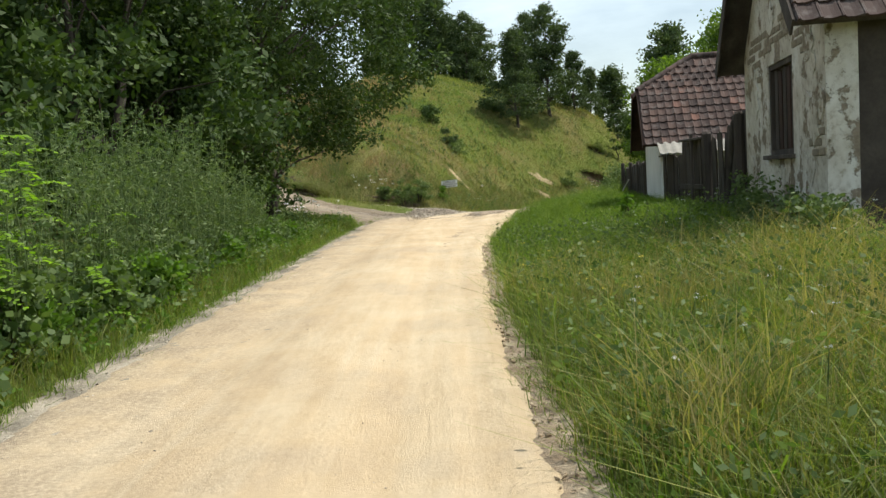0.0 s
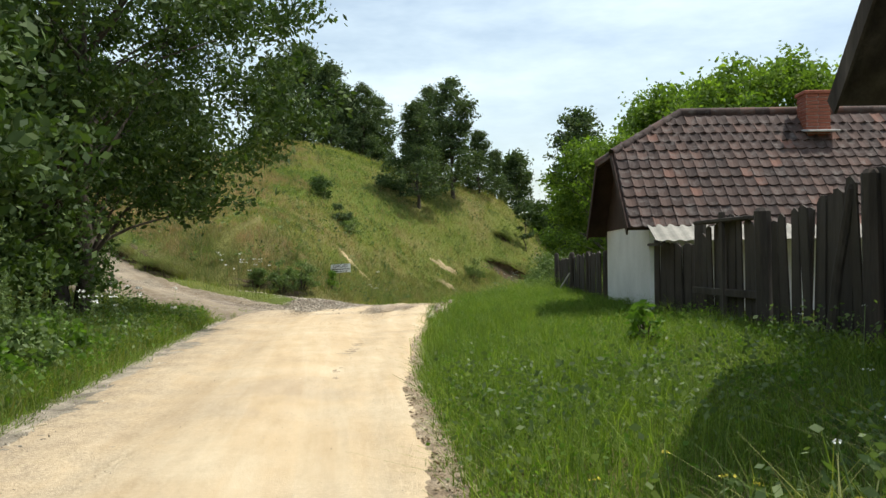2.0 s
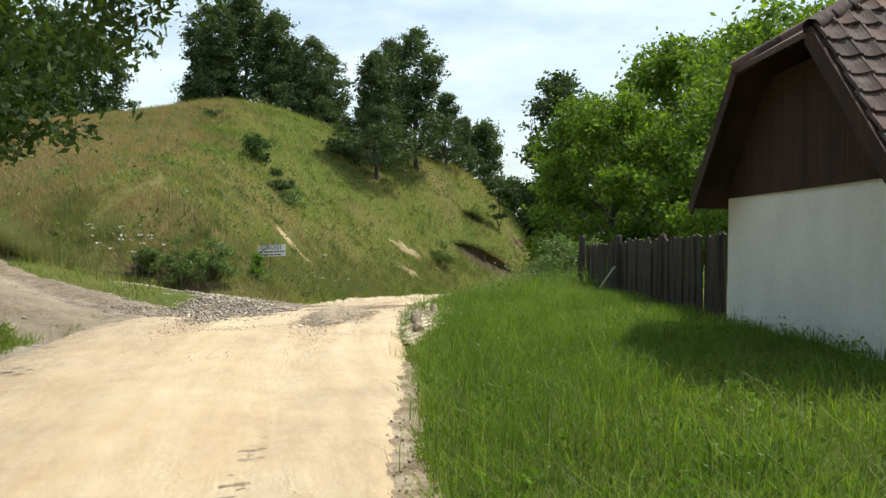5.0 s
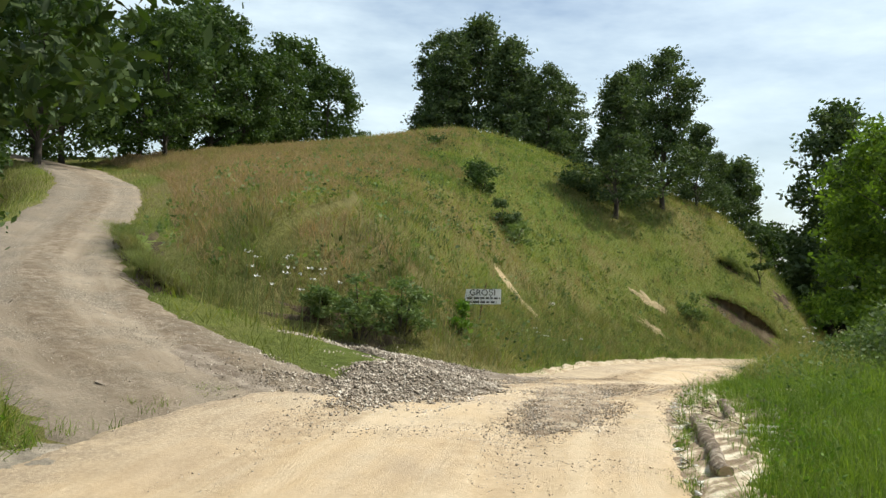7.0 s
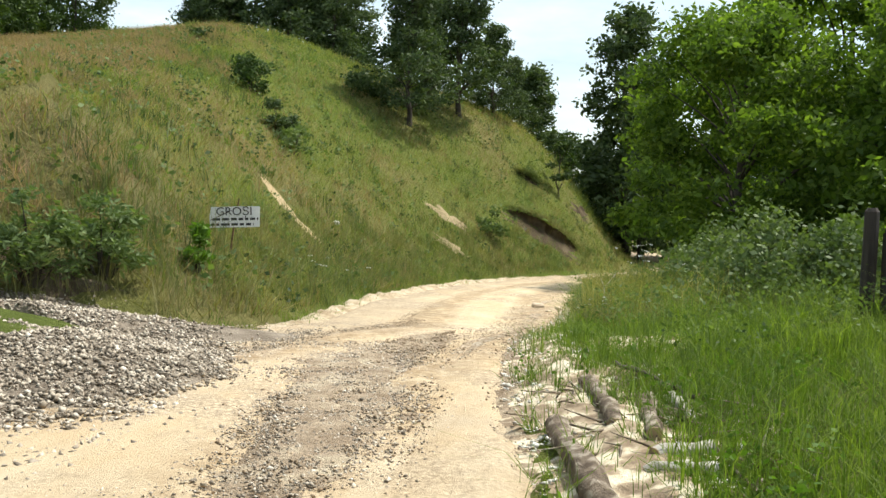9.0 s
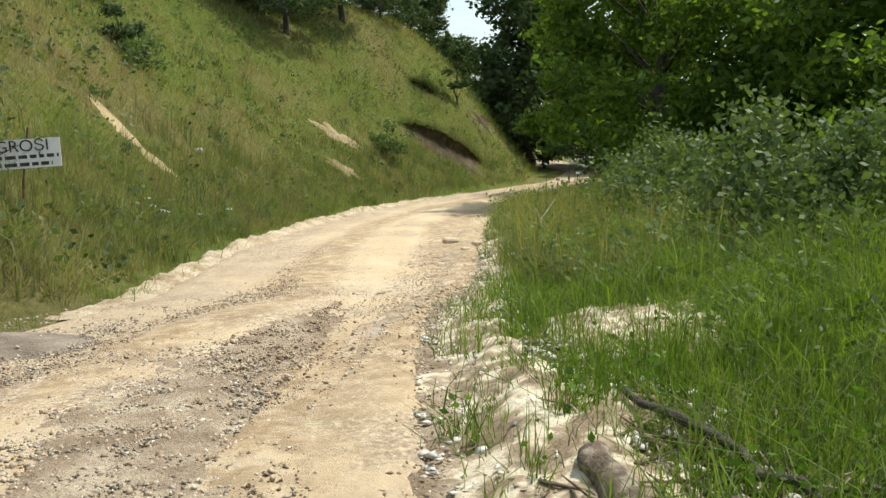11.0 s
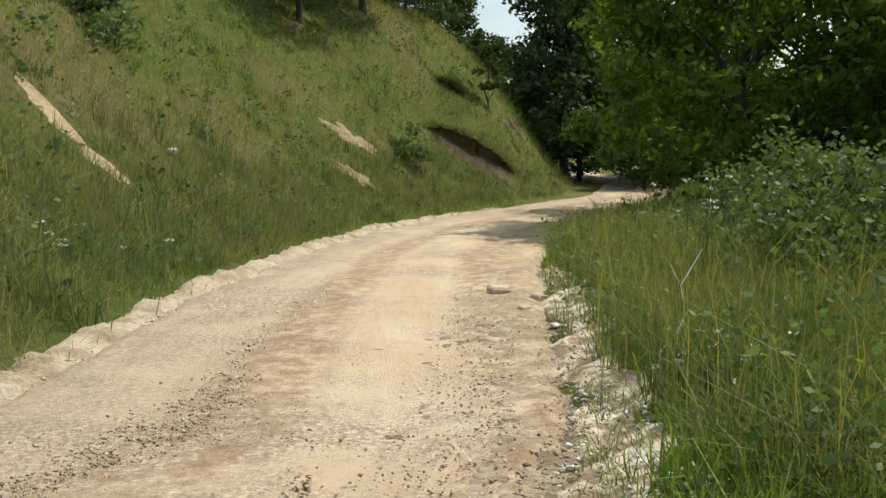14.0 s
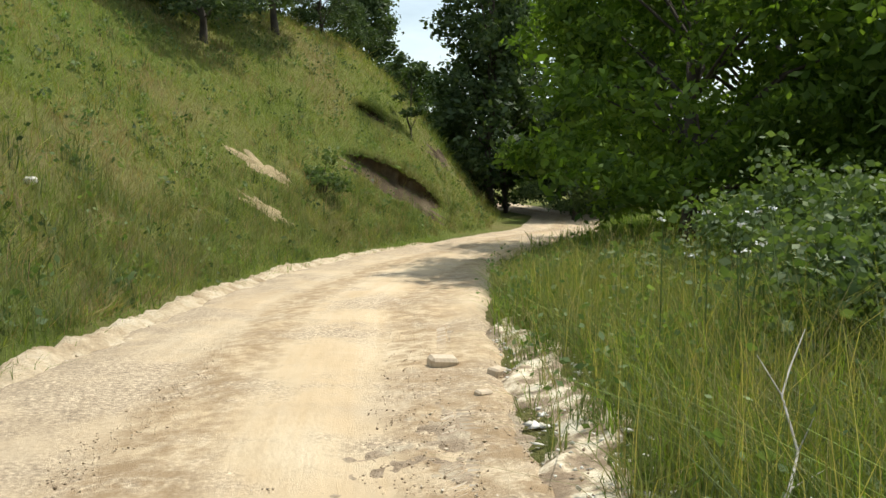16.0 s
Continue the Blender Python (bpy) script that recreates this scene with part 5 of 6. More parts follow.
shrub("weed_clump", at(-1.9, 42.0), "tall green weed clump at the foot of the hill", 1.35, 0.55, WEED, 0.10, 2600, 100, group="weed clumps", aspect=0.3, clumps=16)
shrub("weed_clump", at(-1.1, 42.4), "tall green weed clump at the foot of the hill", 1.2, 0.5, WEED, 0.10, 2200, 101, group="weed clumps", aspect=0.3, clumps=14)
shrub("weed_clump", at(-2.7, 42.3), "tall weed clump with dark stems", 0.8, 0.35, WEED, 0.10, 2000, 102, group="weed clumps", aspect=0.3, clumps=14)
shrub("weed_clump", at(0.0, 43.6), "bright green leafy weed beside the sign", 0.75, 0.3, LUSH, 0.10, 900, 103, group="weed clumps", aspect=0.4, clumps=8)


def flowers(name, x, y, n, spread, h, material, size, label, seed, stem=WEED):
    """Stems with flat clusters of small flowers."""
    rng = np.random.default_rng(seed)
    root = empty(name, at(x, y), label, "flowers")
    z0 = float(ground(x, y))
    groups, cs = [], []
    for k in range(n):
        px, py = rng.normal() * spread[0], rng.normal() * spread[1]
        hh = h * (0.75 + 0.4 * rng.random())
        zz = float(ground(x + px, y + py)) - z0
        tx, ty = px + 0.1 * rng.normal(), py + 0.1 * rng.normal()
        groups.append(tube_arrays([(px, py, zz - 0.05), (tx, ty, zz + hh)], [0.006, 0.003], 4))
        c = np.array([(tx, ty, zz + hh)]) + rng.normal(size=(10, 3)) * [size * 1.4, size * 1.4, size * 0.35]
        cs.append(c)
    v, q = join_arrays(groups)
    tagged(raw_mesh("stalk", v, q, stem, root), kind="stuff")
    v, q = leaf_quads(np.concatenate(cs), size, rng, 0.0, 0.9)
    tagged(raw_mesh("blossom", v, q, material, root), kind="stuff")
    return root


flowers("white_flowers", -3.3, 41.9, 16, (0.75, 0.3), 1.15, PETAL, 0.035, "tall white umbel flowers at the hill foot", 1)
flowers("white_flowers", 1.9, 47.3, 7, (0.3, 0.4), 0.75, PETAL, 0.02, "thin white flowers by the road", 2)
flowers("white_flowers", 5.9, 42.4, 16, (0.35, 0.4), 0.35, PETAL, 0.014, "low white flowers in the grass", 3)
flowers("white_flowers", 7.8, 45.8, 10, (0.3, 0.4), 1.1, PETAL, 0.022, "tall pale thistle heads by the bramble", 4)
flowers("white_flowers", -3.7, 24.2, 14, (0.35, 1.0), 0.95, PETAL, 0.035, "white flowers along the road edge", 5)
flowers("white_flowers", 3.6, 12.5, 16, (0.9, 2.2), 0.6, PETAL, 0.011, "scattered white flowers in long grass", 6)
flowers("yellow_flowers", 1.5, 9.5, 30, (0.4, 1.8), 0.5, YELLOW, 0.011, "yellow flowers along the grassy verge", 7)
flowers("white_flowers", 2.6, 6.5, 24, (0.8, 1.2), 0.5, PETAL, 0.010, "scattered white flowers in long grass", 8)


def tall_weeds(name, spots, label, group, leaf, seed, h):
    """A stand of tall feathery weeds: upright stems thick with narrow leaves, thinning to plumed tips."""
    rng = np.random.default_rng(seed)
    x0, y0 = spots[0]
    root = empty(name, at(x0, y0), label, "weeds", group)
    z0 = float(ground(x0, y0))
    groups, cs = [], []
    for x, y in spots:
        for k in range(7):
            px, py = x - x0 + 0.22 * rng.normal(), y - y0 + 0.22 * rng.normal()
            zz = float(ground(x0 + px, y0 + py)) - z0
            hh = h * (0.62 + 0.42 * rng.random())
            lx, ly = 0.12 * rng.normal() * hh, 0.12 * rng.normal() * hh
            groups.append(tube_arrays([(px, py, zz - 0.05), (px + lx * 0.4, py + ly * 0.4, zz + hh * 0.55), (px + lx, py + ly, zz + hh)], [0.007, 0.006, 0.002], 4))
            n, arms = 120, 15
            ub = 0.08 + 0.88 * (np.arange(arms) + rng.random(arms)) / arms
            ab = 2.4 * np.arange(arms) + rng.normal(size=arms) * 0.4
            lb = (0.34 * (1 - ub) + 0.07) * (0.7 + 0.5 * rng.random(arms)) * hh / 2.2
            pick = rng.integers(0, arms, n)
            w = rng.random(n)
            r = lb[pick] * w * 0.75
            u = np.minimum(1.0, ub[pick] + lb[pick] * w * 0.85 / hh)
            cs.append(np.stack([px + lx * u + r * np.cos(ab[pick]), py + ly * u + r * np.sin(ab[pick]), zz + hh * u], 1) + 0.012 * rng.normal(size=(n, 3)))
    v, q = join_arrays(groups)
    tagged(raw_mesh("stalk", v, q, WEED, root), kind="stuff")
    v, q = leaf_quads(np.concatenate(cs), 0.062, rng, -0.25, 0.30)
    raw_mesh("leaves", v, q, leaf, root)


rw = np.random.default_rng(31)
for k in range(16):
    y = 6.3 + k * 1.0
    h = float(np.interp(y, [6, 9, 13, 16, 20, 24], [1.8, 2.3, 2.75, 2.7, 1.5, 0.9]))
    tall_weeds("tall_weeds", [(-3.9 - 0.3 * rw.random() - 0.35 * j, y + 0.5 * rw.normal() * 0.5) for j in range(5)], "stand of tall grey-green feathery weeds beside the road", "roadside weeds", WEED, 200 + k, h)
for k in range(10):
    y = 6.5 + k * 1.7
    shrub("low_weed", at(-3.95 - 0.25 * rw.random(), y), "low leafy green weeds at the road edge", 0.55 + 0.2 * rw.random(), 0.55, LUSH if k % 2 else WEED, 0.085, 1500, 300 + k, "weeds", "low weeds", 0.6, 12)
def pinnate_sapling(x, y, height, fronds, seed, lean=(0, 0)):
    """A young locust: one stem with long arching fronds of paired leaflets."""
    rng = np.random.default_rng(seed)
    root = empty("locust_sapling", at(x, y), "bright young locust sapling with paired leaflets", "sapling", "locust saplings")
    stem = [(lean[0] * u * height + 0.02 * rng.normal(), lean[1] * u * height + 0.02 * rng.normal(), -0.05 + height * u) for u in (0, 0.25, 0.5, 0.75, 1)]
    raw_mesh("stem", *tube_arrays(stem, [0.014, 0.012, 0.010, 0.007, 0.003], 6), WEED, root)
    rach, vs = [], []
    for k in range(fronds):
        u = 0.25 + 0.75 * (k + rng.random()) / fronds
        a = 2.4 * k + 0.5 * rng.normal()
        L = (0.30 + 0.22 * rng.random()) * (1.15 - 0.35 * u)
        p0 = np.array((lean[0] * u * height, lean[1] * u * height, height * u - 0.03))
        d, side = np.array((math.cos(a), math.sin(a), 0)), np.array((-math.sin(a), math.cos(a), 0))
        rise, sag = 0.45 + 0.3 * rng.random(), 0.55 + 0.3 * rng.random()

        def spot(w):
            return p0 + d * L * w + np.array((0, 0, L * (rise * w - sag * w * w)))

        rach.append(tube_arrays([tuple(spot(w)) for w in (0, 0.33, 0.66, 1)], [0.004, 0.003, 0.002, 0.001], 4))
        for w in np.linspace(0.22, 1, 9):
            c, size = spot(w), 0.085 * (1.1 - 0.35 * w)
            for sg in (-1, 1):
                out = side * sg * 0.9 + d * 0.35 + np.array((0, 0, -0.18 + 0.15 * rng.normal()))
                out /= np.linalg.norm(out)
                wide = np.cross(out, (0, 0, 1.0)) * size * 0.22 + np.array((0, 0, 0.006 * rng.normal()))
                vs += [c, c + out * size * 0.35 + wide, c + out * size * 0.75 + wide * 0.9, c + out * size, c + out * size * 0.75 - wide * 0.9, c + out * size * 0.35 - wide]
    tagged(raw_mesh("frond_stalks", *join_arrays(rach), WEED, root), kind="stuff")
    k = np.arange(len(vs) // 6)[:, None] * 6
    tagged(raw_mesh("leaflets", np.array(vs), np.concatenate([k + [0, 1, 2, 3], k + [0, 3, 4, 5]], 1).reshape(-1, 4), YOUNG, root), kind="stuff")


for k, (x, y, h, n) in enumerate(((-4.05, 8.5, 2.15, 20), (-4.3, 8.9, 2.0, 16), (-3.75, 7.1, 2.75, 22), (-3.95, 7.4, 2.5, 18), (-3.75, 9.3, 0.75, 8), (-4.0, 10.6, 1.35, 10), (-4.15, 7.8, 1.5, 14))):
    pinnate_sapling(x, y, h, n, 350 + k, (0.05 * math.sin(k * 2.1), 0.05 * math.cos(k * 1.7)))
for k in range(12):
    y = 6.0 + 0.75 * k + 0.3 * rw.random()
    shrub("bramble", at(-3.75 - 0.3 * rw.random() - 0.02 * k, y), "dark leafy bramble shoots at the road edge", 0.6 + 0.35 * rw.random(), 0.5, NETTLE, 0.10, 700, 370 + k, "bramble", "roadside brambles", 0.62, 14)
for k, (x, y) in enumerate(((4.7, 11.2), (4.9, 12.8), (5.1, 14.2), (5.35, 15.6), (4.3, 10.0))):
    shrub("wall_weed", at(x, y), "straggly pale-leaved weeds against the house wall", 0.75 + 0.2 * (k % 2), 0.5, BRAMBLE, 0.07, 900, 340 + k, "weeds", "wall weeds", 0.6, 10)


# ---- grass ----
def off_road(x, y, margin=0.0):
    d, _, _ = along(ROAD_MID, [0] * len(ROAD), x, y)
    hw = 0.5 * np.interp(y, ROAD_MID[:, 1], np.hypot(ROAD[:, 2] - ROAD[:, 0], ROAD[:, 3] - ROAD[:, 1])) * np.interp(y, [36, 42, 60], [1, 0.93, 0.9])
    t, w = track_half(x, y)
    return (d > hw + margin) & (t > w - 0.1 + margin)


def field(name, label, n, x0, x1, y0, y1, h, width, material, seed, keep=None, lean=0.35, patchy=0.0, margin=0.0, short=False, lift=-0.03):
    rng = np.random.default_rng(seed)
    x, y = x0 + (x1 - x0) * rng.random(n), y0 + (y1 - y0) * rng.random(n)
    ok = off_road(x, y, margin) | ((y < 36) & ((x > np.interp(y, ROAD[:, 3], ROAD[:, 2]) + margin) | (x < np.interp(y, ROAD[:, 1], ROAD[:, 0]) - margin)) & (np.subtract(*track_half(x, y)) > 0.0))
    if keep is not None:
        ok &= keep(x, y)
    if patchy:
        ok &= (lumps(x, y, 3.5, seed) + 0.6 * lumps(x, y, 1.1, seed + 1)) > (rng.random(n) * 2 - 1) * 0.8 - 1 + 2 * patchy
    x, y = x[ok], y[ok]
    hh = h * (0.45 + 0.75 * rng.random(len(x))) * (1 + 0.25 * lumps(x, y, 2.5, seed + 2))
    v, q = blades(np.stack([x, y], 1), ground(x, y) + lift, hh, width * (0.7 + 0.6 * rng.random(len(x))), rng, lean, 0.5, short)
    return tagged(raw_mesh(name, v, q, material), label, "grass", kind="stuff")


def shed_free(x, y):
    u = (x - 4.98) - 0.147 * (y - 11.55)
    return (u < 0.02) | (y > 30.5)


def right_side(x, y):
    return (x > np.interp(y, ROAD[:, 3], ROAD[:, 2]) - 0.06) & shed_free(x, y)


def on_hill(x, y):
    d, _, s = along(TOE, TOE_Z, x, y)
    return within_hill(x, y) & (d > 0.05)


def bare_strip(x, y):
    """Thin growth over the rubble beside the logs."""
    r = np.interp(y, ROAD[:, 3], ROAD[:, 2])
    w = np.interp(y, [31, 33, 35.5, 38, 40, 44, 48, 51], [0.05, 0.6, 1.15, 1.05, 0.55, 0.45, 0.5, 0.1])
    return (x > r + w * (0.8 + 0.35 * lumps(x, y, 1.6, 5))) | (lumps(x, y, 0.8, 6) > 0.55)


def verge(x, y):
    spot = ((x - 5.16) / 0.55) ** 2 + ((y - 39.06) / 0.75) ** 2 < 0.75 + 0.5 * lumps(x, y, 0.35, 12)
    return right_side(x, y) & bare_strip(x, y) & ~(spot & (lumps(x, y, 0.5, 13) < 0.5))


def edge_right(x, y):
    return verge(x, y) & (x < np.interp(y, ROAD[:, 3], ROAD[:, 2]) + 2.2)


def scars(x, y):
    """Clear of the bare earth patches on the hill."""
    ok = np.ones(np.shape(x), bool)
    for cx, cy, a, b, turn in SCARS:
        c, s_ = math.cos(radians(turn)), math.sin(radians(turn))
        p, q = (x - cx) * c + (y - cy) * s_, -(x - cx) * s_ + (y - cy) * c
        ok &= (p / a) ** 2 + (q / b) ** 2 > 0.85 + 0.5 * lumps(x, y, 0.5, 95)
    return ok


def meadow(x, y):
    return on_hill(x, y) & scars(x, y)


def rusty(x, y):
    """The western side of the hill, where the grass has gone brown."""
    return x < -3.4 + 0.05 * (y - 50) + 1.9 * lumps(x, y, 7, 8) + 0.8 * lumps(x, y, 2.2, 18)


def thinned(x, y, share):
    return rusty(x, y) & (np.modf(np.abs(np.sin(x * 127.1 + y * 311.7)) * 43758.5)[0] < share)


def tussocks(name, label, n, x0, x1, y0, y1, h, k, width, material, seed, keep, spread=0.1, lean=0.45):
    """Separate clumps of long grass, each fanning out from its own root."""
    rng = np.random.default_rng(seed)
    x, y = x0 + (x1 - x0) * rng.random(n), y0 + (y1 - y0) * rng.random(n)
    ok = keep(x, y)
    x, y = x[ok], y[ok]
    big = 0.55 + 0.9 * rng.random(len(x)) ** 1.5
    bx, by = np.repeat(x, k) + rng.normal(size=len(x) * k) * spread * np.repeat(big, k), np.repeat(y, k) + rng.normal(size=len(x) * k) * spread * np.repeat(big, k)
    hh = h * np.repeat(big, k) * (0.5 + 0.6 * rng.random(len(bx)))
    v, q = blades(np.stack([bx, by], 1), ground(bx, by) - 0.03, hh, width * (0.6 + 0.7 * rng.random(len(bx))), rng, lean, 0.9)
    return tagged(raw_mesh(name, v, q, material), label, "grass", kind="stuff")


field("verge_grass", "short lush green grass on the verge before the fence", 150000, 0.7, 7.4, 2, 42, 0.20, 0.010, GRASS, 401, verge, 0.6, short=True)
field("verge_grass", "longer grass along the road edge", 60000, 0.7, 6.5, 2, 40, 0.36, 0.008, GRASS, 416, edge_right, 0.4, margin=-0.12)
field("verge_grass", "long mixed grass by the road edge", 22000, 0.6, 5.5, 2, 17, 0.34, 0.009, FOOTGRASS, 402, lambda x, y: right_side(x, y) & (y < 10.5 + 1.5 * lumps(x, y, 4, 2)), 0.4)
field("dry_grass", "dry straw-coloured grass stalks in the verge", 9000, 0.9, 5.2, 2, 11, 0.5, 0.006, STRAW, 403, right_side, 0.4, 0.36)
field("tall_grass", "tall green grass beside the bend", 60000, 5.2, 12, 38, 56, 0.44, 0.009, FOOTGRASS, 404, lambda x, y: verge(x, y) & (y > 40.6 + 0.8 * lumps(x, y, 2.5, 68)), 0.5)
field("tall_grass", "seeding grass beside the bend", 30000, 5.4, 11, 39, 54, 0.72, 0.005, MEADOW, 405, lambda x, y: verge(x, y) & (y > 42 + lumps(x, y, 2.5, 68)) & (x > np.interp(y, ROAD[:, 3], ROAD[:, 2]) + 0.4), 0.3, 0.4)
field("short_grass", "thin grass growing through pale rubble", 22000, 3.2, 7.5, 32, 50, 0.13, 0.006, GRASS, 406, right_side, 0.8, 0.45, lift=0.04)
field("left_grass", "grass and low weeds on the bank", 34000, -7, -3.1, 3, 36, 0.36, 0.011, MEADOW, 407, lambda x, y: x < np.interp(y, ROAD[:, 1], ROAD[:, 0]) - 0.1, 0.45)
field("left_grass", "fresh green grass on the bank", 34000, -7, -3.2, 14, 37, 0.32, 0.011, GRASS, 408, lambda x, y: x < np.interp(y, ROAD[:, 1], ROAD[:, 0]) - 0.2, 0.45)
field("foot_grass", "green grass at the foot of the hill", 90000, -6, 14, 40, 72, 0.40, 0.010, FOOTGRASS, 409, lambda x, y: meadow(x, y) & (along(TOE, TOE_Z, x, y)[0] < 2.2), 0.5, short=True)
field("hill_grass", "yellow-green meadow grass on the hill", 230000, -20, 24, 42, 90, 0.24, 0.016, HILLGRASS, 410, lambda x, y: meadow(x, y) & ~thinned(x, y, 0.7), 0.8, short=True)
field("hill_grass", "fresh green patches of meadow grass", 150000, -12, 24, 42, 90, 0.26, 0.015, HILLFRESH, 411, lambda x, y: meadow(x, y) & ~thinned(x, y, 0.9), 0.7, 0.42, short=True)
field("hill_grass", "far meadow grass on the hill top", 50000, -26, 24, 80, 112, 0.4, 0.03, HILLGRASS, 412, on_hill, 0.6, short=True)
field("rusty_grass", "rusty brown seeding grass over the western meadow", 300000, -22, 6, 43, 100, 0.34, 0.014, RUSTMEADOW, 413, lambda x, y: meadow(x, y) & rusty(x, y) & (along(TOE, TOE_Z, x, y)[0] > 0.9), 0.5, 0.15, short=True)
field("rusty_grass", "brownish dry grass low on the slope", 34000, -6, 20, 44, 78, 0.28, 0.013, RUSTMEADOW, 417, meadow, 0.6, 0.60, short=True)
field("track_grass", "grass beside the side track", 30000, -22, -2, 34, 70, 0.3, 0.016, MEADOW, 414, lambda x, y: (~on_hill(x, y)) & (along(TRACK, TRACK_Z, x, y)[0] < 6) & (x < np.interp(y, ROAD[:, 1], ROAD[:, 0]) - 0.3), 0.5, short=True)
field("far_grass", "rough grass under the walnut trees", 24000, 12, 34, 38, 80, 0.45, 0.02, GRASS, 415, lambda x, y: (x > np.interp(y, ROAD[:, 3], ROAD[:, 2]) + 0.3), 0.4, short=True)


field("edge_grass", "grass creeping over the road edge below the hill", 26000, -2, 14, 40, 72, 0.2, 0.010, GRASS, 418, lambda x, y: (~within_hill(x, y)) & (along(TOE, TOE_Z, x, y)[0] < 0.75), 0.7, 0.35, short=True)
field("edge_grass", "short weeds creeping over the road edge", 30000, -4.4, -2.2, 3, 37, 0.16, 0.010, GRASS, 420, lambda x, y: (x < np.interp(y, ROAD[:, 1], ROAD[:, 0]) + 0.05) & (x > np.interp(y, ROAD[:, 1], ROAD[:, 0]) - 1.1), 0.8, 0.0, margin=-0.12, short=True, lift=0.0)
field("seed_grass", "pale seeding stalks beside the bend", 5000, 5.4, 11, 41, 54, 0.85, 0.005, STRAW, 419, verge, 0.3)


def hill_foot(x, y):
    return meadow(x, y) & (along(TOE, TOE_Z, x, y)[0] < 2.6 + 1.2 * lumps(x, y, 3, 61))


def near_verge(x, y):
    return verge(x, y) & (y < 12 + 2 * lumps(x, y, 4, 62)) & (x > np.interp(y, ROAD[:, 3], ROAD[:, 2]) + 0.15)


tussocks("grass_tussocks", "dark green clumps of long grass at the hill foot", 2600, -5, 20, 41, 76, 0.62, 22, 0.012, FOOTGRASS, 801, hill_foot)
tussocks("grass_tussocks", "grey-green clumps of long grass at the hill foot", 1300, -5, 20, 41, 76, 0.7, 18, 0.010, FOOTGRASS, 802, hill_foot)
tussocks("grass_tussocks", "pale dry clumps among the slope grass", 900, -4, 20, 42, 76, 0.5, 16, 0.009, RUSTMEADOW, 803, meadow)
tussocks("grass_tussocks", "dark clumps scattered over the slope", 1500, -6, 22, 44, 84, 0.45, 20, 0.016, OAK, 804, lambda x, y: meadow(x, y) & (lumps(x, y, 5, 63) + 0.5 * lumps(x, y, 1.5, 64) > 0.15), 0.16)
tussocks("grass_tussocks", "straw-coloured clumps in the roadside verge", 520, 0.8, 5, 3, 12, 0.60, 24, 0.009, STRAW, 805, lambda x, y: near_verge(x, y) & (lumps(x, y, 2.6, 65) > -0.05), 0.10, 0.35)
tussocks("grass_tussocks", "yellowing clumps in the roadside verge", 520, 0.8, 4.2, 3, 12, 0.46, 26, 0.010, MEADOW, 812, near_verge, 0.10, 0.5)
tussocks("grass_tussocks", "green clumps in the roadside verge", 560, 0.8, 5, 3, 15, 0.48, 26, 0.011, GRASS, 806, near_verge, 0.10, 0.6)
tussocks("grass_tussocks", "ragged clumps along the road edge", 700, 0.4, 3.2, 3, 36, 0.24, 22, 0.006, GRASS, 807, lambda x, y: np.abs(x - np.interp(y, ROAD[:, 3], ROAD[:, 2]) - 0.02) < 0.14 + 0.1 * lumps(x, y, 1.1, 66), 0.07, 0.8)
tussocks("grass_tussocks", "low ragged clumps where the weeds meet the road", 700, -4.2, -2.2, 4, 36, 0.17, 22, 0.006, HILLFRESH, 808, lambda x, y: np.abs(x - np.interp(y, ROAD[:, 1], ROAD[:, 0]) + 0.12) < 0.2 + 0.12 * lumps(x, y, 1.3, 67), 0.09, 0.9)
tussocks("grass_tussocks", "dark clumps of long grass beside the bend", 900, 4.6, 11, 37, 54, 0.5, 28, 0.010, GRASS, 809, verge, 0.1, 0.5)
tussocks("grass_tussocks", "low green tufts between the hill foot and the road", 2200, -6, 14, 40.5, 70, 0.24, 24, 0.010, HILLFRESH, 813, lambda x, y: (~within_hill(x, y)) & (along(TOE, TOE_Z, x, y)[0] < 0.7) & off_road(x, y, 0.1), 0.12, 0.8)
tussocks("grass_tussocks", "small tufts growing through pale rubble", 260, 3.4, 7.4, 34, 50, 0.2, 22, 0.007, FOOTGRASS, 811, lambda x, y: right_side(x, y) & (x < np.interp(y, ROAD[:, 3], ROAD[:, 2]) + 2.0), 0.07, 0.8)
tussocks("grass_tussocks", "fresh clumps in the lush verge", 700, 1.2, 6.5, 14, 40, 0.32, 26, 0.007, GRASS, 810, verge, 0.1, 0.6)


def herbs(name, label, n, x0, x1, y0, y1, h, size, material, seed, keep, patchy=0.5, aspect=0.6):
    """Broad-leaved herbs among the grass: small tufts of leaves on short stems."""
    rng = np.random.default_rng(seed)
    x, y = x0 + (x1 - x0) * rng.random(n), y0 + (y1 - y0) * rng.random(n)
    ok = keep(x, y) & (lumps(x, y, 2.2, seed) + 0.7 * lumps(x, y, 0.8, seed + 1) > (patchy - 0.5) * 2)
    x, y = x[ok], y[ok]
    k = 9
    hh = h * (0.4 + 0.8 * rng.random(len(x)))
    cx = np.repeat(x, k) + rng.normal(size=len(x) * k) * np.repeat(hh, k) * 0.22
    cy = np.repeat(y, k) + rng.normal(size=len(x) * k) * np.repeat(hh, k) * 0.22
    cz = np.repeat(ground(x, y), k) + np.repeat(hh, k) * rng.random(len(x) * k)
    v, q = leaf_quads(np.stack([cx, cy, cz], 1), size, rng, 0.1, aspect)
    return tagged(raw_mesh(name, v, q, material), label, "herbs", kind="stuff")


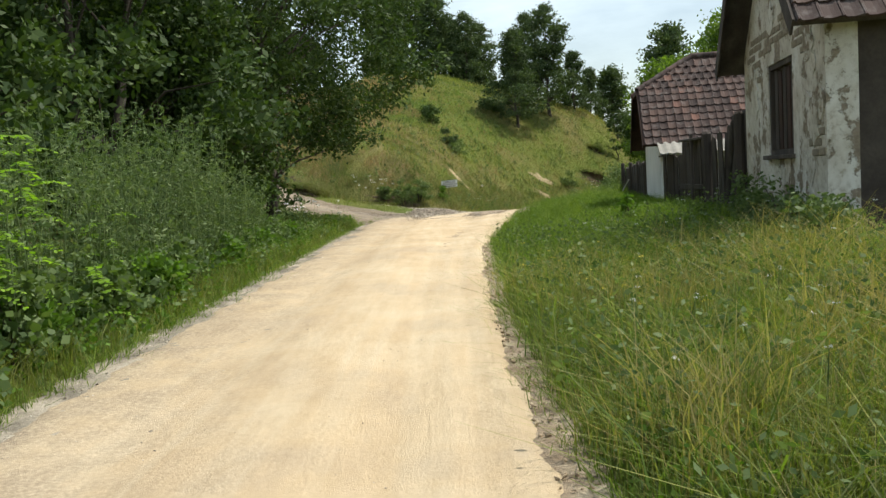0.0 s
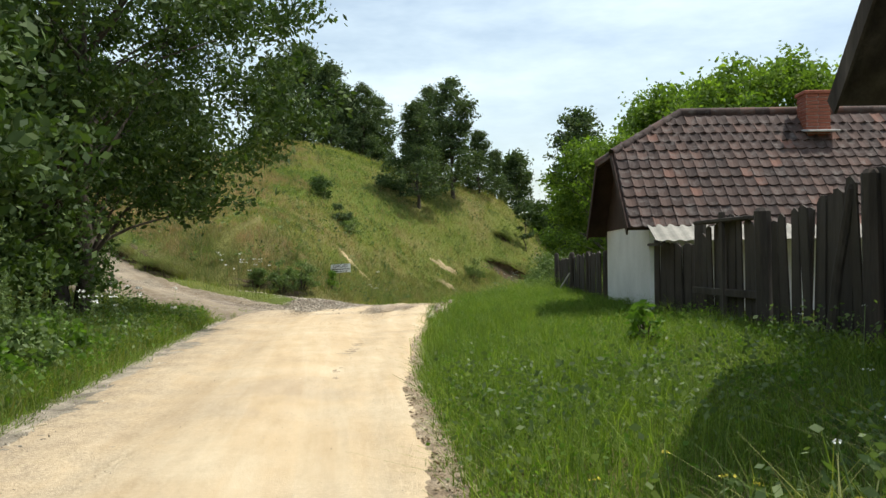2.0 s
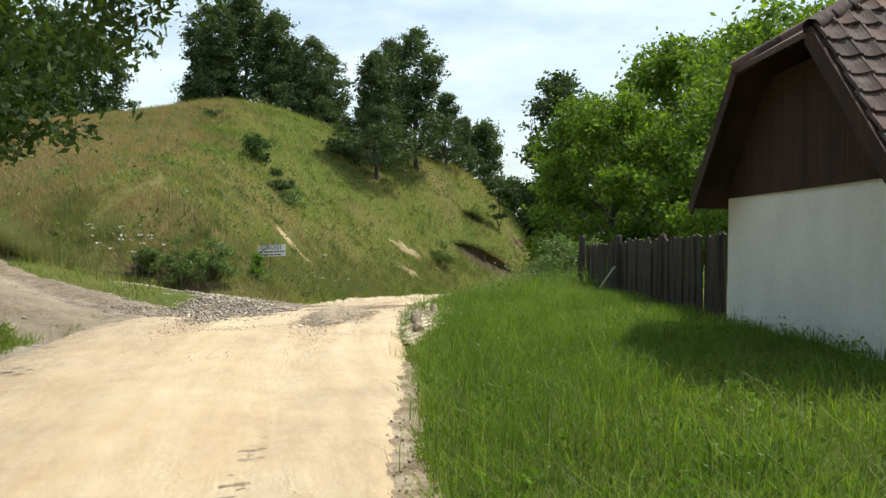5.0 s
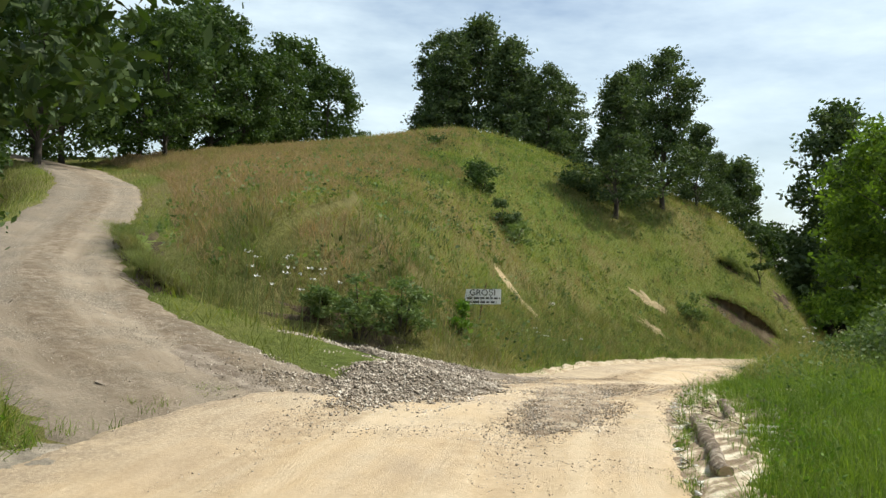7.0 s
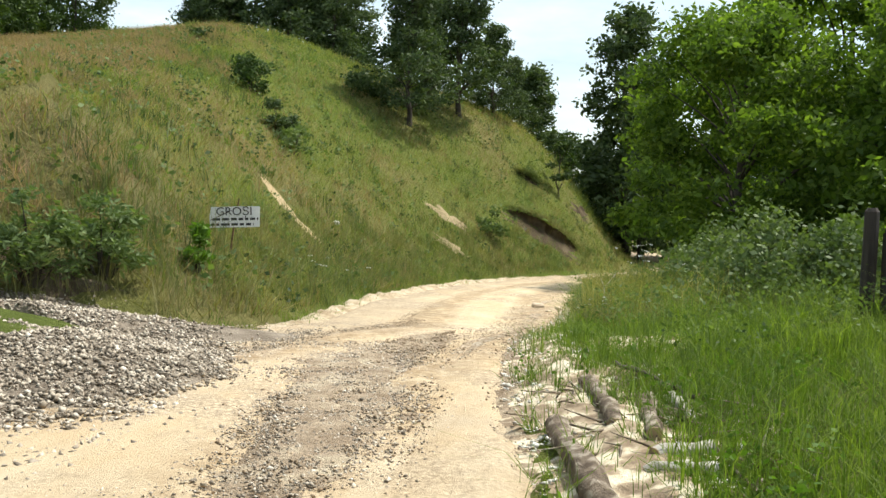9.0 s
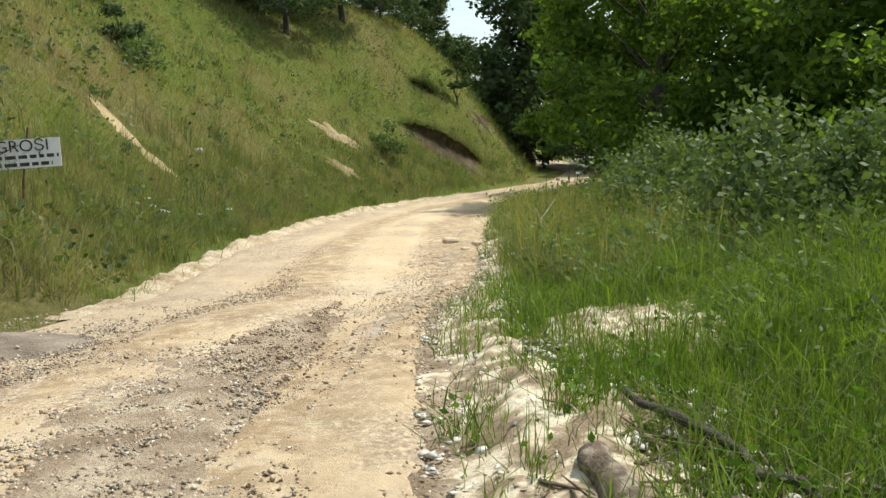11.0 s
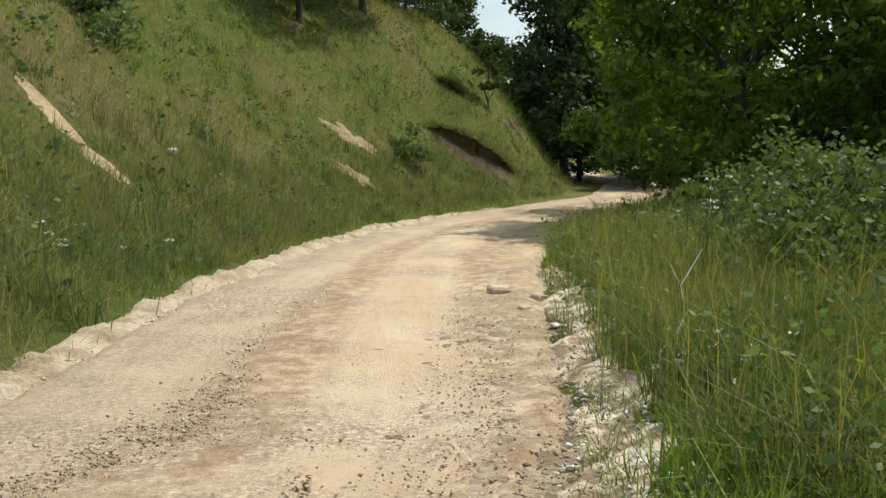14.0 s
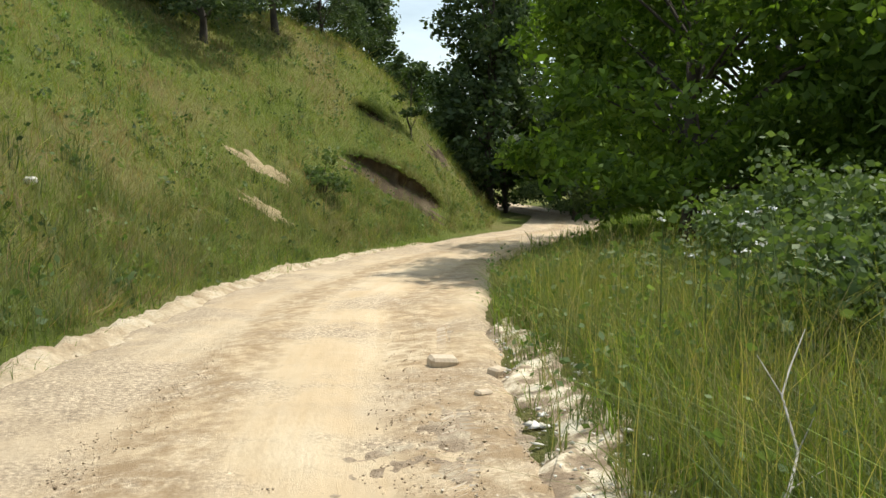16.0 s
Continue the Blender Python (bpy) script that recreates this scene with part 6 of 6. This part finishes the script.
def left_bank(x, y):
    return (np.subtract(*track_half(x, y)) > 0.1) & (x < np.interp(y, ROAD[:, 1], ROAD[:, 0]) - 0.15)


herbs("verge_herbs", "yellow-green leafy herbs in the long verge", 1500, 0.9, 5, 3, 14, 0.45, 0.055, WEED, 711, near_verge, 0.45, 0.5)
herbs("verge_herbs", "dark leafy herbs in the long verge", 1300, 0.9, 5, 3, 14, 0.5, 0.058, NETTLE, 712, near_verge, 0.5, 0.5)
herbs("verge_herbs", "dark leafy herbs in the grass beside the bend", 1500, 4.8, 11, 37, 54, 0.38, 0.05, NETTLE, 713, verge, 0.5, 0.5)
herbs("verge_herbs", "leafy herbs among the verge grass", 5200, 0.8, 6, 3, 40, 0.28, 0.04, LUSH, 701, verge)
herbs("verge_herbs", "grey-green herbs in the long grass", 2600, 0.8, 5.4, 3, 18, 0.5, 0.05, BRAMBLE, 702, verge)
herbs("verge_herbs", "dark green herbs beside the bend", 3600, 5.4, 12, 38, 56, 0.6, 0.06, WEED, 703, verge)
herbs("bank_herbs", "leafy weeds low on the bank", 4200, -7, -3.2, 4, 36, 0.45, 0.07, WEED, 704, left_bank, 0.45)
herbs("bank_herbs", "bright leafy weeds at the road edge", 2600, -5, -3.2, 4, 33, 0.35, 0.07, LUSH, 705, left_bank, 0.5)
herbs("hill_herbs", "tufts of darker herbs over the meadow", 7000, -10, 20, 43, 84, 0.4, 0.10, WEED, 706, meadow, 0.6)
herbs("hill_herbs", "tufts of dark green herbs over the slope", 3000, -4, 20, 43, 80, 0.5, 0.10, OAK, 707, meadow, 0.7)


# ---- gravel, clods and rubble ----
def scatter(name, label, category, n, cx, cy, sx, sy, size, material, seed, rise=0.0, keep=None):
    rng = np.random.default_rng(seed)
    xy = np.stack([cx + sx * rng.normal(size=n), cy + sy * rng.normal(size=n)], 1)
    if keep is not None:
        xy = xy[keep(xy[:, 0], xy[:, 1])]
    r = ((xy[:, 0] - cx) / sx) ** 2 + ((xy[:, 1] - cy) / sy) ** 2
    z = np.maximum(ground(xy[:, 0], xy[:, 1]) - 0.05, road_z(xy[:, 1]) + 0.02)
    dt, tz, _ = along(TRACK, TRACK_Z, xy[:, 0], xy[:, 1])
    z = np.where(dt < 1.7, np.maximum(z, tz + 0.03), z) + 0.07 * (material in (PALESTONE,) or seed == 515) + rise * np.exp(-r * 0.7) * rng.random(len(xy))
    s = size * (0.5 + 0.9 * rng.random(len(xy)) ** 2)
    v, f = stones(xy, z, s, rng)
    return tagged(raw_mesh(name, v, f, material), label, category, kind="stuff")


def road_band(a, b):
    def keep(x, y):
        l = np.interp(y, ROAD[:, 1], ROAD[:, 0])
        r = np.interp(y, ROAD[:, 3], ROAD[:, 2])
        q = (x - l) / (r - l)
        return (q > a) & (q < b)
    return keep


# gravel tipped and spread at the fork
HEAP = [(-3.2, 41.5), (-0.9, 41.7), (0.3, 40.7), (1.0, 38.8), (0.7, 37.3), (0.6, 36.1), (0.2, 35.3), (-0.6, 35.1), (-1.4, 36.0), (-2.5, 37.6), (-3.4, 39.4)]
SPREAD = [(1.35, 38.9), (1.6, 40.2), (2.3, 40.6), (2.8, 39.0), (2.5, 37.1), (2.15, 35.6), (1.7, 34.6), (1.15, 34.6), (1.25, 36.5)]
CHURN = [(3.45, 43.9), (2.75, 42.1), (2.45, 40.4), (2.1, 39.2), (3.0, 39.7), (3.3, 40.9), (3.6, 42.4)]


def inside(poly, x, y):
    odd = np.zeros(np.shape(x), bool)
    for (ax, ay), (bx, by) in zip(poly, poly[1:] + poly[:1]):
        odd ^= ((ay > y) != (by > y)) & (x < (bx - ax) * (y - ay) / (by - ay + 1e-9) + ax)
    return odd


def heap_z(x, y):
    """Surface at the fork, with the heap's low ridges and the hole dug in it."""
    base = np.maximum(np.maximum(ground(x, y) - 0.05, road_z(y) + 0.02), np.where(along(TRACK, TRACK_Z, x, y)[0] < 1.6, track_height(x, y), -9))
    up = 0.24 * np.exp(-(((x + 1.0) / 1.7) ** 2 + ((y - 41.0) / 0.7) ** 2)) + 0.13 * np.exp(-(((x + 0.3) / 0.9) ** 2 + ((y - 38.0) / 1.5) ** 2)) + 0.03 * lumps(x, y, 0.9, 77) * np.exp(-(((x + 1) / 2.0) ** 2 + ((y - 38.6) / 3.0) ** 2))
    p, q = (x + 1.5) * 0.62 - (y - 40.2) * 0.78, (x + 1.5) * 0.78 + (y - 40.2) * 0.62
    return base + up - 0.34 * np.exp(-((p / 0.75) ** 4 + (q / 0.24) ** 4))


hx, hy = np.meshgrid(np.linspace(-3.9, 1.5, 110), np.linspace(35.2, 42.2, 130))
hz = heap_z(hx, hy) - 0.012 - 0.05 * smooth(0.05, 0.0, heap_z(hx, hy) - np.maximum(ground(hx, hy) - 0.05, road_z(hy) + 0.02))
ii = np.arange(hx.size).reshape(hx.shape)
hq = np.stack([ii[:-1, :-1], ii[:-1, 1:], ii[1:, 1:], ii[1:, :-1]], -1).reshape(-1, 4)
HEAPSOIL = two_scale("gravelly_heap_soil", [(0.3, (0.16, 0.125, 0.09)), (0.55, (0.27, 0.225, 0.17)), (0.75, (0.36, 0.31, 0.24))], 2.5, 30, 1.0, 0.9, 0.03, 0.7)
tagged(raw_mesh("gravel_heap", np.stack([hx, hy, hz], -1).reshape(-1, 3), hq, HEAPSOIL, smooth=True), "low heap of grey gravel with a dug hole", "gravel heap")


def churned(label, poly, material, seed, rise=0.05):
    """Loose soil showing through the packed sand within a ragged outline."""
    P = np.array(poly)
    x, y = np.meshgrid(np.arange(P[:, 0].min() - 0.5, P[:, 0].max() + 0.5, 0.05), np.arange(P[:, 1].min() - 0.5, P[:, 1].max() + 0.5, 0.05))
    m = inside(poly, x, y).astype(float)
    k = np.hanning(21)
    k /= k.sum()
    for ax in (0, 1):
        m = np.apply_along_axis(lambda r: np.convolve(r, k, "same"), ax, m)
    z = heap_z(x, y) - 0.045 + rise * m + 0.010 * lumps(x, y, 0.5, seed) + 0.008 * lumps(x, y, 0.21, seed + 1) + 0.006 * lumps(x, y, 0.1, seed + 2)
    i = np.arange(x.size).reshape(x.shape)
    q = np.stack([i[:-1, :-1], i[:-1, 1:], i[1:, 1:], i[1:, :-1]], -1).reshape(-1, 4)
    tagged(raw_mesh("churned_soil", np.stack([x, y, z], -1).reshape(-1, 3), q, material, smooth=True), label, "soil", kind="structure")


CHURNSOIL = two_scale("churned_brown_soil", [(0.34, (0.25, 0.185, 0.12)), (0.5, (0.36, 0.28, 0.19)), (0.66, (0.48, 0.40, 0.28))], 3.5, 34, 1.0, 1.0, 0.03, 0.75)
churned("loose gravelly soil in the middle of the road", SPREAD, CHURNSOIL, 571)
churned("brown soil churned up between the wheel ruts", CHURN, CHURNSOIL, 572)
churned("brown soil pressed up beside the outer rut", [(3.0, 34.5), (3.15, 37), (3.7, 39.5), (4.4, 42), (5.3, 45), (6.0, 47.8), (6.4, 47.6), (5.6, 44.6), (4.85, 41.5), (4.1, 39), (3.45, 36.8), (3.3, 34.5)], CHURNSOIL, 573, 0.045)

MARGIN = two_scale("grey_gravelly_margin", [(0.34, (0.20, 0.175, 0.135)), (0.5, (0.32, 0.28, 0.215)), (0.66, (0.46, 0.40, 0.31))], 2.2, 40, 1.0, 1.0, 0.03, 0.8)
churned("grey gravelly dirt along the weedy road edge", [(-3.55, 3), (-3.45, 10), (-3.3, 18), (-3.3, 26), (-3.3, 32), (-2.2, 32), (-2.3, 26), (-2.45, 18), (-2.6, 10), (-2.5, 3)], MARGIN, 574, 0.05)
churned("crumbling brown soil along the grassy road edge", [(0.95, 3), (0.9, 10), (1.2, 18.5), (1.85, 24.8), (2.6, 29.5), (2.2, 29.5), (1.45, 24.8), (0.75, 18.5), (0.45, 10), (0.5, 3)], CHURNSOIL, 575, 0.055)


def gravel_in(label, poly, n, size, material, seed, fray=0.35, gaps=-9.0, name="gravel", category="gravel"):
    """Stones lying loose within an outline whose rim frays out."""
    rng = np.random.default_rng(seed)
    P = np.array(poly)
    x, y = (P[:, k].min() - 0.4 + (np.ptp(P[:, k]) + 0.8) * rng.random(n) for k in (0, 1))
    ok = inside(poly, x + fray * rng.normal(size=n) * 0.5, y + fray * rng.normal(size=n)) & (lumps(x, y, 0.9, seed) + 0.5 * lumps(x, y, 0.35, seed + 1) > gaps)
    x, y = x[ok], y[ok]
    v, f = stones(np.stack([x, y], 1), heap_z(x, y) - 0.004, size * (0.35 + 1.0 * rng.random(len(x)) ** 2), rng)
    return tagged(raw_mesh(name, v, f, material), label, category, kind="stuff")


gravel_in("loose grey crushed stones of the heap", HEAP, 34000, 0.024, GRAVEL, 541, 0.3, -0.75)
gravel_in("fine grey stones strewn round the heap", HEAP, 16000, 0.014, GRAVEL, 542, 0.9)
gravel_in("grey crushed stones spread along the road's middle", SPREAD, 20000, 0.014, GRAVEL, 543, 0.3, -0.5)
gravel_in("brown clods among the spread stones", SPREAD, 12000, 0.016, CLOD, 544, 0.5, -0.2, "clods", "soil")
gravel_in("brown soil clods churned up between the ruts", CHURN, 16000, 0.014, CLOD, 545, 0.25, -0.5, "clods", "soil")
gravel_in("fine grey stones among the churned soil", CHURN, 6000, 0.009, GRAVEL, 546, 0.5)
scatter("gravel", "grey gravel strewn over the road", "gravel", 9000, 1.3, 37.2, 0.9, 2.2, 0.009, GRAVEL, 501)
scatter("gravel", "small stones in the wheel ruts", "gravel", 9000, 3.0, 44, 1.3, 4.5, 0.006, SANDLUMP, 502, keep=road_band(0.3, 0.62))
scatter("clods", "crumbly sand clods along the road edge", "soil", 7000, 4.4, 41, 1.2, 4.5, 0.011, SANDLUMP, 503, keep=road_band(0.8, 1.1))
scatter("clods", "crumbly sand clods along the far road edge", "soil", 6000, 3.2, 48, 2.2, 6, 0.016, SANDLUMP, 504, keep=road_band(-0.07, 0.05))
scatter("clods", "crumbled road edge against the grass", "soil", 9000, 1.0, 13, 0.8, 9, 0.016, CLOD, 505, keep=road_band(0.95, 1.05))
scatter("clods", "crumbled road edge below the weeds", "soil", 9000, -3.2, 13, 0.8, 9, 0.011, GRAVEL, 506, keep=road_band(-0.05, 0.14))
scatter("gravel", "small stones on the side track", "gravel", 7000, -5.5, 39.5, 2.6, 3.2, 0.009, GRAVEL, 507, keep=lambda x, y: along(TRACK, TRACK_Z, x, y)[0] < 1.7)
scatter("gravel", "grey-brown gravel over the whole fork", "gravel", 14000, 0.8, 37.5, 1.8, 3.2, 0.008, GRAVEL, 511, keep=road_band(-0.1, 0.75))
scatter("clods", "brown clods churned up beside the wheel rut", "soil", 13000, 4.3, 42, 1.6, 5, 0.008, CLOD, 512, keep=road_band(0.72, 1.02))
scatter("clods", "brown clods between the wheel ruts", "soil", 9000, 2.9, 43, 1.6, 4, 0.008, CLOD, 513, keep=road_band(0.34, 0.5))
scatter("gravel", "grey gravel spread thick beside the heap", "gravel", 12000, -0.3, 37.4, 1.3, 1.5, 0.011, GRAVEL, 514, keep=road_band(-0.3, 0.62))
scatter("clods", "brown clods among the rubble", "soil", 6000, 4.9, 40.0, 1.0, 5.0, 0.012, CLOD, 515, keep=lambda x, y: (x > np.interp(y, ROAD[:, 3], ROAD[:, 2]) - 0.3) & (x < np.interp(y, ROAD[:, 3], ROAD[:, 2]) + np.interp(y, [31, 33, 35.5, 38, 40, 44, 48, 51], [0.1, 0.7, 1.3, 1.2, 0.75, 0.6, 0.65, 0.2])))
scatter("rubble", "pale crumbled plaster rubble at the road edge", "rubble", 4500, 4.9, 40.0, 1.0, 5.0, 0.014, PALESTONE, 508, keep=lambda x, y: (x > np.interp(y, ROAD[:, 3], ROAD[:, 2]) - 0.15) & (x < np.interp(y, ROAD[:, 3], ROAD[:, 2]) + np.interp(y, [31, 33, 35.5, 38, 40, 44, 48, 51], [0.1, 0.7, 1.3, 1.2, 0.75, 0.6, 0.65, 0.2])))
scatter("pebbles", "few small pebbles on the sandy road", "pebbles", 1600, -1.2, 14, 1.2, 10, 0.005, GRAVEL, 509, keep=road_band(0.08, 0.95))


# pale dry soil under the rubble, between the road and the grass
ys = np.arange(31.5, 50.5, 0.15)
wd = np.interp(ys, [31, 33, 35.5, 38, 40, 44, 48, 51], [0.05, 0.6, 1.15, 1.05, 0.55, 0.45, 0.5, 0.1])
xr0 = np.interp(ys, ROAD[:, 3], ROAD[:, 2]) - 0.2 + 0.12 * lumps(ys, ys * 0, 1.7, 14)
tt = np.linspace(0, 1, 16)[None]
sx = xr0[:, None] + (wd + 0.25 + 0.15 * lumps(ys, ys * 0, 1.3, 4))[:, None] * tt
sy = np.broadcast_to(ys[:, None], sx.shape)
szz = np.maximum(ground(sx, sy), road_z(sy)) + 0.045 - 0.09 * smooth(0.7, 1.0, tt) - 0.08 * smooth(0.4, 0.0, tt) + 0.022 * lumps(sx, sy, 0.5, 8) + 0.018 * lumps(sx, sy, 0.22, 9)
si = np.arange(sx.size).reshape(sx.shape)
sq = np.stack([si[:-1, :-1], si[:-1, 1:], si[1:, 1:], si[1:, :-1]], -1).reshape(-1, 4)
PALESOIL = two_scale("pale_dry_soil", [(0.40, (0.25, 0.185, 0.12)), (0.50, (0.40, 0.315, 0.21)), (0.56, (0.64, 0.55, 0.39)), (0.68, (0.77, 0.70, 0.54))], 5.0, 22, 1.0, 0.7, 0.04, 0.45)
tagged(raw_mesh("rubble_verge", np.stack([sx, sy, szz], -1).reshape(-1, 3), sq, PALESOIL, smooth=True), "pale dry rubbly soil beside the road", "verge", kind="structure")

# bare pale spot in the grass beside the rubble
bx, by = np.meshgrid(np.linspace(4.31, 6.00, 30), np.linspace(37.91, 40.21, 36))
bd = ((bx - 5.16) / 0.62) ** 2 + ((by - 39.06) / 0.85) ** 2
bz = np.maximum(ground(bx, by), road_z(by) - 0.05) + 0.05 - 0.14 * smooth(0.6, 1.3, bd + 0.2 * lumps(bx, by, 0.4, 21)) + 0.025 * lumps(bx, by, 0.3, 22)
bi = np.arange(bx.size).reshape(bx.shape)
bq = np.stack([bi[:-1, :-1], bi[:-1, 1:], bi[1:, 1:], bi[1:, :-1]], -1).reshape(-1, 4)
tagged(raw_mesh("rubble_verge", np.stack([bx, by, bz], -1).reshape(-1, 3), bq, PALESOIL, smooth=True), "bare pale rubbly soil in the grass", "verge", kind="structure")
scatter("rubble", "pale crumbled plaster strewn on bare soil", "rubble", 900, 5.16, 39.06, 0.3, 0.4, 0.014, PALESTONE, 521)
scatter("clods", "brown churned soil between the wheel ruts", "soil", 26000, 2.9, 41.5, 1.6, 2.6, 0.010, CLOD, 531, keep=lambda x, y: road_band(0.30, 0.50)(x, y) & (lumps(x, y, 0.5, 31) > -0.1))
scatter("gravel", "grey gravel along the inner road side", "gravel", 16000, 2.0, 40.0, 1.5, 1.6, 0.010, GRAVEL, 532, keep=lambda x, y: road_band(0.12, 0.5)(x, y) & (lumps(x, y, 0.7, 32) > 0.0))


def slabs(label, cx, cy, sx, sy, n, size, seed, keep):
    """Flat broken pieces of pale dried earth, lying at all angles."""
    rng = np.random.default_rng(seed)
    x, y = cx + sx * (rng.random(n) - 0.5), cy + sy * (rng.random(n) - 0.5)
    ok = keep(x, y)
    xy = np.stack([x[ok], y[ok]], 1)
    m = len(xy)
    v, f = stones(np.zeros((m, 2)), np.zeros(m), size * (0.4 + 1.1 * rng.random(m) ** 2), rng)
    v = v.reshape(m, -1, 3)
    v[..., 2] *= 0.35
    v[..., 2] += (v[..., 0] * rng.normal(size=(m, 1)) + v[..., 1] * rng.normal(size=(m, 1))) * 0.15
    z = np.maximum(ground(xy[:, 0], xy[:, 1]), road_z(xy[:, 1])) + 0.012
    v = v + np.column_stack([xy, z])[:, None]
    return tagged(raw_mesh("slabs", v.reshape(-1, 3), f, PALESTONE), label, "rubble", kind="stuff")


def on_rubble(x, y):
    r = np.interp(y, ROAD[:, 3], ROAD[:, 2])
    w = np.interp(y, [31, 33, 35.5, 38, 40, 44, 48, 51], [0.05, 0.7, 1.4, 1.3, 0.65, 0.5, 0.55, 0.1])
    return (x > r - 0.12) & (x < r + w) & (lumps(x, y, 0.7, 91) + 0.5 * lumps(x, y, 0.3, 92) > -0.15)


slabs("pale broken slabs of dried earth beside the road", 5.0, 41.5, 5.5, 19, 16000, 0.032, 851, on_rubble)
slabs("pale broken slabs of dried earth in the grass", 5.2, 39.0, 1.6, 2.2, 1500, 0.030, 852, lambda x, y: ((x - 5.2) / 0.6) ** 2 + ((y - 39.1) / 0.85) ** 2 < 0.8 + 0.4 * lumps(x, y, 0.4, 93))


def tread_marks():
    """Ribbed tyre prints pressed along the outer rut."""
    rng = np.random.default_rng(861)
    vs, fs = [], []
    y = 38.5
    while y < 50.5:
        l, r = np.interp(y, ROAD[:, 1], ROAD[:, 0]), np.interp(y, ROAD[:, 3], ROAD[:, 2])
        x = l + (r - l) * 0.87
        if lumps(y, 0.0, 2.4, 94) > -0.5:
            for side in (-1, 1):
                c, d = np.array((x + side * 0.085, y + 0.03 * (side > 0))), np.array((0.075, -0.045 * side)) * (0.8 + 0.3 * rng.random())
                w = np.array((0.012, 0.022))
                z = float(road_z(y)) - 0.005
                k = len(vs)
                for p, h in ((c - d - w, 0.0), (c + d - w, 0.0), (c + d + w, 0.0), (c - d + w, 0.0), (c - d * 0.9, 0.022), (c + d * 0.9, 0.022)):
                    vs.append((p[0], p[1], z + h))
                fs += [(k, k + 1, k + 5, k + 4), (k + 2, k + 3, k + 4, k + 5), (k + 1, k + 2, k + 5), (k + 3, k, k + 4)]
        y += 0.085
    tagged(link_mesh("tyre_prints", vs, fs, SANDLUMP), "ribbed tyre prints pressed in the damp road edge", "tyre prints", kind="stuff")


tread_marks()


def road_bank():
    """Low crumbling bank of pale sand where the grader has cut the hill's foot."""
    ys = np.arange(42.5, 68, 0.07)
    xl_ = np.interp(ys, ROAD[:, 1], ROAD[:, 0])
    hgt = np.interp(ys, [42.5, 45, 50, 60, 68], [0.02, 0.09, 0.13, 0.13, 0.03]) * (0.8 + 0.3 * lumps(ys, ys * 0, 2.0, 71) + 0.3 * lumps(ys, ys * 0, 0.45, 75))
    off = np.array([0.30, 0.16, 0.08, 0.0, -0.12, -0.30])
    lift = np.array([-0.03, 0.15, 0.6, 0.95, 1.0, 0.0])
    x = xl_[:, None] + off[None] + 0.05 * lumps(ys[:, None] + off[None], off[None] * 3, 0.6, 72) + 0.05 * lumps(ys, ys * 0, 1.6, 73)[:, None]
    y = np.broadcast_to(ys[:, None], x.shape) - off[None] * 0.4
    z = np.maximum(ground(x, y), road_z(y)) * 1.0 + hgt[:, None] * lift[None] + 0.022 * lumps(x, y, 0.3, 74) + 0.012 * lumps(x, y, 0.16, 76) - 0.05 * (off[None] < -0.2)
    k = np.arange(x.size).reshape(x.shape)
    q = np.stack([k[:-1, :-1], k[:-1, 1:], k[1:, 1:], k[1:, :-1]], -1).reshape(-1, 4)
    tagged(raw_mesh("road_bank", np.stack([x, y, z], -1).reshape(-1, 3), q, BANKSOIL, smooth=True), "low crumbling bank of pale sand below the hill", "bank", kind="structure")


BANKSOIL = two_scale("crumbling_sand_bank", [(0.34, (0.36, 0.27, 0.165)), (0.5, (0.52, 0.42, 0.28)), (0.64, (0.62, 0.53, 0.38))], 2.6, 24, 1.0, 0.9, 0.05, 0.6)
road_bank()
